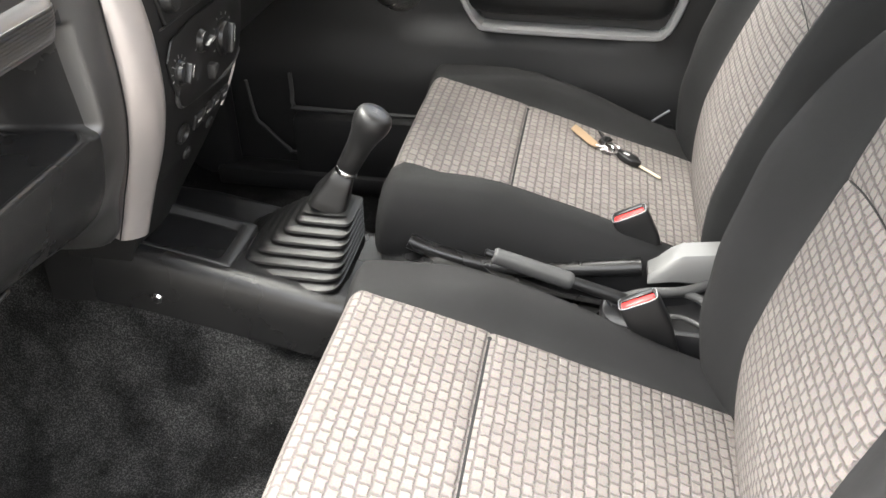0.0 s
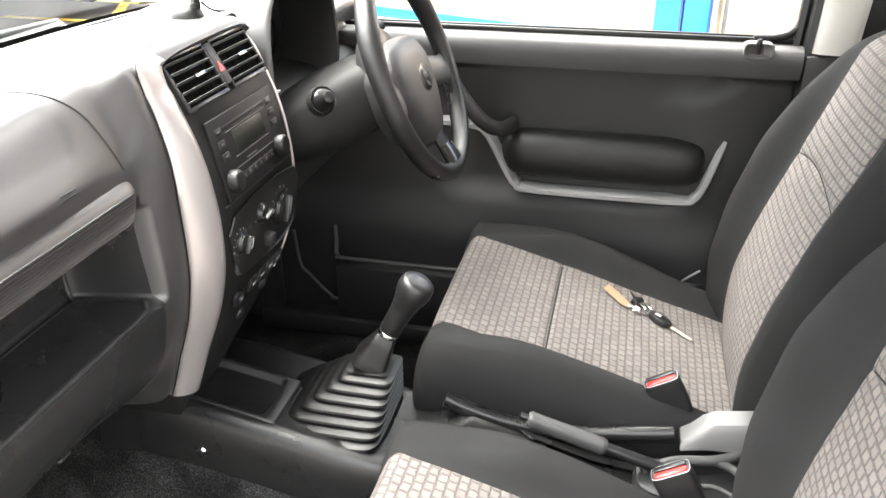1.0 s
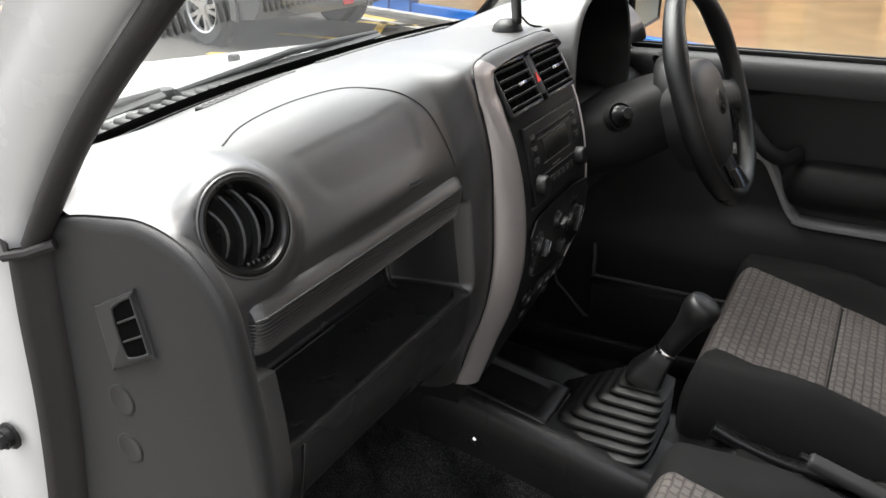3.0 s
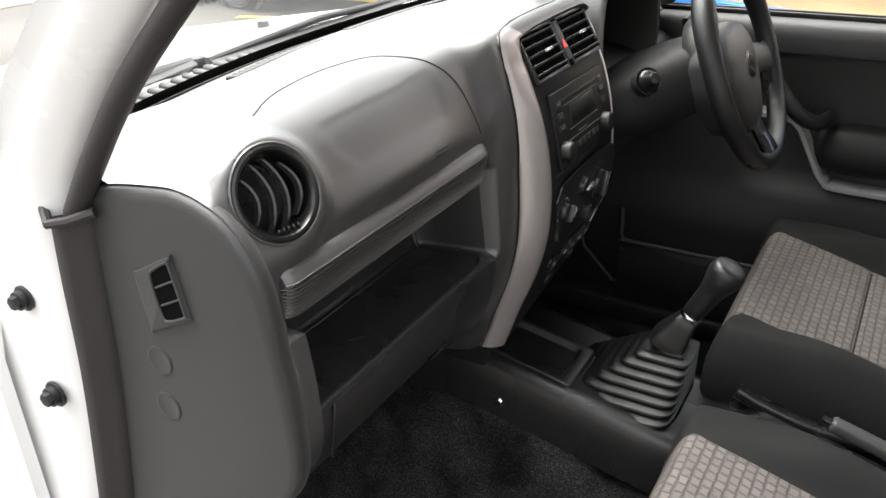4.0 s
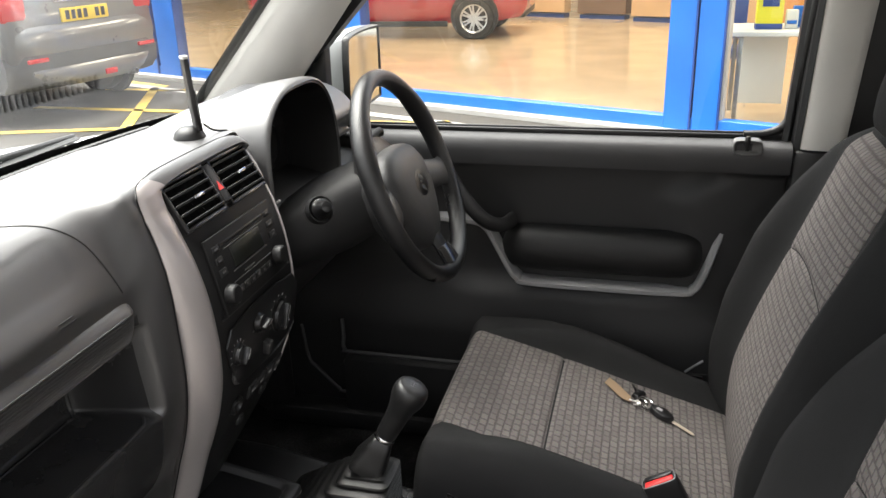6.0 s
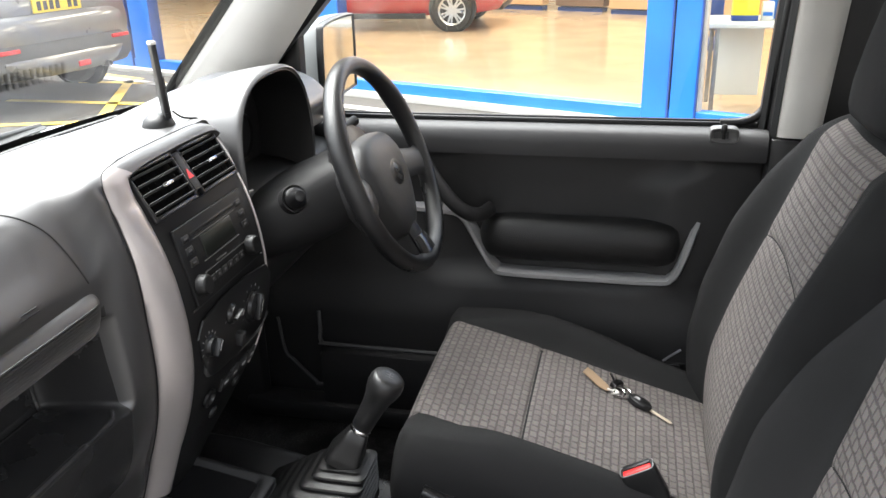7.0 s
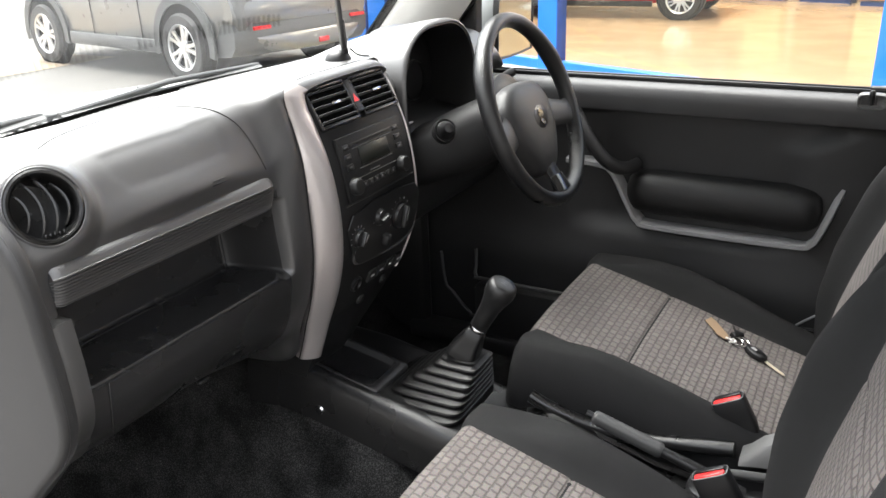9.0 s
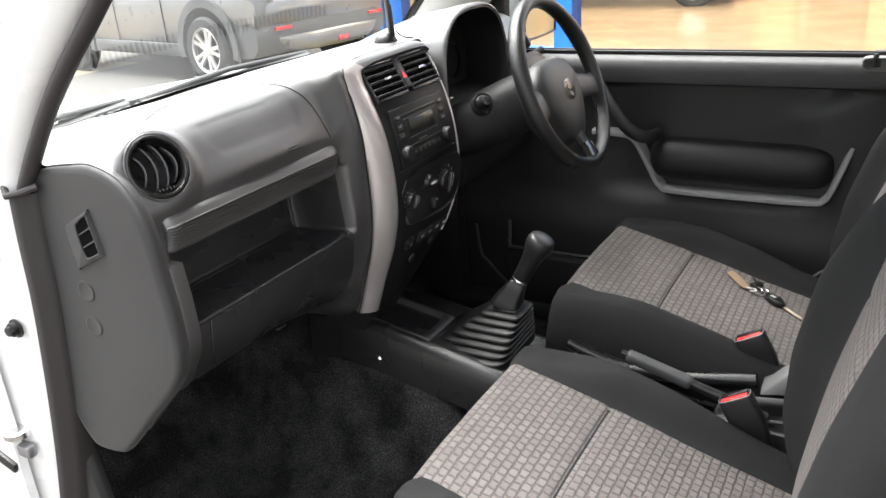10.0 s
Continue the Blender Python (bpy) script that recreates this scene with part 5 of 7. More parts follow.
tube(bm, smooth_line([(-0.508, 0.070, 1.238), (-0.503, 0.084, 1.226), (-0.498, 0.100, 1.2205), (-0.492, 0.110, 1.218), (-0.484, 0.100, 1.212)], 5), 0.0018, 6)
part("lead", bm, RUBBER, rec, "thin black lead")

# ---- console, gear lever, handbrake ----
console = thing("centre_console", (-0.3, 0, 0.6), "black plastic centre console with a coin tray", "console")
bm = mesh()
rings = []
CON = [(-0.66, 0.680, 0.135), (-0.58, 0.690, 0.139), (-0.50, 0.684, 0.141), (-0.42, 0.669, 0.142), (-0.34, 0.652, 0.142), (-0.25, 0.632, 0.141), (-0.18, 0.616, 0.138), (-0.10, 0.598, 0.118), (0.0, 0.572, 0.070), (0.10, 0.552, 0.060), (0.20, 0.542, 0.058), (0.45, 0.53, 0.058)]
for x, z, w in CON:
    half = [(w + 0.008, z - 0.10), (w + 0.004, z - 0.05), (w + 0.001, z - 0.024), (w - 0.002, z - 0.014), (w - 0.006, z - 0.007), (w - 0.012, z - 0.002), (w - 0.019, z), (w - 0.028, z - 0.001)]
    dip = 0.055 * ease(-0.10, -0.20, x)
    ring = [(x, -a, b) for a, b in half] + [(x, -0.05, z - 0.010), (x, -0.012, z - 0.008), (x, 0.004, z - 0.010 - dip), (x, 0.05, z - 0.010 - dip)] + [(x, a, b - dip) for a, b in reversed(half)]
    rings.append(ring)
loft(bm, rings)
part("console_body", bm, CONSOLE, console, "satin black moulded body", sharp=60)
# coin tray ahead of the lever: a hollow with a broad flat rim on the lever's side
def tray_loop(x0, x1, y0, y1, r, dz):
    pts = []
    for cx, cy, a0 in ((x1 - r, y1 - r, 0), (x0 + r, y1 - r, 90), (x0 + r, y0 + r, 180), (x1 - r, y0 + r, 270)):
        for a in (0, 30, 60, 90):
            t = radians(a0 + a)
            x, y = cx + r * math.cos(t), cy + r * math.sin(t)
            pts.append((x, y, 0.664 - 0.185 * (x + 0.40) + dz))
    return pts


bm = mesh()
loft(bm, [tray_loop(*q) for q in ((-0.560, -0.372, -0.120, -0.006, 0.006, -0.060), (-0.560, -0.372, -0.120, -0.006, 0.006, -0.001), (-0.558, -0.374, -0.118, -0.008, 0.006, 0.002), (-0.542, -0.390, -0.112, -0.014, 0.010, 0.002), (-0.540, -0.392, -0.110, -0.016, 0.010, 0.000),
                                  (-0.505, -0.412, -0.104, -0.040, 0.012, -0.036), (-0.498, -0.418, -0.100, -0.046, 0.012, -0.039), (-0.47, -0.45, -0.085, -0.065, 0.005, -0.039))])
part("coin_tray", bm, TRAY, console, "recessed coin tray with a broad grey rim", sharp=50)
bm = mesh()
m = Matrix.Translation((-0.484, -0.1445, 0.607)) @ FACE_SIDE
lathe(bm, [(0.0095, -0.002), (0.0095, 0.002), (0.007, 0.005), (0.002, 0.0055)], m, 18)
part("fixing_screw", bm, CHROME, console, "bright fixing screw")

gear = thing("gear_lever", (-0.25, 0, 0.64), "black gear lever with pleated rubber gaiter", "gear lever")
bm = mesh()
rings = []


def gaiter_ring(k, z, off):
    ring = []
    low = max(0.0, (k - 0.30) / 0.70)
    cx, cy = -0.308 * low - 0.254 * (1 - low), -0.028 * low
    hx, hy = 0.090 * k + 0.016 * (1 - k) + off, 0.090 * k + 0.014 * (1 - k) + off
    for q in range(40):
        t = 2 * math.pi * q / 40
        p = 0.28
        ring.append((cx + hx * math.copysign(abs(math.cos(t)) ** p, math.cos(t)), cy + hy * math.copysign(abs(math.sin(t)) ** p, math.sin(t)), z))
    return ring


levels = 7
rings.append(gaiter_ring(1.03, 0.615, 0.004))
for i in range(levels):
    k0 = 1 - 0.113 * i
    z0 = 0.629 + 0.0110 * i
    rings += [gaiter_ring(k0, z0, -0.003), gaiter_ring(k0, z0 + 0.001, 0.004), gaiter_ring(k0 - 0.015, z0 + 0.0045, 0.0045), gaiter_ring(k0 - 0.035, z0 + 0.0066, 0.000), gaiter_ring(k0 - 0.080, z0 + 0.0070, -0.005), gaiter_ring(k0 - 0.092, z0 + 0.0090, -0.006)]
rings += [gaiter_ring(0.24, 0.7065, 0.000), gaiter_ring(0.10, 0.708, 0.0)]
loft(bm, rings)
part("gaiter", bm, RUBBER, gear, "pleated black rubber gaiter", sharp=50)
L0, L1 = Vector((-0.262, -0.001, 0.735)), Vector((-0.188, 0.006, 0.874))
axis = (L1 - L0).normalized()
gm = Matrix.Translation(Vector((-0.226, 0.0035, 0.765))) @ axis.to_track_quat("Z", "Y").to_matrix().to_4x4()
bm = mesh()
loft(bm, [[gm @ Vector((h * math.copysign(abs(math.cos(t)) ** 0.36, math.cos(t)), h * math.copysign(abs(math.sin(t)) ** 0.36, math.sin(t)), z)) for t in [2 * math.pi * (q + 0.5) / 32 for q in range(32)]] for h, z in ((0.0290, -0.066), (0.0285, -0.056), (0.0270, -0.050), (0.0195, -0.022), (0.0160, -0.006), (0.013, -0.003))])
part("gaiter_collar", bm, RUBBER, gear, "smooth tapered rubber collar")
bm = mesh()
lathe(bm, [(0.0160, -0.004), (0.0172, -0.002), (0.0172, 0.002), (0.0160, 0.004)], gm, 24)
part("chrome_ring", bm, CHROME, gear, "bright ring under the knob")
bm = mesh()
lathe(bm, [(0.0140, 0.002), (0.0165, 0.006), (0.0172, 0.025), (0.0185, 0.048), (0.0215, 0.066), (0.0255, 0.078), (0.0275, 0.088), (0.0272, 0.096), (0.0250, 0.1035), (0.0215, 0.1065), (0.012, 0.108), (0.001, 0.1083)], gm, 32)
knob = part("knob", bm, KNOB, gear, "moulded black knob")
bm = mesh()
for a in (-0.006, 0.0, 0.006):
    plate(bm, gm @ Matrix.Translation((a, 0.001, 0.1081)), 0.001, 0.012, 0.0006, 0)
plate(bm, gm @ Matrix.Translation((0, 0.001, 0.1081)), 0.013, 0.001, 0.0006, 0)
part("shift_pattern", bm, PRINT, knob, "faint shift pattern lines")

brake = thing("handbrake", (0.10, 0.0, 0.6), "grey ribbed handbrake lever between the seats", "handbrake")
G0, G1 = Vector((-0.004, -0.004, 0.645)), Vector((0.117, -0.004, 0.610))
gdir = (G1 - G0).normalized()
gq = Matrix.Translation(G0) @ gdir.to_track_quat("Z", "Y").to_matrix().to_4x4()
bm = mesh()
rings_g = []
for k in range(30):
    z = 0.126 * k / 29
    r = (0.0118 + 0.0010 * z / 0.126) * (1 + (0.035 if k % 2 else -0.02)) * (0.8 if k in (0, 29) else 1)
    rings_g.append([gq @ Vector((r * math.copysign(abs(math.cos(t)) ** 0.7, math.cos(t)), r * 0.95 * math.copysign(abs(math.sin(t)) ** 0.7, math.sin(t)), z)) for t in [2 * math.pi * q / 18 for q in range(18)]])
loft(bm, rings_g)
part("grip", bm, GRIP, brake, "ribbed grey grip", sharp=60)
bm = mesh()
lathe(bm, [(0.0045, -0.013), (0.0060, -0.0115), (0.0060, 0.002)], gq, 14)
part("release_button", bm, SATIN, brake, "dark release button")
bm = mesh()
tube(bm, [G1 - gdir * 0.01, G1 + gdir * 0.06, (0.25, -0.004, 0.566)], [0.0085, 0.010, 0.013], 12)
part("lever_stem", bm, BLACK, brake)

# grey plastic tray behind the handbrake
tray = thing("rear_tray", (0.30, 0.02, 0.56), "dark grey moulded plastic tray with ribs between the seats", "tray")
bm = mesh()
outline = [(p.x, p.y) for p in smooth_line([(0.165, -0.030, 0), (0.172, 0.022, 0), (0.24, 0.040, 0), (0.295, 0.058, 0), (0.335, 0.098, 0), (0.44, 0.10, 0), (0.45, -0.06, 0), (0.30, -0.062, 0), (0.20, -0.055, 0)], 5, closed=True)]
cx, cy = 0.32, 0.01
loft(bm, [[(cx + (x - cx) * k, cy + (y - cy) * k, z) for x, y in outline] for k, z in ((1.0, 0.53), (1.0, 0.568), (0.975, 0.575), (0.90, 0.5765), (0.82, 0.574), (0.79, 0.562), (0.76, 0.553), (0.2, 0.552))])
part("body", bm, TRAY, tray, sharp=50)
for path, r in (([(0.175, -0.006, 0.576), (0.22, 0.018, 0.584), (0.285, 0.030, 0.588), (0.325, 0.050, 0.596), (0.345, 0.085, 0.606)], 0.008), ([(0.285, 0.030, 0.586), (0.315, 0.020, 0.580), (0.330, -0.010, 0.572), (0.315, -0.030, 0.566)], 0.007), ([(0.225, -0.020, 0.566), (0.28, -0.006, 0.566), (0.318, -0.022, 0.562)], 0.004)):
    bm = mesh()
    tube(bm, smooth_line(path, 5), r, 10)
    part("moulded_rib", bm, GRIP, tray, "satin grey moulded rib")

# trim along the inner side of the driver's seat
side = thing("seat_side_trim", (0.05, 0.07, 0.58), "satin black trim tube and bracket beside the driver's seat", "seat trim")
bm = mesh()
tube(bm, smooth_line([(-0.150, 0.068, 0.606), (-0.105, 0.067, 0.590), (-0.024, 0.066, 0.574), (0.073, 0.066, 0.576), (0.150, 0.066, 0.588), (0.222, 0.066, 0.601)], 5), 0.013, 12)
part("tube", bm, CONSOLE, side)
bm = mesh()
rings = []
for x, z0, z1 in ((0.232, 0.585, 0.596), (0.246, 0.588, 0.606), (0.264, 0.592, 0.626), (0.280, 0.594, 0.636), (0.34, 0.596, 0.646), (0.36, 0.596, 0.646)):
    rings.append([(x, 0.045, z0), (x, 0.047, z1 - 0.01), (x, 0.054, z1), (x, 0.088, z1 + 0.002), (x, 0.095, z1 - 0.008), (x, 0.095, z0)])
loft(bm, rings)
part("bracket", bm, PALE, side, "pale grey bracket cover", sharp=45)


# ---- front seats ----
SEAT_Y = 0.335
X_BACK = [(0.50, 0.345), (0.56, 0.334), (0.62, 0.330), (0.70, 0.335), (0.80, 0.362), (0.92, 0.404), (1.05, 0.450), (1.155, 0.490), (1.20, 0.506)]
BOLSTER = [(0.5, 0.0144), (0.58, 0.0302), (0.67, 0.0396), (0.8, 0.0518), (0.94, 0.0576), (1.03, 0.0446), (1.1, 0.0245), (1.155, 0.0072), (1.2, 0.0)]


def seat_top(x, v):
    """Height of the seat cushion; v: metres from its middle line."""
    z = 0.651 - 0.278 * x
    z -= 0.11 * max(0.0, (-0.168 - x) / 0.050) ** 2.4
    b = 0.014 + 0.030 * ease(-0.17, -0.02, x) - 0.012 * ease(0.1, 0.3, x)
    a = abs(v)
    z += b * ease(0.165, 0.215, a) + 0.006 * (1 - (v / 0.18) ** 2 if a < 0.18 else 0)
    z -= 0.085 * max(0.0, (a - 0.222) / 0.038) ** 2.4
    z += 0.0016 * noise.noise((x * 14, v * 14, 1.5))
    return z


def back_x(z, v, puff=(1.0, 1.0)):
    """How far back the front of the backrest lies."""
    x = sum(curve_at(X_BACK, z + d) for d in (-0.02, 0, 0.02)) / 3
    a = abs(v)
    b = sum(curve_at(BOLSTER, z + d) for d in (-0.02, 0, 0.02)) / 3
    x -= b * (puff[0] if v > 0 else puff[1]) * ease(0.150, 0.215, a)
    w = back_half(z)
    x += 0.10 * max(0.0, (a - (w - 0.038)) / 0.038) ** 2.4
    x -= 0.006 * (1 - (v / 0.15) ** 2 if a < 0.15 else 0)
    return x + 0.0016 * noise.noise((z * 12, v * 12, 7.5))


def back_half(z):
    return curve_at([(0.50, 0.235), (0.60, 0.250), (0.80, 0.258), (0.95, 0.255), (1.05, 0.240), (1.12, 0.222), (1.165, 0.200)], z)


def seat(y0, label, lean=0.0, puff=(1.0, 1.0)):
    """A front seat; lean: degrees by which its backrest stands more upright; puff: fullness of the two side bolsters."""
    hinge = Matrix.Translation((0.335, y0, 0.62)) @ pose(0, 0, 0, 0, -lean, 0) @ Matrix.Translation((-0.335, -y0, -0.62))
    s = thing("front_seat", (0.1, y0, 0.5), label, "car seat", "front seats")
    vs = [-0.26 + 0.52 * k / 52 for k in range(53)]
    bm = mesh()
    rings = []
    for x in [-0.218, -0.217, -0.215, -0.210, -0.202, -0.19, -0.175, -0.16] + list(np.linspace(-0.14, 0.36, 24)):
        front = max(0.0, (-0.197 - x) / 0.021)
        zb = 0.470 + 0.02 * front - 0.02 * ease(-0.1, 0.3, x)
        k = 1 - 0.07 * front ** 2 - 0.020 * ease(-0.10, -0.2, x)
        far = ease(0.28, 0.0, x)
        ring = [(x, y0 + v * k + 0.016 * far * ease(0.19, 0.25, v), min(seat_top(x, v) + 0.009 * far * ease(0.18, 0.22, v), 0.70)) for v in vs] + [(x + 0.006 * front, y0 + 0.256 * k + 0.016 * far, 0.53), (x, y0 + 0.235, zb), (x, y0 - 0.235, zb), (x + 0.006 * front, y0 - 0.256 * k, 0.53)]
        rings.append(ring)
    loft(bm, rings)
    part("cushion", bm, CLOTH, s, "charcoal cloth cushion", sharp=60)
    for name, x0, x1 in (("cushion_front_panel", -0.2145, 0.0018), ("cushion_rear_panel", 0.0022, 0.352)):
        bm = mesh()

        def f(u, v, x0=x0, x1=x1):
            x = x0 + (x1 - x0) * u
            half = 0.178 - 0.006 * ease(-0.1, 0.3, x)
            w = -half + 2 * half * v
            fold = min((x - x0) if x0 > 0 else 1, (x1 - x) if x1 < 0.1 else 1)
            lift = 0.0055 * (1 - math.exp(-(1 - abs(2 * v - 1)) * half / 0.003)) - 0.0020 - 0.0042 * math.exp(-fold / 0.007) * ease(1.0, 0.93, abs(2 * v - 1))
            return (x, y0 + w, min(seat_top(x, w), 0.702) + lift)
        grid(bm, f, 60, 60)
        thicken(bm, 0.004)
        part(name, bm, WEAVE, s, "grey-brown woven centre panel", sharp=70)
    # backrest
    bm = mesh()
    rings = []
    for z in [0.50, 0.52, 0.55] + list(np.linspace(0.58, 1.12, 28)) + [1.135, 1.148, 1.157, 1.163, 1.166]:
        w = back_half(z)
        cap = max(0.0, (z - 1.12) / 0.046) ** 2.5
        ring = []
        for k in range(45):
            v = (-1 + 2 * k / 44) * w
            ring.append((back_x(z, v, puff) + 0.035 * cap, y0 + v, z))
        rear = sum(curve_at(X_BACK, z + d) for d in (-0.02, 0, 0.02)) / 3 + 0.105 - 0.03 * cap
        ring += [(rear, y0 + w * 0.9, z), (rear + 0.01, y0, z), (rear, y0 - w * 0.9, z)]
        rings.append(ring)
    loft(bm, rings)
    move(bm, hinge)
    part("backrest", bm, CLOTH, s, "charcoal cloth backrest", sharp=60)
    for name, z0, z1 in (("backrest_lower_panel", 0.53, 0.9395), ("backrest_upper_panel", 0.9405, 1.160)):
        bm = mesh()

        def g(u, v, z0=z0, z1=z1):
            half = curve_at([(0.53, 0.150), (0.70, 0.158), (0.94, 0.150), (1.10, 0.155), (1.16, 0.150)], z0 + (z1 - z0) * u)
            w = -half + 2 * half * v
            bow = 0.022 * (1 - (w / half) ** 2)
            z = z0 + (z1 - z0) * u
            z += bow * (u if z1 < 1 else 1 - u)
            fold = min((1 - u) * (z1 - z0) if z1 < 1 else 1, u * (z1 - z0) if z0 > 0.9 else 1)
            lift = 0.0055 * (1 - math.exp(-(1 - abs(2 * v - 1)) * half / 0.003)) - 0.0020 - 0.0038 * math.exp(-fold / 0.007) * ease(1.0, 0.93, abs(2 * v - 1))
            zc = min(z, 1.163)
            return (back_x(zc, w, puff) + 0.035 * max(0.0, (zc - 1.12) / 0.046) ** 2.5 - lift, y0 + w, zc)
        grid(bm, g, 60, 50)
        thicken(bm, 0.004)
        move(bm, hinge)
        part(name, bm, WEAVE_UP, s, "grey-brown woven back panel", sharp=70)
    # headrest on two posts
    bm = mesh()
    hm = Matrix.Translation((0.552, y0, 1.285)) @ pose(0, 0, 0, 0, 12, 0)
    rings = []
    for t, k in ((-0.112, 0.62), (-0.108, 0.78), (-0.095, 0.90), (-0.06, 1.0), (0.0, 1.02), (0.06, 0.98), (0.09, 0.88), (0.105, 0.72), (0.11, 0.55)):
        rings.append([hm @ Vector((0.048 * k * math.copysign(abs(math.cos(a)) ** 0.7, math.cos(a)), 0.125 * k ** 0.5 * math.copysign(abs(math.sin(a)) ** 0.6, math.sin(a)), t)) for a in [2 * math.pi * q / 32 for q in range(32)]])
    loft(bm, rings)
    move(bm, hinge)
    part("headrest", bm, CLOTH, s, "charcoal padded headrest", sharp=60)
    for d in (-0.06, 0.06):
        bm = mesh()
        tube(bm, [(0.525, y0 + d, 1.12), (0.545, y0 + d, 1.22)], 0.006, 10)
        move(bm, hinge)
        part("headrest_post", bm, CHROME, s)
    bm = mesh()
    rbox(bm, (0.07, y0, 0.458), (0.44, 0.40, 0.03), 0.01)
    part("seat_pan", bm, BLACK, s)
    for d in (-0.21, 0.21):
        bm = mesh()
        rbox(bm, (0.09, y0 + d, 0.43), (0.50, 0.035, 0.035), 0.006)
        part("slide", bm, BLACK, s, "black slide runner")
        for x in (-0.12, 0.30):
            bm = mesh()
            rbox(bm, (x, y0 + d, 0.372), (0.06, 0.04, 0.10), 0.006)
            part("foot", bm, BLACK, s)
    bm = mesh()
    tube(bm, smooth_line([(-0.19, y0 - 0.20, 0.52), (-0.215, y0 - 0.20, 0.50), (-0.225, y0 - 0.18, 0.48), (-0.215, y0 - 0.12, 0.46), (-0.12, y0 - 0.05, 0.45)], 4), 0.004, 8)
    part("adjuster_bar", bm, STEEL, s, "thin steel adjuster bar")
    return s


seat(SEAT_Y, "charcoal and grey-brown woven cloth driver's seat", puff=(1.0, 0.55))
passenger = seat(-0.335, "charcoal and grey-brown woven cloth passenger seat", lean=5.5, puff=(1.25, 0.4))
passenger.location = Vector(passenger.location) + Vector((0.010, 0.004, -0.030))


def buckle(top, lean, label):
    b = thing("belt_buckle", (top[0] + 0.03, top[1], 0.55), label, "belt buckle", "belt buckles")
    m = Matrix.Translation(top) @ pose(0, 0, 0, 0, lean, 4)
    bm = mesh()
    loft(bm, [[m @ Vector((hx * math.copysign(abs(math.cos(a)) ** 0.4, math.cos(a)), hy * math.copysign(abs(math.sin(a)) ** 0.4, math.sin(a)), z)) for a in [2 * math.pi * q / 24 for q in range(24)]]
              for hx, hy, z in ((0.020, 0.010, -0.11), (0.023, 0.0115, -0.09), (0.029, 0.0145, -0.055), (0.029, 0.0145, -0.004), (0.0275, 0.013, 0.0))])
    part("housing", bm, BLACK, b)
    bm = mesh()
    vs = rbox(bm, (0, -0.0050, -0.0020), (0.048, 0.0120, 0.010), 0.003)
    bmesh.ops.transform(bm, matrix=m, verts=vs)
    part("release_button", bm, RED, b, "red release button")
    bm = mesh()
    vs = rbox(bm, (0, 0.0060, 0.0012), (0.046, 0.0095, 0.006), 0.001)
    bmesh.ops.transform(bm, matrix=m, verts=vs)
    part("slot", bm, SATIN, b, "black tongue slot")
    bm = mesh()
    tube(bm, [m @ Vector((0.0278 * math.copysign(abs(math.cos(a)) ** 0.4, math.cos(a)), 0.0134 * math.copysign(abs(math.sin(a)) ** 0.4, math.sin(a)), 0.001)) for a in [2 * math.pi * q / 32 for q in range(33)]], 0.0008, 6, caps=False)
    part("bezel", bm, STEEL, b, "thin grey bezel")
    bm = mesh()
    p = m @ Vector((0, 0, -0.10))
    loft(bm, [[(x - 0.018, y - 0.003, z), (x + 0.018, y - 0.003, z), (x + 0.018, y + 0.003, z), (x - 0.018, y + 0.003, z)] for x, y, z in ((p.x, p.y, p.z), (p.x + 0.03, p.y, p.z - 0.05), (p.x + 0.05, p.y, p.z - 0.07))])
    part("stalk", bm, BLACK, b)


buckle((0.195, 0.118, 0.664), -28, "black belt buckle with red button by the driver's seat")
buckle((0.207, -0.083, 0.650), -28, "black belt buckle with red button by the passenger seat")

# lower belt anchor between the driver's seat and the door
anchor = thing("belt_anchor", (0.30, 0.650, 0.38), "steel belt anchor with a black strap beside the driver's seat", "belt anchor")
bm = mesh()
rbox(bm, (0.285, 0.652, 0.475), (0.040, 0.004, 0.185), 0.0015, 1)
part("strap", bm, BLACK, anchor)
bm = mesh()
tube(bm, [(0.256, 0.648, 0.571), (0.270, 0.648, 0.584), (0.292, 0.648, 0.602)], 0.0028, 8)
part("rod", bm, STEEL, anchor, "thin steel rod")
bm = mesh()
rbox(bm, (0.283, 0.649, 0.560), (0.024, 0.008, 0.010), 0.003)
part("clip", bm, CHROME, anchor, "bright steel clip")

# ---- keys on the driver's seat ----
KEY_Z = lambda x: 0.651 - 0.278 * x + 0.010
keys = thing("car_keys", (0.19, 0.43, 0.60), "car key with black remote, ring and card tag on the seat", "car keys")


def lay(bm, outline, depth, x, y, turn, lift=0.0, bevel=0.0):
    prism(bm, outline, depth, Matrix.Translation((x, y, KEY_Z(x) + lift)) @ pose(0, 0, 0, 0, 15.5, 0) @ pose(0, 0, 0, 0, 0, turn), bevel)


bm = mesh()
lay(bm, [(-0.042, 0.010), (-0.030, -0.013), (0.022, -0.013), (0.036, -0.004), (0.036, 0.003), (0.022, 0.012), (-0.026, 0.013)], 0.0012, 0.119, 0.440, -46, 0.002)
part("tag", bm, CARD, keys, "buff card tag")
bm = mesh()
for cx, cy, r in ((0.171, 0.425, 0.0165), (0.163, 0.421, 0.0125)):
    tube(bm, [(cx + r * math.cos(t), cy + r * math.sin(t), KEY_Z(cx + r * math.cos(t)) + 0.004 + 0.002 * math.sin(t)) for t in np.linspace(0, 2 * math.pi, 25)], 0.0017, 6, caps=False)
part("ring", bm, CHROME, keys, "steel split ring")
bm = mesh()
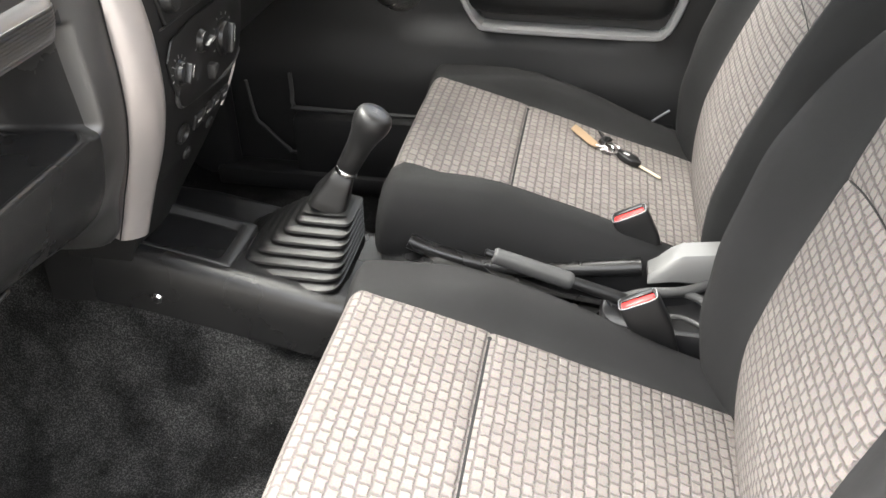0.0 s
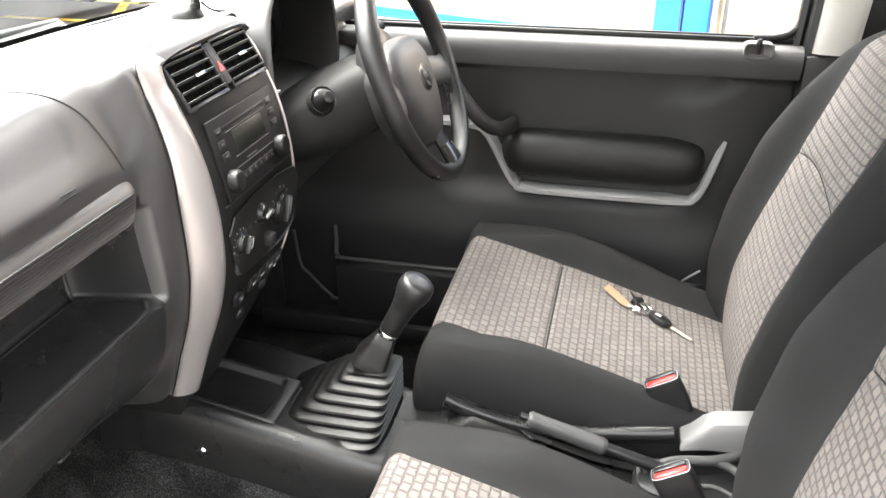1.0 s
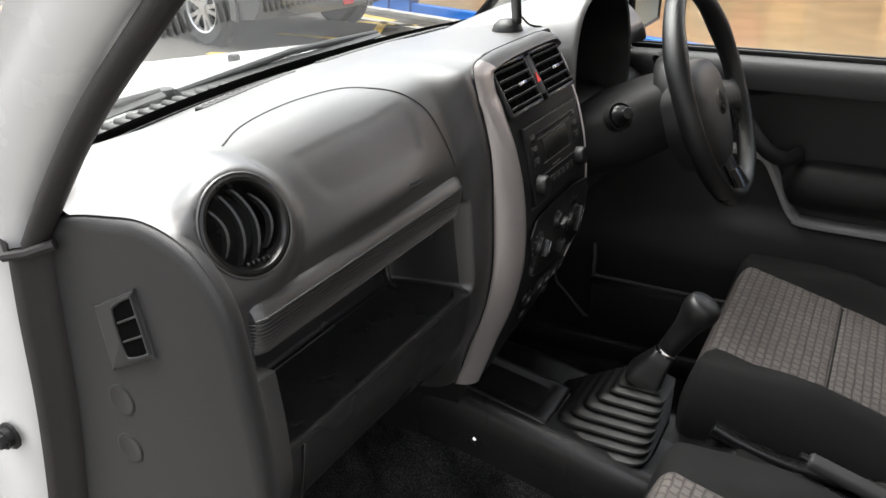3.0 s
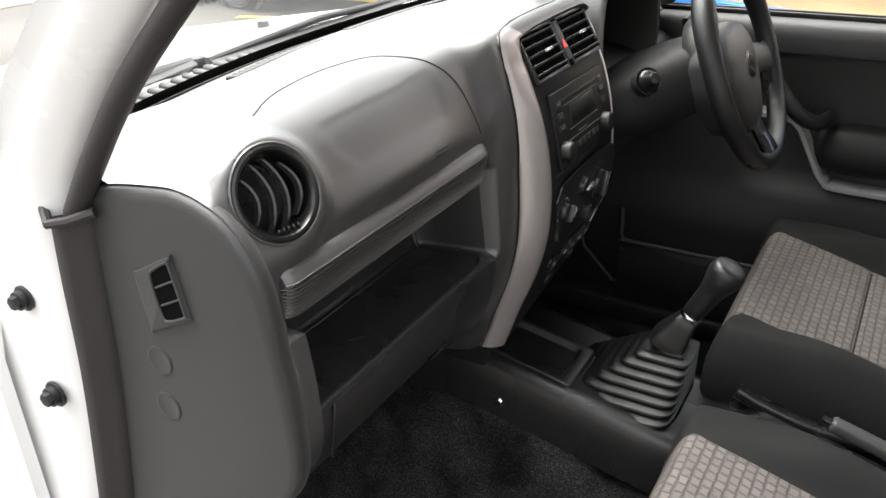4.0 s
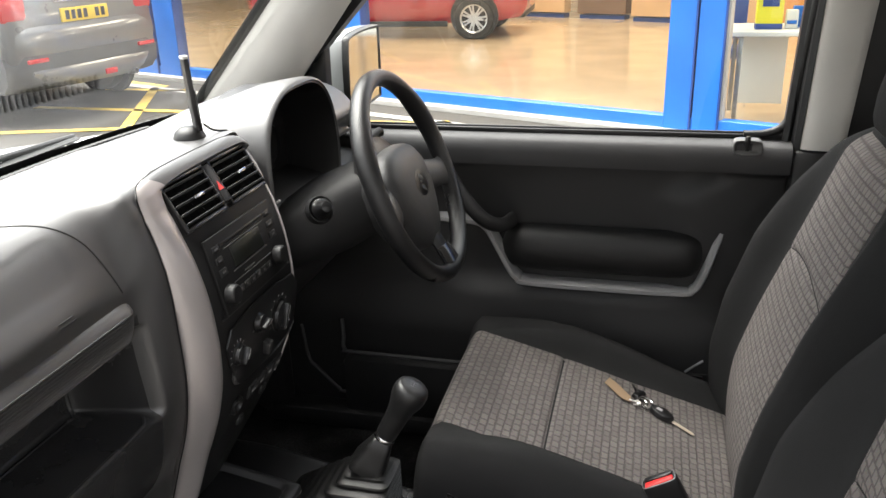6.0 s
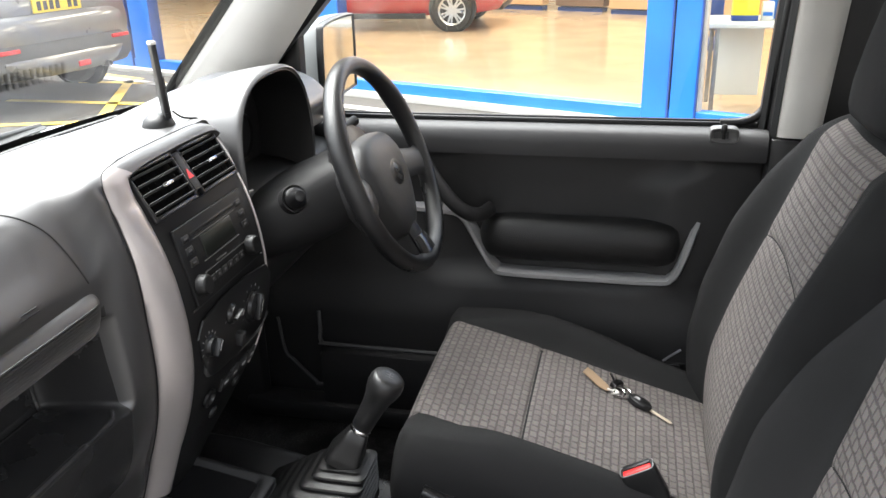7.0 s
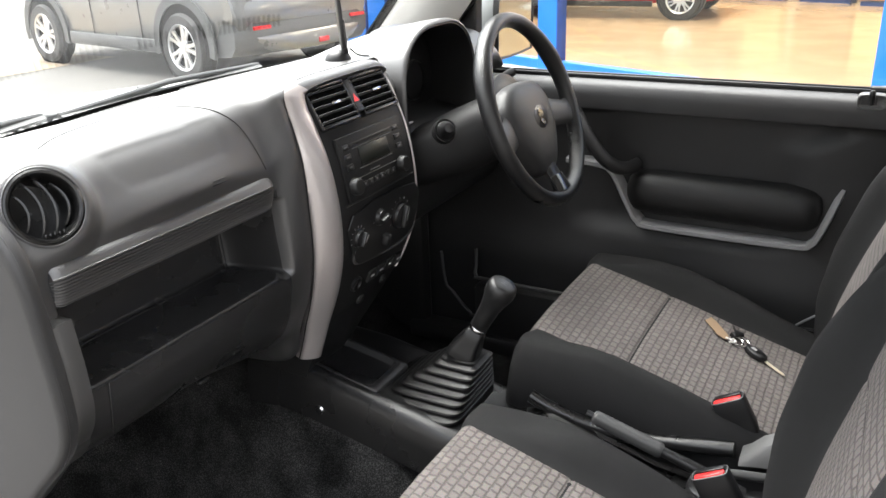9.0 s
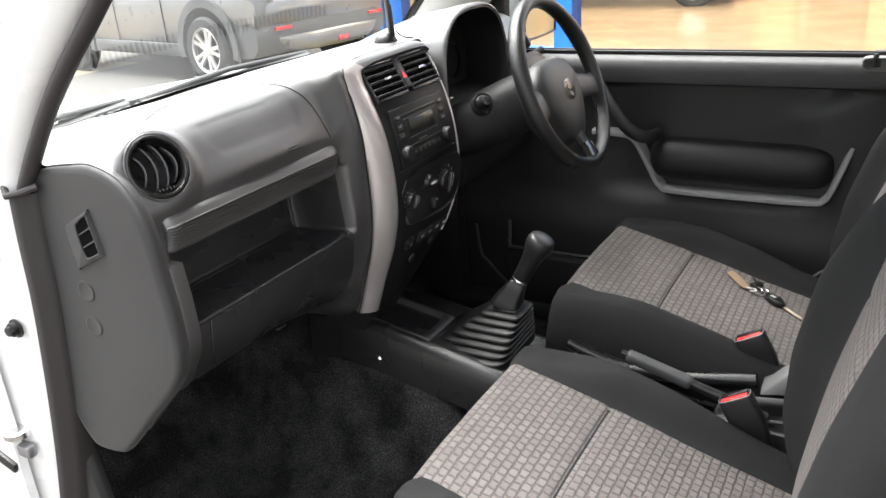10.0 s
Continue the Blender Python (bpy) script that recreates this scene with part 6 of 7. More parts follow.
tube(bm, smooth_line([(x, y, KEY_Z(x) + h) for x, y, h in ((0.141, 0.418, 0.004), (0.150, 0.411, 0.008), (0.156, 0.420, 0.006), (0.162, 0.409, 0.008), (0.149, 0.404, 0.004))], 4), 0.0018, 6)
part("string", bm, LINER, keys, "pale looped string")
bm = mesh()
lay(bm, [(0.0235 * math.cos(t) * (1.0 + 0.1 * math.cos(2 * t)), 0.0155 * math.sin(t)) for t in np.linspace(0, 2 * math.pi, 28)[:-1]], 0.011, 0.202, 0.403, -28, 0.001, 0.004)
fob = part("remote", bm, SATIN, keys, "glossy black remote head")
bm = mesh()
lay(bm, [(-0.006, -0.005), (0.006, -0.003), (0.005, 0.005), (-0.006, 0.004)], 0.0008, 0.199, 0.405, -28, 0.0125)
part("remote_mark", bm, MARK, fob)
bm = mesh()
lay(bm, [(0, -0.0035), (0.043, -0.0035), (0.047, 0), (0.043, 0.0035), (0, 0.0035)], 0.0022, 0.224, 0.391, -28, 0.003, 0.0006)
part("blade", bm, KEY, keys, "pale nickel key blade")
bm = mesh()
lay(bm, [(-0.016, -0.008), (0.012, -0.010), (0.018, 0), (0.010, 0.009), (-0.014, 0.006)], 0.009, 0.156, 0.446, 60, 0.001, 0.003)
part("second_fob", bm, SATIN, keys, "small black fob")
bm = mesh()
lay(bm, [(0, -0.002), (0.022, -0.002), (0.022, 0.002), (0, 0.002)], 0.002, 0.152, 0.458, 110, 0.003)
part("second_blade", bm, SATIN, keys)

# ---- door mirror outside ----
mir = thing("door_mirror", (-0.54, 0.86, 1.10), "white door mirror greyed for shade, with a black bezel", "door mirror")
bm = mesh()
prof = [(p.x * 1.38 - 0.028, p.y) for p in smooth_line([(-0.075, -0.09, 0), (0.06, -0.09, 0), (0.078, -0.07, 0), (0.082, 0.07, 0), (0.065, 0.092, 0), (-0.055, 0.088, 0), (-0.078, 0.06, 0), (-0.082, -0.06, 0)], 4, closed=True)]
MA = radians(1)
MM = Matrix(((math.sin(MA), 0, math.cos(MA), -0.534), (math.cos(MA), 0, -math.sin(MA), 0.890), (0, 1, 0, 1.198), (0, 0, 0, 1)))
rings = [[MM @ Vector((x * k, y * k, z)) for x, y in prof] for k, z in ((0.62, -0.068), (0.86, -0.060), (0.96, -0.040), (1.0, -0.005))]
loft(bm, rings)
part("shell", bm, SHADED_SHELL, mir, "white shell, its shade put into a grey colour", sharp=60)
bm = mesh()
rings = [[MM @ Vector((x * k, y * k, z)) for x, y in prof] for k, z in ((0.985, -0.005), (0.985, 0.005), (0.965, 0.010), (0.92, 0.008), (0.90, 0.002))]
loft(bm, rings)
part("bezel", bm, BLACK, mir, "black bezel", sharp=60)
bm = mesh()
prism(bm, [(x * 0.905, y * 0.905) for x, y in prof], 0.002, MM @ Matrix.Translation((0, 0, 0.0045)))
part("mirror_glass", bm, MIRROR, mir, "mirror glass")
bm = mesh()
tube(bm, [(-0.57, 0.72, 1.10), (-0.565, 0.79, 1.115), (-0.56, 0.85, 1.13)], [0.03, 0.024, 0.022], 12)
part("arm", bm, BLACK, mir)


# ---- outside: ground, showroom, parked cars ----
def asphalt(name, c0, c1):
    m = material(name, c0, 0.8, grain=0.8, grain_size=120, vary=0.25, vary_size=0.7, bump=0.6)
    n, l = m.node_tree.nodes, m.node_tree.links
    tc = [x for x in n if x.bl_idname == "ShaderNodeTexCoord"][0]
    st = n.new("ShaderNodeTexNoise")
    st.inputs["Scale"].default_value, st.inputs["Detail"].default_value = 0.45, 5
    l.new(tc.outputs["Object"], st.inputs["Vector"])
    cr = n.new("ShaderNodeValToRGB")
    cr.color_ramp.elements[0].position, cr.color_ramp.elements[1].position = 0.38, 0.62
    cr.color_ramp.elements[0].color, cr.color_ramp.elements[1].color = (*c0, 1), (*c1, 1)
    l.new(st.outputs[0], cr.inputs[0])
    sp = n.new("ShaderNodeTexNoise")
    sp.inputs["Scale"].default_value, sp.inputs["Detail"].default_value = 160, 2
    l.new(tc.outputs["Object"], sp.inputs["Vector"])
    mx = n.new("ShaderNodeMix")
    mx.data_type, mx.blend_type = "RGBA", "OVERLAY"
    mx.inputs[0].default_value = 0.5
    l.new(cr.outputs[0], mx.inputs["A"])
    l.new(sp.outputs[0], mx.inputs["B"])
    l.new(mx.outputs["Result"], n["Principled BSDF"].inputs["Base Color"])
    return m


ASPHALT = asphalt("asphalt", (0.034, 0.031, 0.027), (0.056, 0.051, 0.045))
PAVING = asphalt("pale_paving", (0.135, 0.100, 0.064), (0.20, 0.155, 0.100))
YELLOW = material("yellow_road_paint", (0.55, 0.38, 0.06), 0.7, grain=0.5, grain_size=60, vary=0.25, vary_size=5)
# pale, so that the unseen walls throw light into the open side
BOUNCE_WALL = material("pale_bounce_wall", (0.46, 0.455, 0.44), 0.85, grain=0.4, grain_size=40, vary=0.12, vary_size=1)
KERB = material("white_kerb_paint", (0.40, 0.385, 0.36), 0.7, grain=0.5, grain_size=60, vary=0.15, vary_size=4)
BLUE = material("blue_frame_paint", (0.010, 0.145, 0.56), 0.35, grain=0.1, grain_size=50, vary=0.1, vary_size=3)
DEEP_BLUE = material("deep_blue_shade", (0.012, 0.05, 0.22), 0.45, vary=0.1)
SHOW_FLOOR = material("showroom_floor", (0.54, 0.41, 0.28), 0.14, grain=0.1, grain_size=30, vary=0.08, vary_size=2, spec=0.5)
TAN = material("tan_board", (0.55, 0.36, 0.20), 0.5, vary=0.08, vary_size=2)
BROWN = material("brown_board", (0.16, 0.10, 0.065), 0.5, vary=0.12, vary_size=2)
ORANGE = material("orange_board", (0.55, 0.25, 0.07), 0.5, vary=0.1, vary_size=2)
WALL = material("showroom_wall", (0.62, 0.56, 0.47), 0.7, vary=0.05, vary_size=1)
CAR_RED = material("red_car_paint", (0.32, 0.008, 0.02), 0.22, vary=0.05, coat=0.8)
CAR_GREY = material("grey_car_paint", (0.14, 0.14, 0.138), 0.3, metal=0.35, vary=0.04, coat=0.7)
CLAD = material("grey_cladding", (0.055, 0.056, 0.057), 0.6, vary=0.08)
TYRE = material("tyre", (0.018, 0.018, 0.018), 0.75, grain=0.3, grain_size=200, vary=0.15)
ALLOY = material("alloy", (0.62, 0.62, 0.63), 0.3, metal=0.85, vary=0.05)
LAMP_RED = material("red_lamp_lens", (0.5, 0.015, 0.02), 0.15, vary=0.05)
PLATE_Y = material("yellow_plate", (0.75, 0.52, 0.03), 0.4, vary=0.04)
DARKGLASS = material("dark_glass", (0.02, 0.022, 0.024), 0.06, vary=0.05)
TABLE_TOP = material("white_laminate", (0.72, 0.70, 0.66), 0.35, vary=0.03)
PANEL = material("grey_panel", (0.60, 0.58, 0.53), 0.5, vary=0.05)
BOX_Y = material("yellow_box_card", (0.80, 0.70, 0.02), 0.5, vary=0.04)

bm = mesh()
grid(bm, lambda u, v: (-150 + 300 * u, -150 + 300 * v, 0.0), 6, 6)
solid("ground", bm, ASPHALT, "worn grey asphalt of the forecourt", "ground")
bm = mesh()
grid(bm, lambda u, v: (-60 + 50.2 * u + 1.6 * v, -20 + 26.0 * v, 0.006 + 0.0), 4, 4)
solid("pavement", bm, PAVING, "pale sandy paving beside the asphalt", "pavement")

# unseen plain walls behind the viewpoint, added to block sky and bounce light
for name, c, size in (("wall_bounce_side", (-1.0, -8.5, 2.4), (18.0, 0.3, 4.8)), ("wall_bounce_rear", (9.0, -1.0, 2.4), (0.3, 14.0, 4.8))):
    bm = mesh()
    rbox(bm, c, size, 0.02, 1)
    solid(name, bm, BOUNCE_WALL, "unseen plain pale wall that blocks sky and bounces light", "wall")

# facade line of the showroom
F0, F_ANG = Vector((0.0, 5.57, 0)), math.atan2(0.373, -1.0)
ALONG = Vector((math.cos(F_ANG), math.sin(F_ANG), 0))      # towards the far end
INTO = Vector((ALONG.y, -ALONG.x, 0))
if INTO.y < 0:
    INTO = -INTO
FM = Matrix(((ALONG.x, INTO.x, 0, F0.x), (ALONG.y, INTO.y, 0, F0.y), (0, 0, 1, 0), (0, 0, 0, 1)))
FACADE_TURN = Matrix(((ALONG.x, INTO.x, 0), (ALONG.y, INTO.y, 0), (0, 0, 1)))


def fbox(bm, a, d, z, size, bevel=0.006):
    """A box at a metres along the facade, d into the building, its middle at height z."""
    rbox(bm, FM @ Vector((a, d, z)), size, bevel, 1, FACADE_TURN)


bm = mesh()
fbox(bm, -2.5, -0.09, 0.02, (24.0, 0.14, 0.05))
solid("kerb", bm, KERB, "white painted kerb along the showroom front", "kerb")

front = thing("showroom_front", F0, "blue painted metal showroom front with large panes", "shop front", kind="structure")
bm = mesh()
fbox(bm, -2.5, 0.0, 0.075, (24.0, 0.10, 0.13))
part("bottom_rail", bm, BLUE, front)
bm = mesh()
fbox(bm, -2.5, 0.0, 3.0, (24.0, 0.14, 0.5))
part("top_rail", bm, BLUE, front)
for a, w in ((-0.39, 0.20), (-0.605, 0.19), (2.80, 0.25), (5.97, 0.36), (5.56, 0.36), (8.8, 0.16), (-3.2, 0.15), (-6.2, 0.15), (-9.5, 0.15), (-13.0, 0.15)):
    bm = mesh()
    fbox(bm, a, 0.0, 1.5, (w, 0.12, 3.0))
    post = part("post", bm, BLUE, front)
    bm = mesh()
    fbox(bm, a - w * 0.5 - 0.004, 0.0, 1.5, (0.012, 0.13, 3.0), 0)
    part("glazing_bead", bm, DEEP_BLUE, post)
bm = mesh()
fbox(bm, -0.718, 0.0, 1.5, (0.022, 0.08, 2.9), 0.002)
part("door_edge", bm, KERB, front, "pale aluminium door edge")
for a0, a1 in ((-0.28, 2.67), (2.93, 5.38), (6.16, 8.7), (-3.1, -0.74), (-6.1, -3.3), (-9.4, -6.3), (-12.9, -9.6)):
    bm = mesh()
    grid(bm, lambda u, v: FM @ Vector((a0 + (a1 - a0) * u, 0.01, 0.14 + 2.62 * v)), 1, 1)
    g = part("pane", bm, GLASS, front, "clear shop window pane")
    g.visible_shadow = False

# inside the showroom
bm = mesh()
grid(bm, lambda u, v: FM @ Vector((-15 + 30 * u, 0.05 + 11 * v, 0.02)), 2, 2)
solid("floor_showroom", bm, SHOW_FLOOR, "polished tan showroom floor", "floor")
bm = mesh()
fbox(bm, 0.0, 11.0, 1.7, (30.0, 0.1, 3.5), 0)
solid("wall_showroom_back", bm, WALL, "pale back wall of the showroom", "wall")
for a, name in ((-15.0, "wall_showroom_near"), (15.0, "wall_showroom_far")):
    bm = mesh()
    fbox(bm, a, 5.5, 1.7, (0.1, 11.0, 3.5), 0)
    solid(name, bm, WALL, "pale side wall of the showroom", "wall")
bm = mesh()
fbox(bm, 0.0, 5.5, 3.4, (30.0, 11.2, 0.1), 0)
solid("ceiling_showroom", bm, WALL, "white showroom ceiling", "ceiling")
for a in (-8.0, -2.0, 3.0, 8.0):
    for d in (2.2, 6.0):
        ld = bpy.data.lights.new("showroom_lamp", "AREA")
        ld.shape, ld.size, ld.size_y, ld.energy, ld.color = "RECTANGLE", 2.2, 0.6, 34, (1.0, 0.88, 0.72)
        lo = new("showroom_lamp", ld)
        lo.matrix_world = look(FM @ Vector((a, d, 3.3)), FM @ Vector((a, d + 0.01, 0)))

boards = [(0.9, 7.0, 0.62, 0.75, TAN, "tan display plinth"), (1.60, 7.1, 0.70, 1.3, BROWN, "brown display board"), (2.5, 7.4, 0.95, 0.9, TAN, "tan display plinth"),
          (0.35, 7.0, 0.42, 0.85, ORANGE, "orange display board"), (3.6, 7.6, 0.9, 1.2, BROWN, "brown display board"), (4.9, 7.6, 1.2, 1.0, TAN, "tan display plinth"), (-1.4, 8.0, 1.4, 1.2, TAN, "tan display plinth")]
for a, d, w, h, mat, lab in boards:
    t = thing("display_board", FM @ Vector((a, d, 0.02)), lab + " standing on the showroom floor", "display board", "display boards")
    bm = mesh()
    fbox(bm, a, d, 0.02 + h / 2 + 0.06, (w, 0.25, h - 0.06))
    part("panel", bm, mat, t)
    bm = mesh()
    fbox(bm, a, d + 0.02, 0.05, (w - 0.06, 0.22, 0.07), 0.002)
    part("base", bm, DEEP_BLUE, t)

# table with things on it behind the near pane
tb = thing("display_table", (1.15, 6.0, 0.02), "white topped table on steel legs by the window", "table")
bm = mesh()
rbox(bm, (1.20, 6.02, 0.712), (1.02, 0.62, 0.035), 0.006)
part("tabletop", bm, TABLE_TOP, tb)
for x in (0.80, 1.62):
    for y in (5.80, 6.26):
        bm = mesh()
        rbox(bm, (x, y, 0.36), (0.035, 0.035, 0.68), 0.004)
        part("leg", bm, STEEL, tb)
bm = mesh()
rbox(bm, (1.0, 6.05, 0.40), (0.36, 0.02, 0.55), 0.003)
part("modesty_panel", bm, PANEL, tb)
bx = thing("display_box", (1.0, 6.0, 0.73), "yellow product box with a dark base on the table", "box")
bm = mesh()
rbox(bm, (1.00, 5.92, 0.905), (0.19, 0.10, 0.27), 0.003)
part("carton", bm, BOX_Y, bx)
bm = mesh()
rbox(bm, (1.00, 5.92, 0.752), (0.195, 0.11, 0.042), 0.003)
part("dark_base", bm, DEEP_BLUE, bx)
bm = mesh()
rbox(bm, (1.0, 5.866, 0.93), (0.12, 0.004, 0.06), 0.001)
part("label", bm, DEEP_BLUE, bx)
for x, y, w, h, mat, lab in ((1.17, 5.95, 0.09, 0.14, TABLE_TOP, "small stack of white leaflets"), (1.30, 5.98, 0.07, 0.20, TABLE_TOP, "white bottle on the table"), (1.24, 6.05, 0.10, 0.16, BLUE, "blue carton on the table"), (1.45, 5.97, 0.11, 0.19, TABLE_TOP, "white leaflet holder on the table")):
    t = thing("table_item", (x, y, 0.73), lab, "leaflets")
    bm = mesh()
    rbox(bm, (x, y, 0.73 + h / 2), (w, 0.06, h), 0.008)
    part("body", bm, mat, t)
    bm = mesh()
    rbox(bm, (x, y - 0.032, 0.73 + h * 0.35), (w * 0.8, 0.003, h * 0.2), 0.001)
    part("print", bm, BLUE, t)
ch = thing("showroom_chair", (0.75, 6.6, 0.02), "dark blue chair with slim steel legs", "chair")
bm = mesh()
rbox(bm, (0.72, 6.55, 0.47), (0.44, 0.44, 0.07), 0.02)
part("seat", bm, DEEP_BLUE, ch)
bm = mesh()
rbox(bm, (0.72, 6.78, 0.72), (0.42, 0.05, 0.34), 0.02)
part("backrest", bm, DEEP_BLUE, ch)
for x in (0.54, 0.90):
    for y in (6.36, 6.76):
        bm = mesh()
        tube(bm, [(x, y, 0.45), (x + (0.03 if x > 0.7 else -0.03), y, 0.025)], 0.011, 8)
        part("leg", bm, CHROME, ch)


def road_wheel(parent, c, side, r=0.335, w=0.21, spokes=5):
    """A wheel whose outer face looks along side (a unit vector)."""
    q = Vector(side).to_track_quat("Z", "Y").to_matrix().to_4x4()
    m = Matrix.Translation(c) @ q
    bm = mesh()
    lathe(bm, [(r * 0.66, -w / 2), (r * 0.93, -w / 2), (r, -w * 0.36), (r, w * 0.36), (r * 0.94, w / 2), (r * 0.70, w / 2), (r * 0.67, w * 0.44)], m, 36, caps=False)
    wh = part("wheel", bm, TYRE, parent, "black tyre on a bright alloy wheel", sharp=50)
    bm = mesh()
    lathe(bm, [(r * 0.70, w * 0.46), (r * 0.68, w * 0.50), (r * 0.63, w * 0.46), (r * 0.60, w * 0.1), (r * 0.60, -w * 0.3)], m, 36, caps=False)
    part("rim", bm, ALLOY, wh)
    bm = mesh()
    lathe(bm, [(r * 0.64, w * 0.30), (r * 0.60, w * 0.22), (0.01, w * 0.22)], m, 24, caps=False)
    part("brake_shadow", bm, BLACK, wh)
    for k in range(spokes):
        for d in (-60 / spokes, 60 / spokes):
            bm = mesh()
            mm = m @ pose(0, 0, 0, 0, 0, 360 * k / spokes + d)
            loft(bm, [[mm @ Vector((s, ww * cx, z + dz)) for cx, dz in ((-1, -0.02), (1, -0.02), (0.8, 0), (-0.8, 0))] for s, ww, z in ((r * 0.08, 0.09 * r, w * 0.40), (r * 0.40, 0.30 * r / spokes, w * 0.42), (r * 0.65, 0.38 * r / spokes, w * 0.45))])
            part("spoke", bm, ALLOY, wh)
    bm = mesh()
    lathe(bm, [(r * 0.16, w * 0.30), (r * 0.15, w * 0.43), (r * 0.04, w * 0.44)], m, 20)
    part("hub_cap", bm, ALLOY, wh)
    return wh


def car_shell(bm, sections, n=26):
    """A body lofted from (x, half width, sill height, shoulder height, roof half width, roof height) in car axes."""
    rings = []
    for x, w, z0, zs, wr, zr in sections:
        half = [(w * 0.90, z0), (w * 0.985, z0 + 0.10), (w, z0 + 0.5 * (zs - z0)), (w * 0.985, zs - 0.05), (w * 0.95, zs), (wr + (w * 0.95 - wr) * 0.5, zs + 0.5 * (zr - zs)), (wr, zr - 0.05), (wr * 0.85, zr - 0.01), (wr * 0.4, zr)]
        rings.append([(x, -a, b) for a, b in half] + [(x, a, b) for a, b in reversed(half)])
    loft(bm, rings)


# grey SUV parked ahead, its tail towards us; car axes: x to its tail
SUV = Matrix.Translation((-7.04, 6.10, 0)) @ pose(0, 0, 0, 0, 0, -10.0) @ Matrix.Scale(1.05, 4)
suv = thing("parked_suv", SUV.translation, "silver grey SUV parked on the forecourt", "car")
bm = mesh()
car_shell(bm, [(-2.05, 0.62, 0.42, 0.72, 0.50, 0.86), (-1.95, 0.80, 0.30, 0.85, 0.62, 0.98), (-1.5, 0.87, 0.26, 0.95, 0.68, 1.06), (-0.95, 0.885, 0.26, 1.00, 0.70, 1.12), (-0.30, 0.885, 0.26, 1.02, 0.58, 1.56), (0.2, 0.885, 0.26, 1.03, 0.60, 1.60),
               (1.2, 0.885, 0.26, 1.05, 0.60, 1.57), (1.6, 0.88, 0.28, 1.05, 0.58, 1.50), (1.88, 0.86, 0.34, 1.03, 0.62, 1.12), (1.98, 0.84, 0.40, 0.98, 0.66, 1.04), (2.02, 0.80, 0.46, 0.90, 0.64, 0.96)])
move(bm, SUV)
part("body", bm, CAR_GREY, suv, "metallic grey bodywork", sharp=45)
# wheel arches, sills and bumper in grey plastic
for y, sgn in ((-0.885, -1), (0.885, 1)):
    for x in (-1.36, 1.25):
        bm = mesh()
        outer = [(x + 0.475 * math.cos(a), 0.36 + 0.465 * math.sin(a)) for a in np.linspace(-0.25, math.pi + 0.25, 20)]
        inner = [(x + 0.395 * math.cos(a), 0.345 + 0.395 * math.sin(a)) for a in np.linspace(math.pi + 0.2, -0.2, 20)]
        prism(bm, outer + inner, 0.03, SUV @ Matrix(((1, 0, 0, 0), (0, 0, sgn, y - sgn * 0.008), (0, 1, 0, 0), (0, 0, 0, 1))))
        part("arch_trim", bm, CLAD, suv, "dark grey wheel arch trim")
        bm = mesh()
        # black disc on the body side for the shade of the wheel well
        lathe(bm, [(0.400, -0.06), (0.400, 0.006), (0.02, 0.006)], SUV @ Matrix(((1, 0, 0, x), (0, 0, sgn, y), (0, 1, 0, 0.345), (0, 0, 0, 1))), 28)
        part("arch_shade_disc", bm, HOLLOW, suv)
        road_wheel(suv, SUV @ Vector((x, y - sgn * 0.052, 0.335)), (SUV.to_3x3() @ Vector((0, sgn, 0))))
    bm = mesh()
    rbox(bm, (0, y * 1.002, 0.32), (1.72, 0.04, 0.13), 0.02)
    move(bm, SUV)
    part("sill_trim", bm, CLAD, suv, "dark grey sill trim")
    bm = mesh()
    prism(bm, [(-0.75, 1.06), (-0.15, 1.44), (0.9, 1.46), (1.35, 1.38), (1.45, 1.10)], 0.012, SUV @ Matrix(((1, 0, 0, 0), (0, 0.35 * 0, sgn, y * 0.90), (0, 1, 0, 0), (0, 0, 0, 1))))
    part("side_window", bm, DARKGLASS, suv, "dark side windows")
    for x in (-0.35, 0.55):
        bm = mesh()
        rbox(bm, (x, y * 1.003, 0.70), (0.006, 0.01, 0.66), 0.002)
        move(bm, SUV)
        part("door_gap", bm, BLACK, suv)
bm = mesh()
rings = []
for y in np.linspace(-0.86, 0.86, 16):
    back = 0.12 * (abs(y) / 0.86) ** 4
    rings.append([(1.80 - back, y, 0.26), (2.02 - back, y, 0.28), (2.09 - back, y, 0.36), (2.10 - back, y, 0.50), (2.06 - back, y, 0.60), (1.80 - back, y, 0.64)])
loft(bm, rings)
move(bm, SUV)
bumper = part("rear_bumper", bm, CLAD, suv, "grey plastic rear bumper", sharp=45)
bm = mesh()
rings = []
for y in np.linspace(-0.86, 0.86, 16):
    back = 0.12 * (abs(y) / 0.86) ** 4
    rings.append([(1.80 - back, y, 0.56), (2.08 - back, y, 0.57), (2.095 - back, y, 0.64), (2.085 - back, y, 0.74), (2.05 - back, y, 0.79), (1.80 - back, y, 0.84)])
loft(bm, rings)
move(bm, SUV)
part("bumper_top", bm, CAR_GREY, bumper, "painted bumper top", sharp=45)
bm = mesh()
rings = []
for y in np.linspace(-0.66, 0.66, 16):
    back, rise = 0.05 * (abs(y) / 0.66) ** 4, 0.10 * (abs(y) / 0.66) ** 5
    rings.append([(1.95 - back, y, 0.27 + rise), (2.085 - back, y, 0.285 + rise), (2.115 - back, y, 0.33 + rise), (2.115 - back, y, 0.43), (2.095 - back, y, 0.455), (1.95 - back, y, 0.46)])
loft(bm, rings)
move(bm, SUV)
valance = part("valance", bm, CAR_GREY, bumper, "lighter grey lower valance", sharp=40)
bm = mesh()
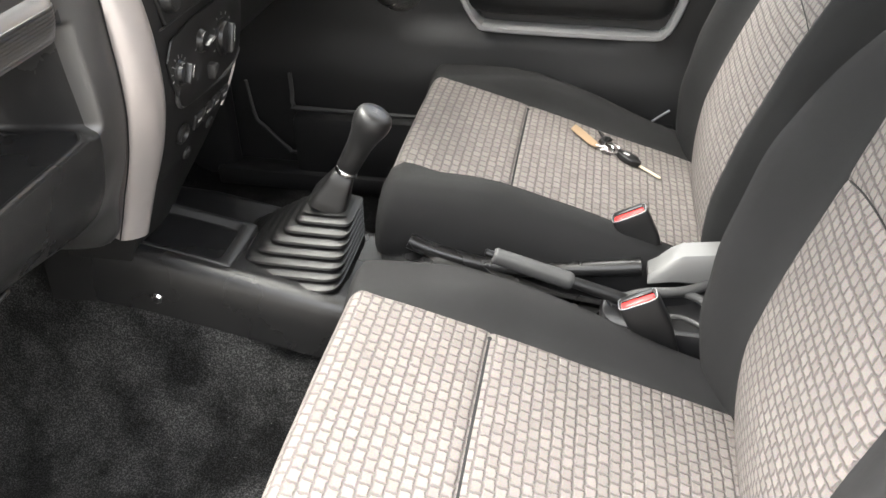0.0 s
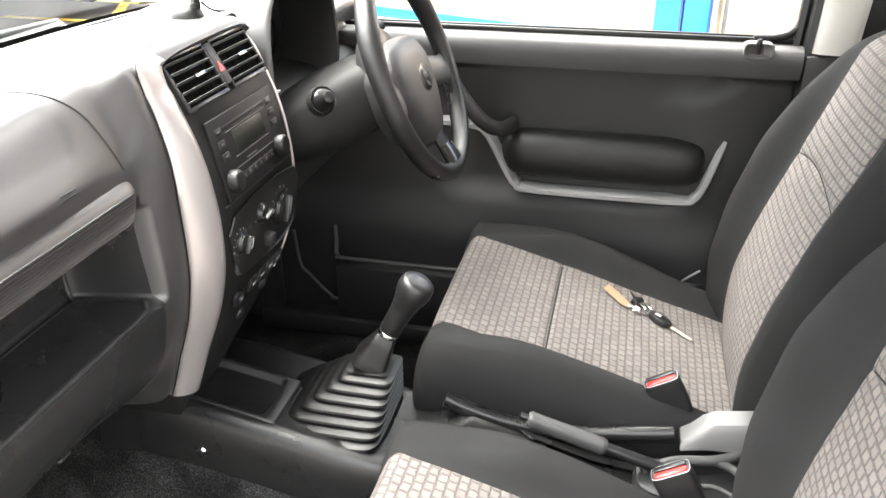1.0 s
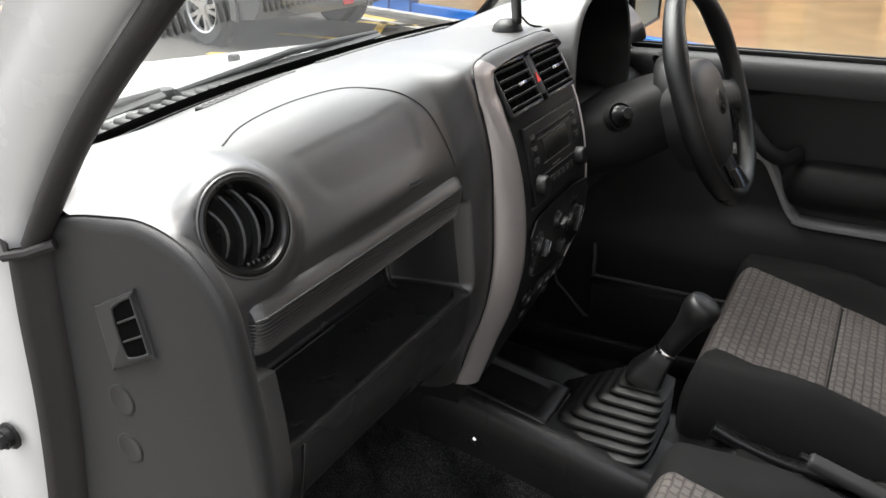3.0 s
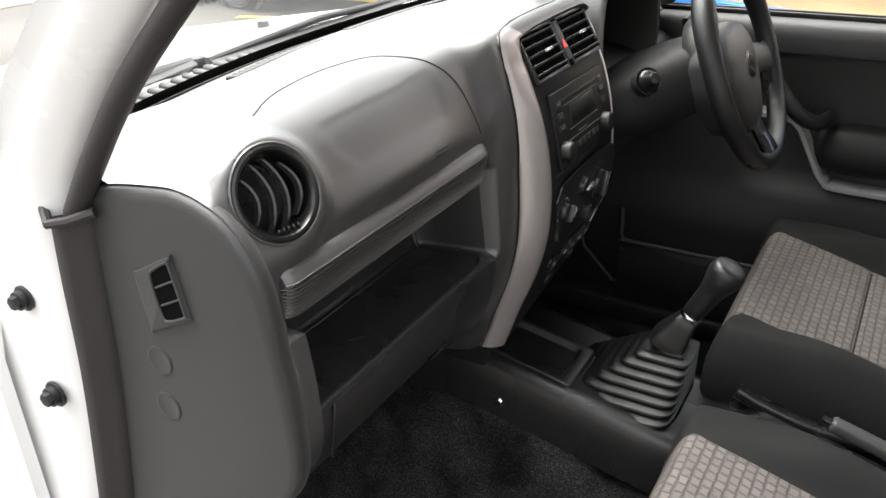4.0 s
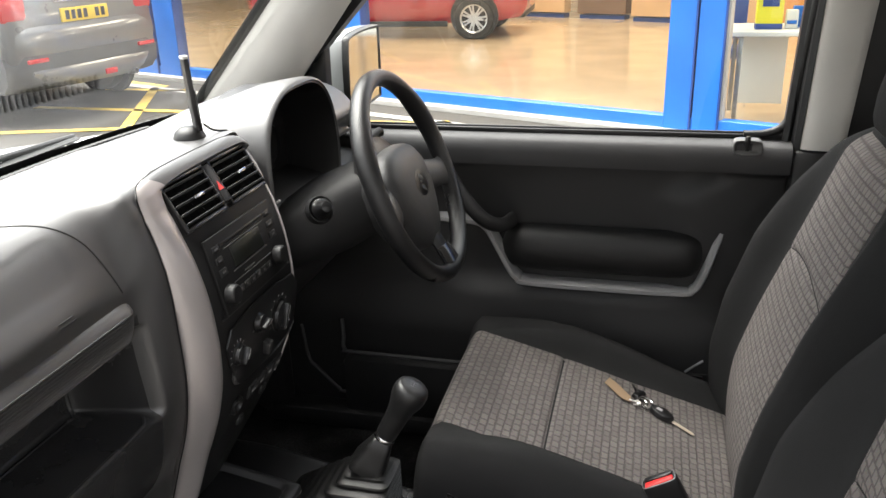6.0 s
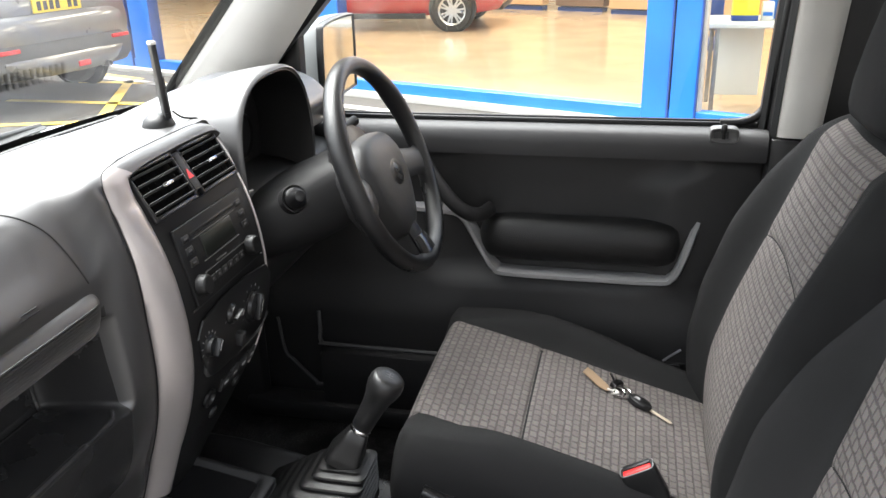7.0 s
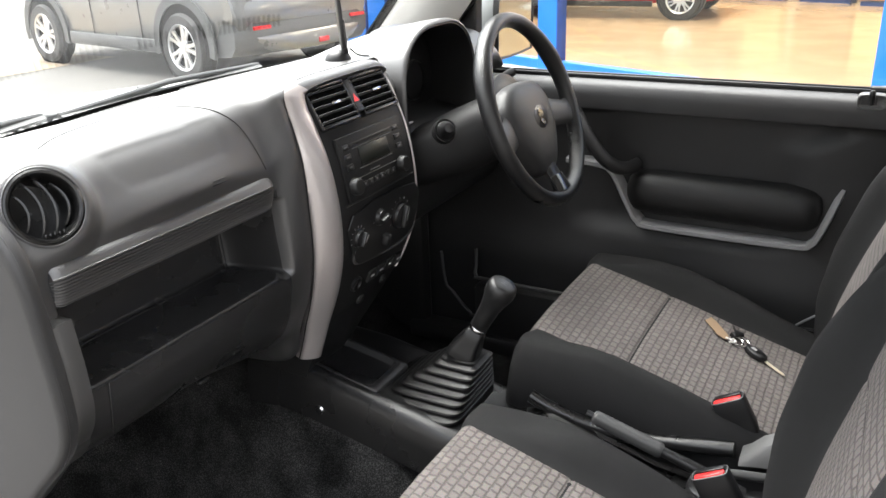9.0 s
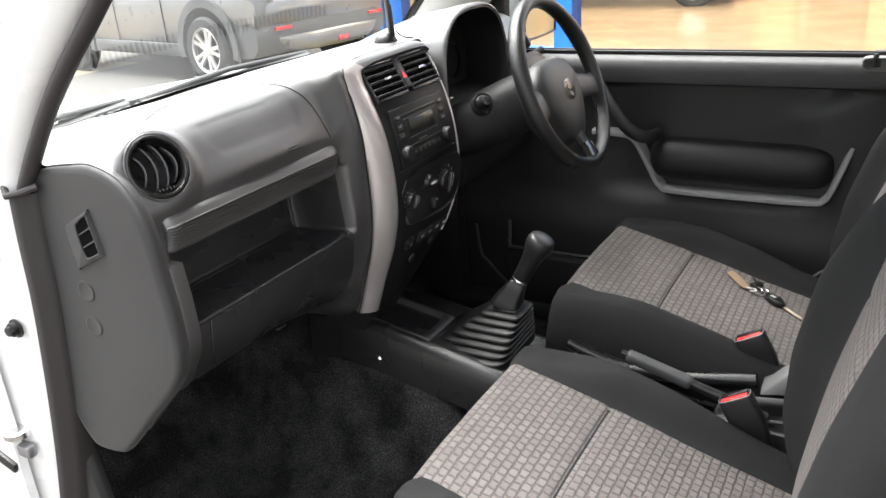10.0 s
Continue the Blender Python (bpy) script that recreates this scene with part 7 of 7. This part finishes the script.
rbox(bm, (2.115, 0.11, 0.345), (0.02, 0.14, 0.05), 0.012)
move(bm, SUV)
part("fog_lamp", bm, LAMP_RED, bumper, "red rear fog lamp")
bm = mesh()
lathe(bm, [(0.030, -0.10), (0.030, 0.0), (0.025, 0.0), (0.024, -0.06)], SUV @ Matrix.Translation((2.13, 0.40, 0.30)) @ pose(0, 0, 0, 0, 90, 0), 16, caps=False)
part("exhaust", bm, STEEL, bumper, "steel exhaust tip")
for y in (-0.62, 0.62):
    bm = mesh()
    rbox(bm, (2.085, y, 0.53), (0.03, 0.20, 0.035), 0.008)
    move(bm, SUV)
    part("reflector", bm, LAMP_RED, bumper, "red reflector")
    bm = mesh()
    rbox(bm, (1.93, y * 1.14, 0.94), (0.20, 0.26, 0.22), 0.05)
    move(bm, SUV)
    part("tail_lamp", bm, LAMP_RED, suv, "red tail lamp")
bm = mesh()
rbox(bm, (2.03, 0, 0.86), (0.02, 0.52, 0.115), 0.004)
move(bm, SUV)
plate_s = part("number_plate", bm, PLATE_Y, suv, "yellow rear plate")
for k in range(7):
    if k == 4:
        continue
    bm = mesh()
    rbox(bm, (2.0415, -0.20 + 0.066 * k, 0.86), (0.003, 0.042, 0.075), 0)
    move(bm, SUV)
    part("plate_bar", bm, BLACK, plate_s)
bm = mesh()
rbox(bm, (2.022, 0, 0.985), (0.03, 0.62, 0.035), 0.01)
move(bm, SUV)
part("tailgate_trim", bm, CHROME, suv, "bright tailgate strip")
bm = mesh()
rbox(bm, (1.72, 0, 1.30), (0.02, 1.05, 0.40), 0.05, m=pose(0, 0, 0, 0, -32, 0))
move(bm, SUV)
part("rear_window", bm, DARKGLASS, suv, "dark rear window")

# underbody and road wheels that carry the car itself
own = thing("car_underbody", (0.0, 0.0, 0.0), "dark underbody of the car on four road wheels", "car underbody")
bm = mesh()
rbox(bm, (-0.1, 0, 0.285), (2.9, 1.16, 0.06), 0.02)
part("floor_pan", bm, BLACK, own)
for x in (-1.45, 1.08):
    bm = mesh()
    tube(bm, [(x, -0.60, 0.33), (x, 0.60, 0.33)], 0.05, 12)
    part("axle", bm, BLACK, own)
    for y, sgn in ((-0.66, -1), (0.66, 1)):
        road_wheel(own, Vector((x, y, 0.335)), Vector((0, sgn, 0)))

# red car in the showroom; car axes: x to its near end
REDC = Matrix.Translation((-3.89, 11.85, 0.02)) @ pose(0, 0, 0, 0, 0, 2)
red = thing("showroom_car", REDC.translation, "glossy red hatchback standing in the showroom", "car")
bm = mesh()
car_shell(bm, [(-2.2, 0.60, 0.40, 0.70, 0.5, 0.80), (-2.0, 0.80, 0.24, 0.85, 0.62, 0.98), (-0.8, 0.86, 0.22, 0.95, 0.60, 1.45), (0.9, 0.86, 0.22, 0.98, 0.60, 1.46), (1.7, 0.85, 0.24, 0.95, 0.60, 1.30), (2.1, 0.80, 0.30, 0.90, 0.62, 1.0), (2.2, 0.70, 0.40, 0.80, 0.6, 0.9)])
move(bm, REDC)
part("body", bm, CAR_RED, red, "deep red bodywork", sharp=45)
for y, sgn in ((-0.86, -1), (0.86, 1)):
    for x in (-1.3, 1.45):
        bm = mesh()
        # black disc paints the shade round the wheel; the body has no well
        lathe(bm, [(0.350, -0.06), (0.350, 0.012), (0.02, 0.012)], REDC @ Matrix(((1, 0, 0, x), (0, 0, sgn, y), (0, 1, 0, 0.33), (0, 0, 0, 1))), 28)
        part("arch_shade_disc", bm, BLACK, red)
        road_wheel(red, REDC @ Vector((x, y - sgn * 0.045, 0.295)), REDC.to_3x3() @ Vector((0, sgn, 0)), r=0.295, spokes=7)
    bm = mesh()
    rbox(bm, (0.05, y * 1.0, 0.22), (2.0, 0.04, 0.08), 0.01)
    move(bm, REDC)
    part("sill_trim", bm, BLACK, red)
bm = mesh()
rbox(bm, (2.08, 0, 0.36), (0.2, 1.3, 0.16), 0.04)
move(bm, REDC)
part("bumper_insert", bm, BLACK, red, "black bumper insert")
for y in (-0.62, 0.62):
    bm = mesh()
    rbox(bm, (2.06, y, 0.82), (0.20, 0.24, 0.14), 0.04)
    move(bm, REDC)
    part("lamp", bm, LAMP_RED, red, "red lamp")

# yellow bay lines
bay = [((-4.2, 5.0), (-5.1, 6.9)), ((-5.6, 6.75), (-4.6, 6.75)), ((-5.7, 5.75), (-3.5, 5.72)), ((-2.5, 5.15), (-1.55, 5.55)), ((-1.55, 5.60), (-1.0, 4.9)), ((-1.6, 5.5), (-4.0, 5.5)), ((-5.6, 4.6), (-4.2, 5.0)), ((-8, 8.2), (-5.0, 6.95))]
for a, b in bay:
    a, b = Vector((*a, 0.008)), Vector((*b, 0.008))
    d = (b - a).normalized()
    q = Vector((-d.y, d.x, 0)) * 0.05
    bm = mesh()
    vsx = [bm.verts.new(p) for p in (a - q, b - q, b + q, a + q)]
    bm.faces.new(vsx)
    solid("bay_line", bm, YELLOW, "worn yellow bay line on the asphalt", "road marking", group="bay lines")
bm = mesh()
vsx = [bm.verts.new(FM @ Vector(p)) for p in ((-6, -0.62, 0.008), (9, -0.62, 0.008), (9, -0.50, 0.008), (-6, -0.50, 0.008))]
bm.faces.new(vsx)
solid("kerb_line", bm, KERB, "worn white line beside the kerb", "road marking")
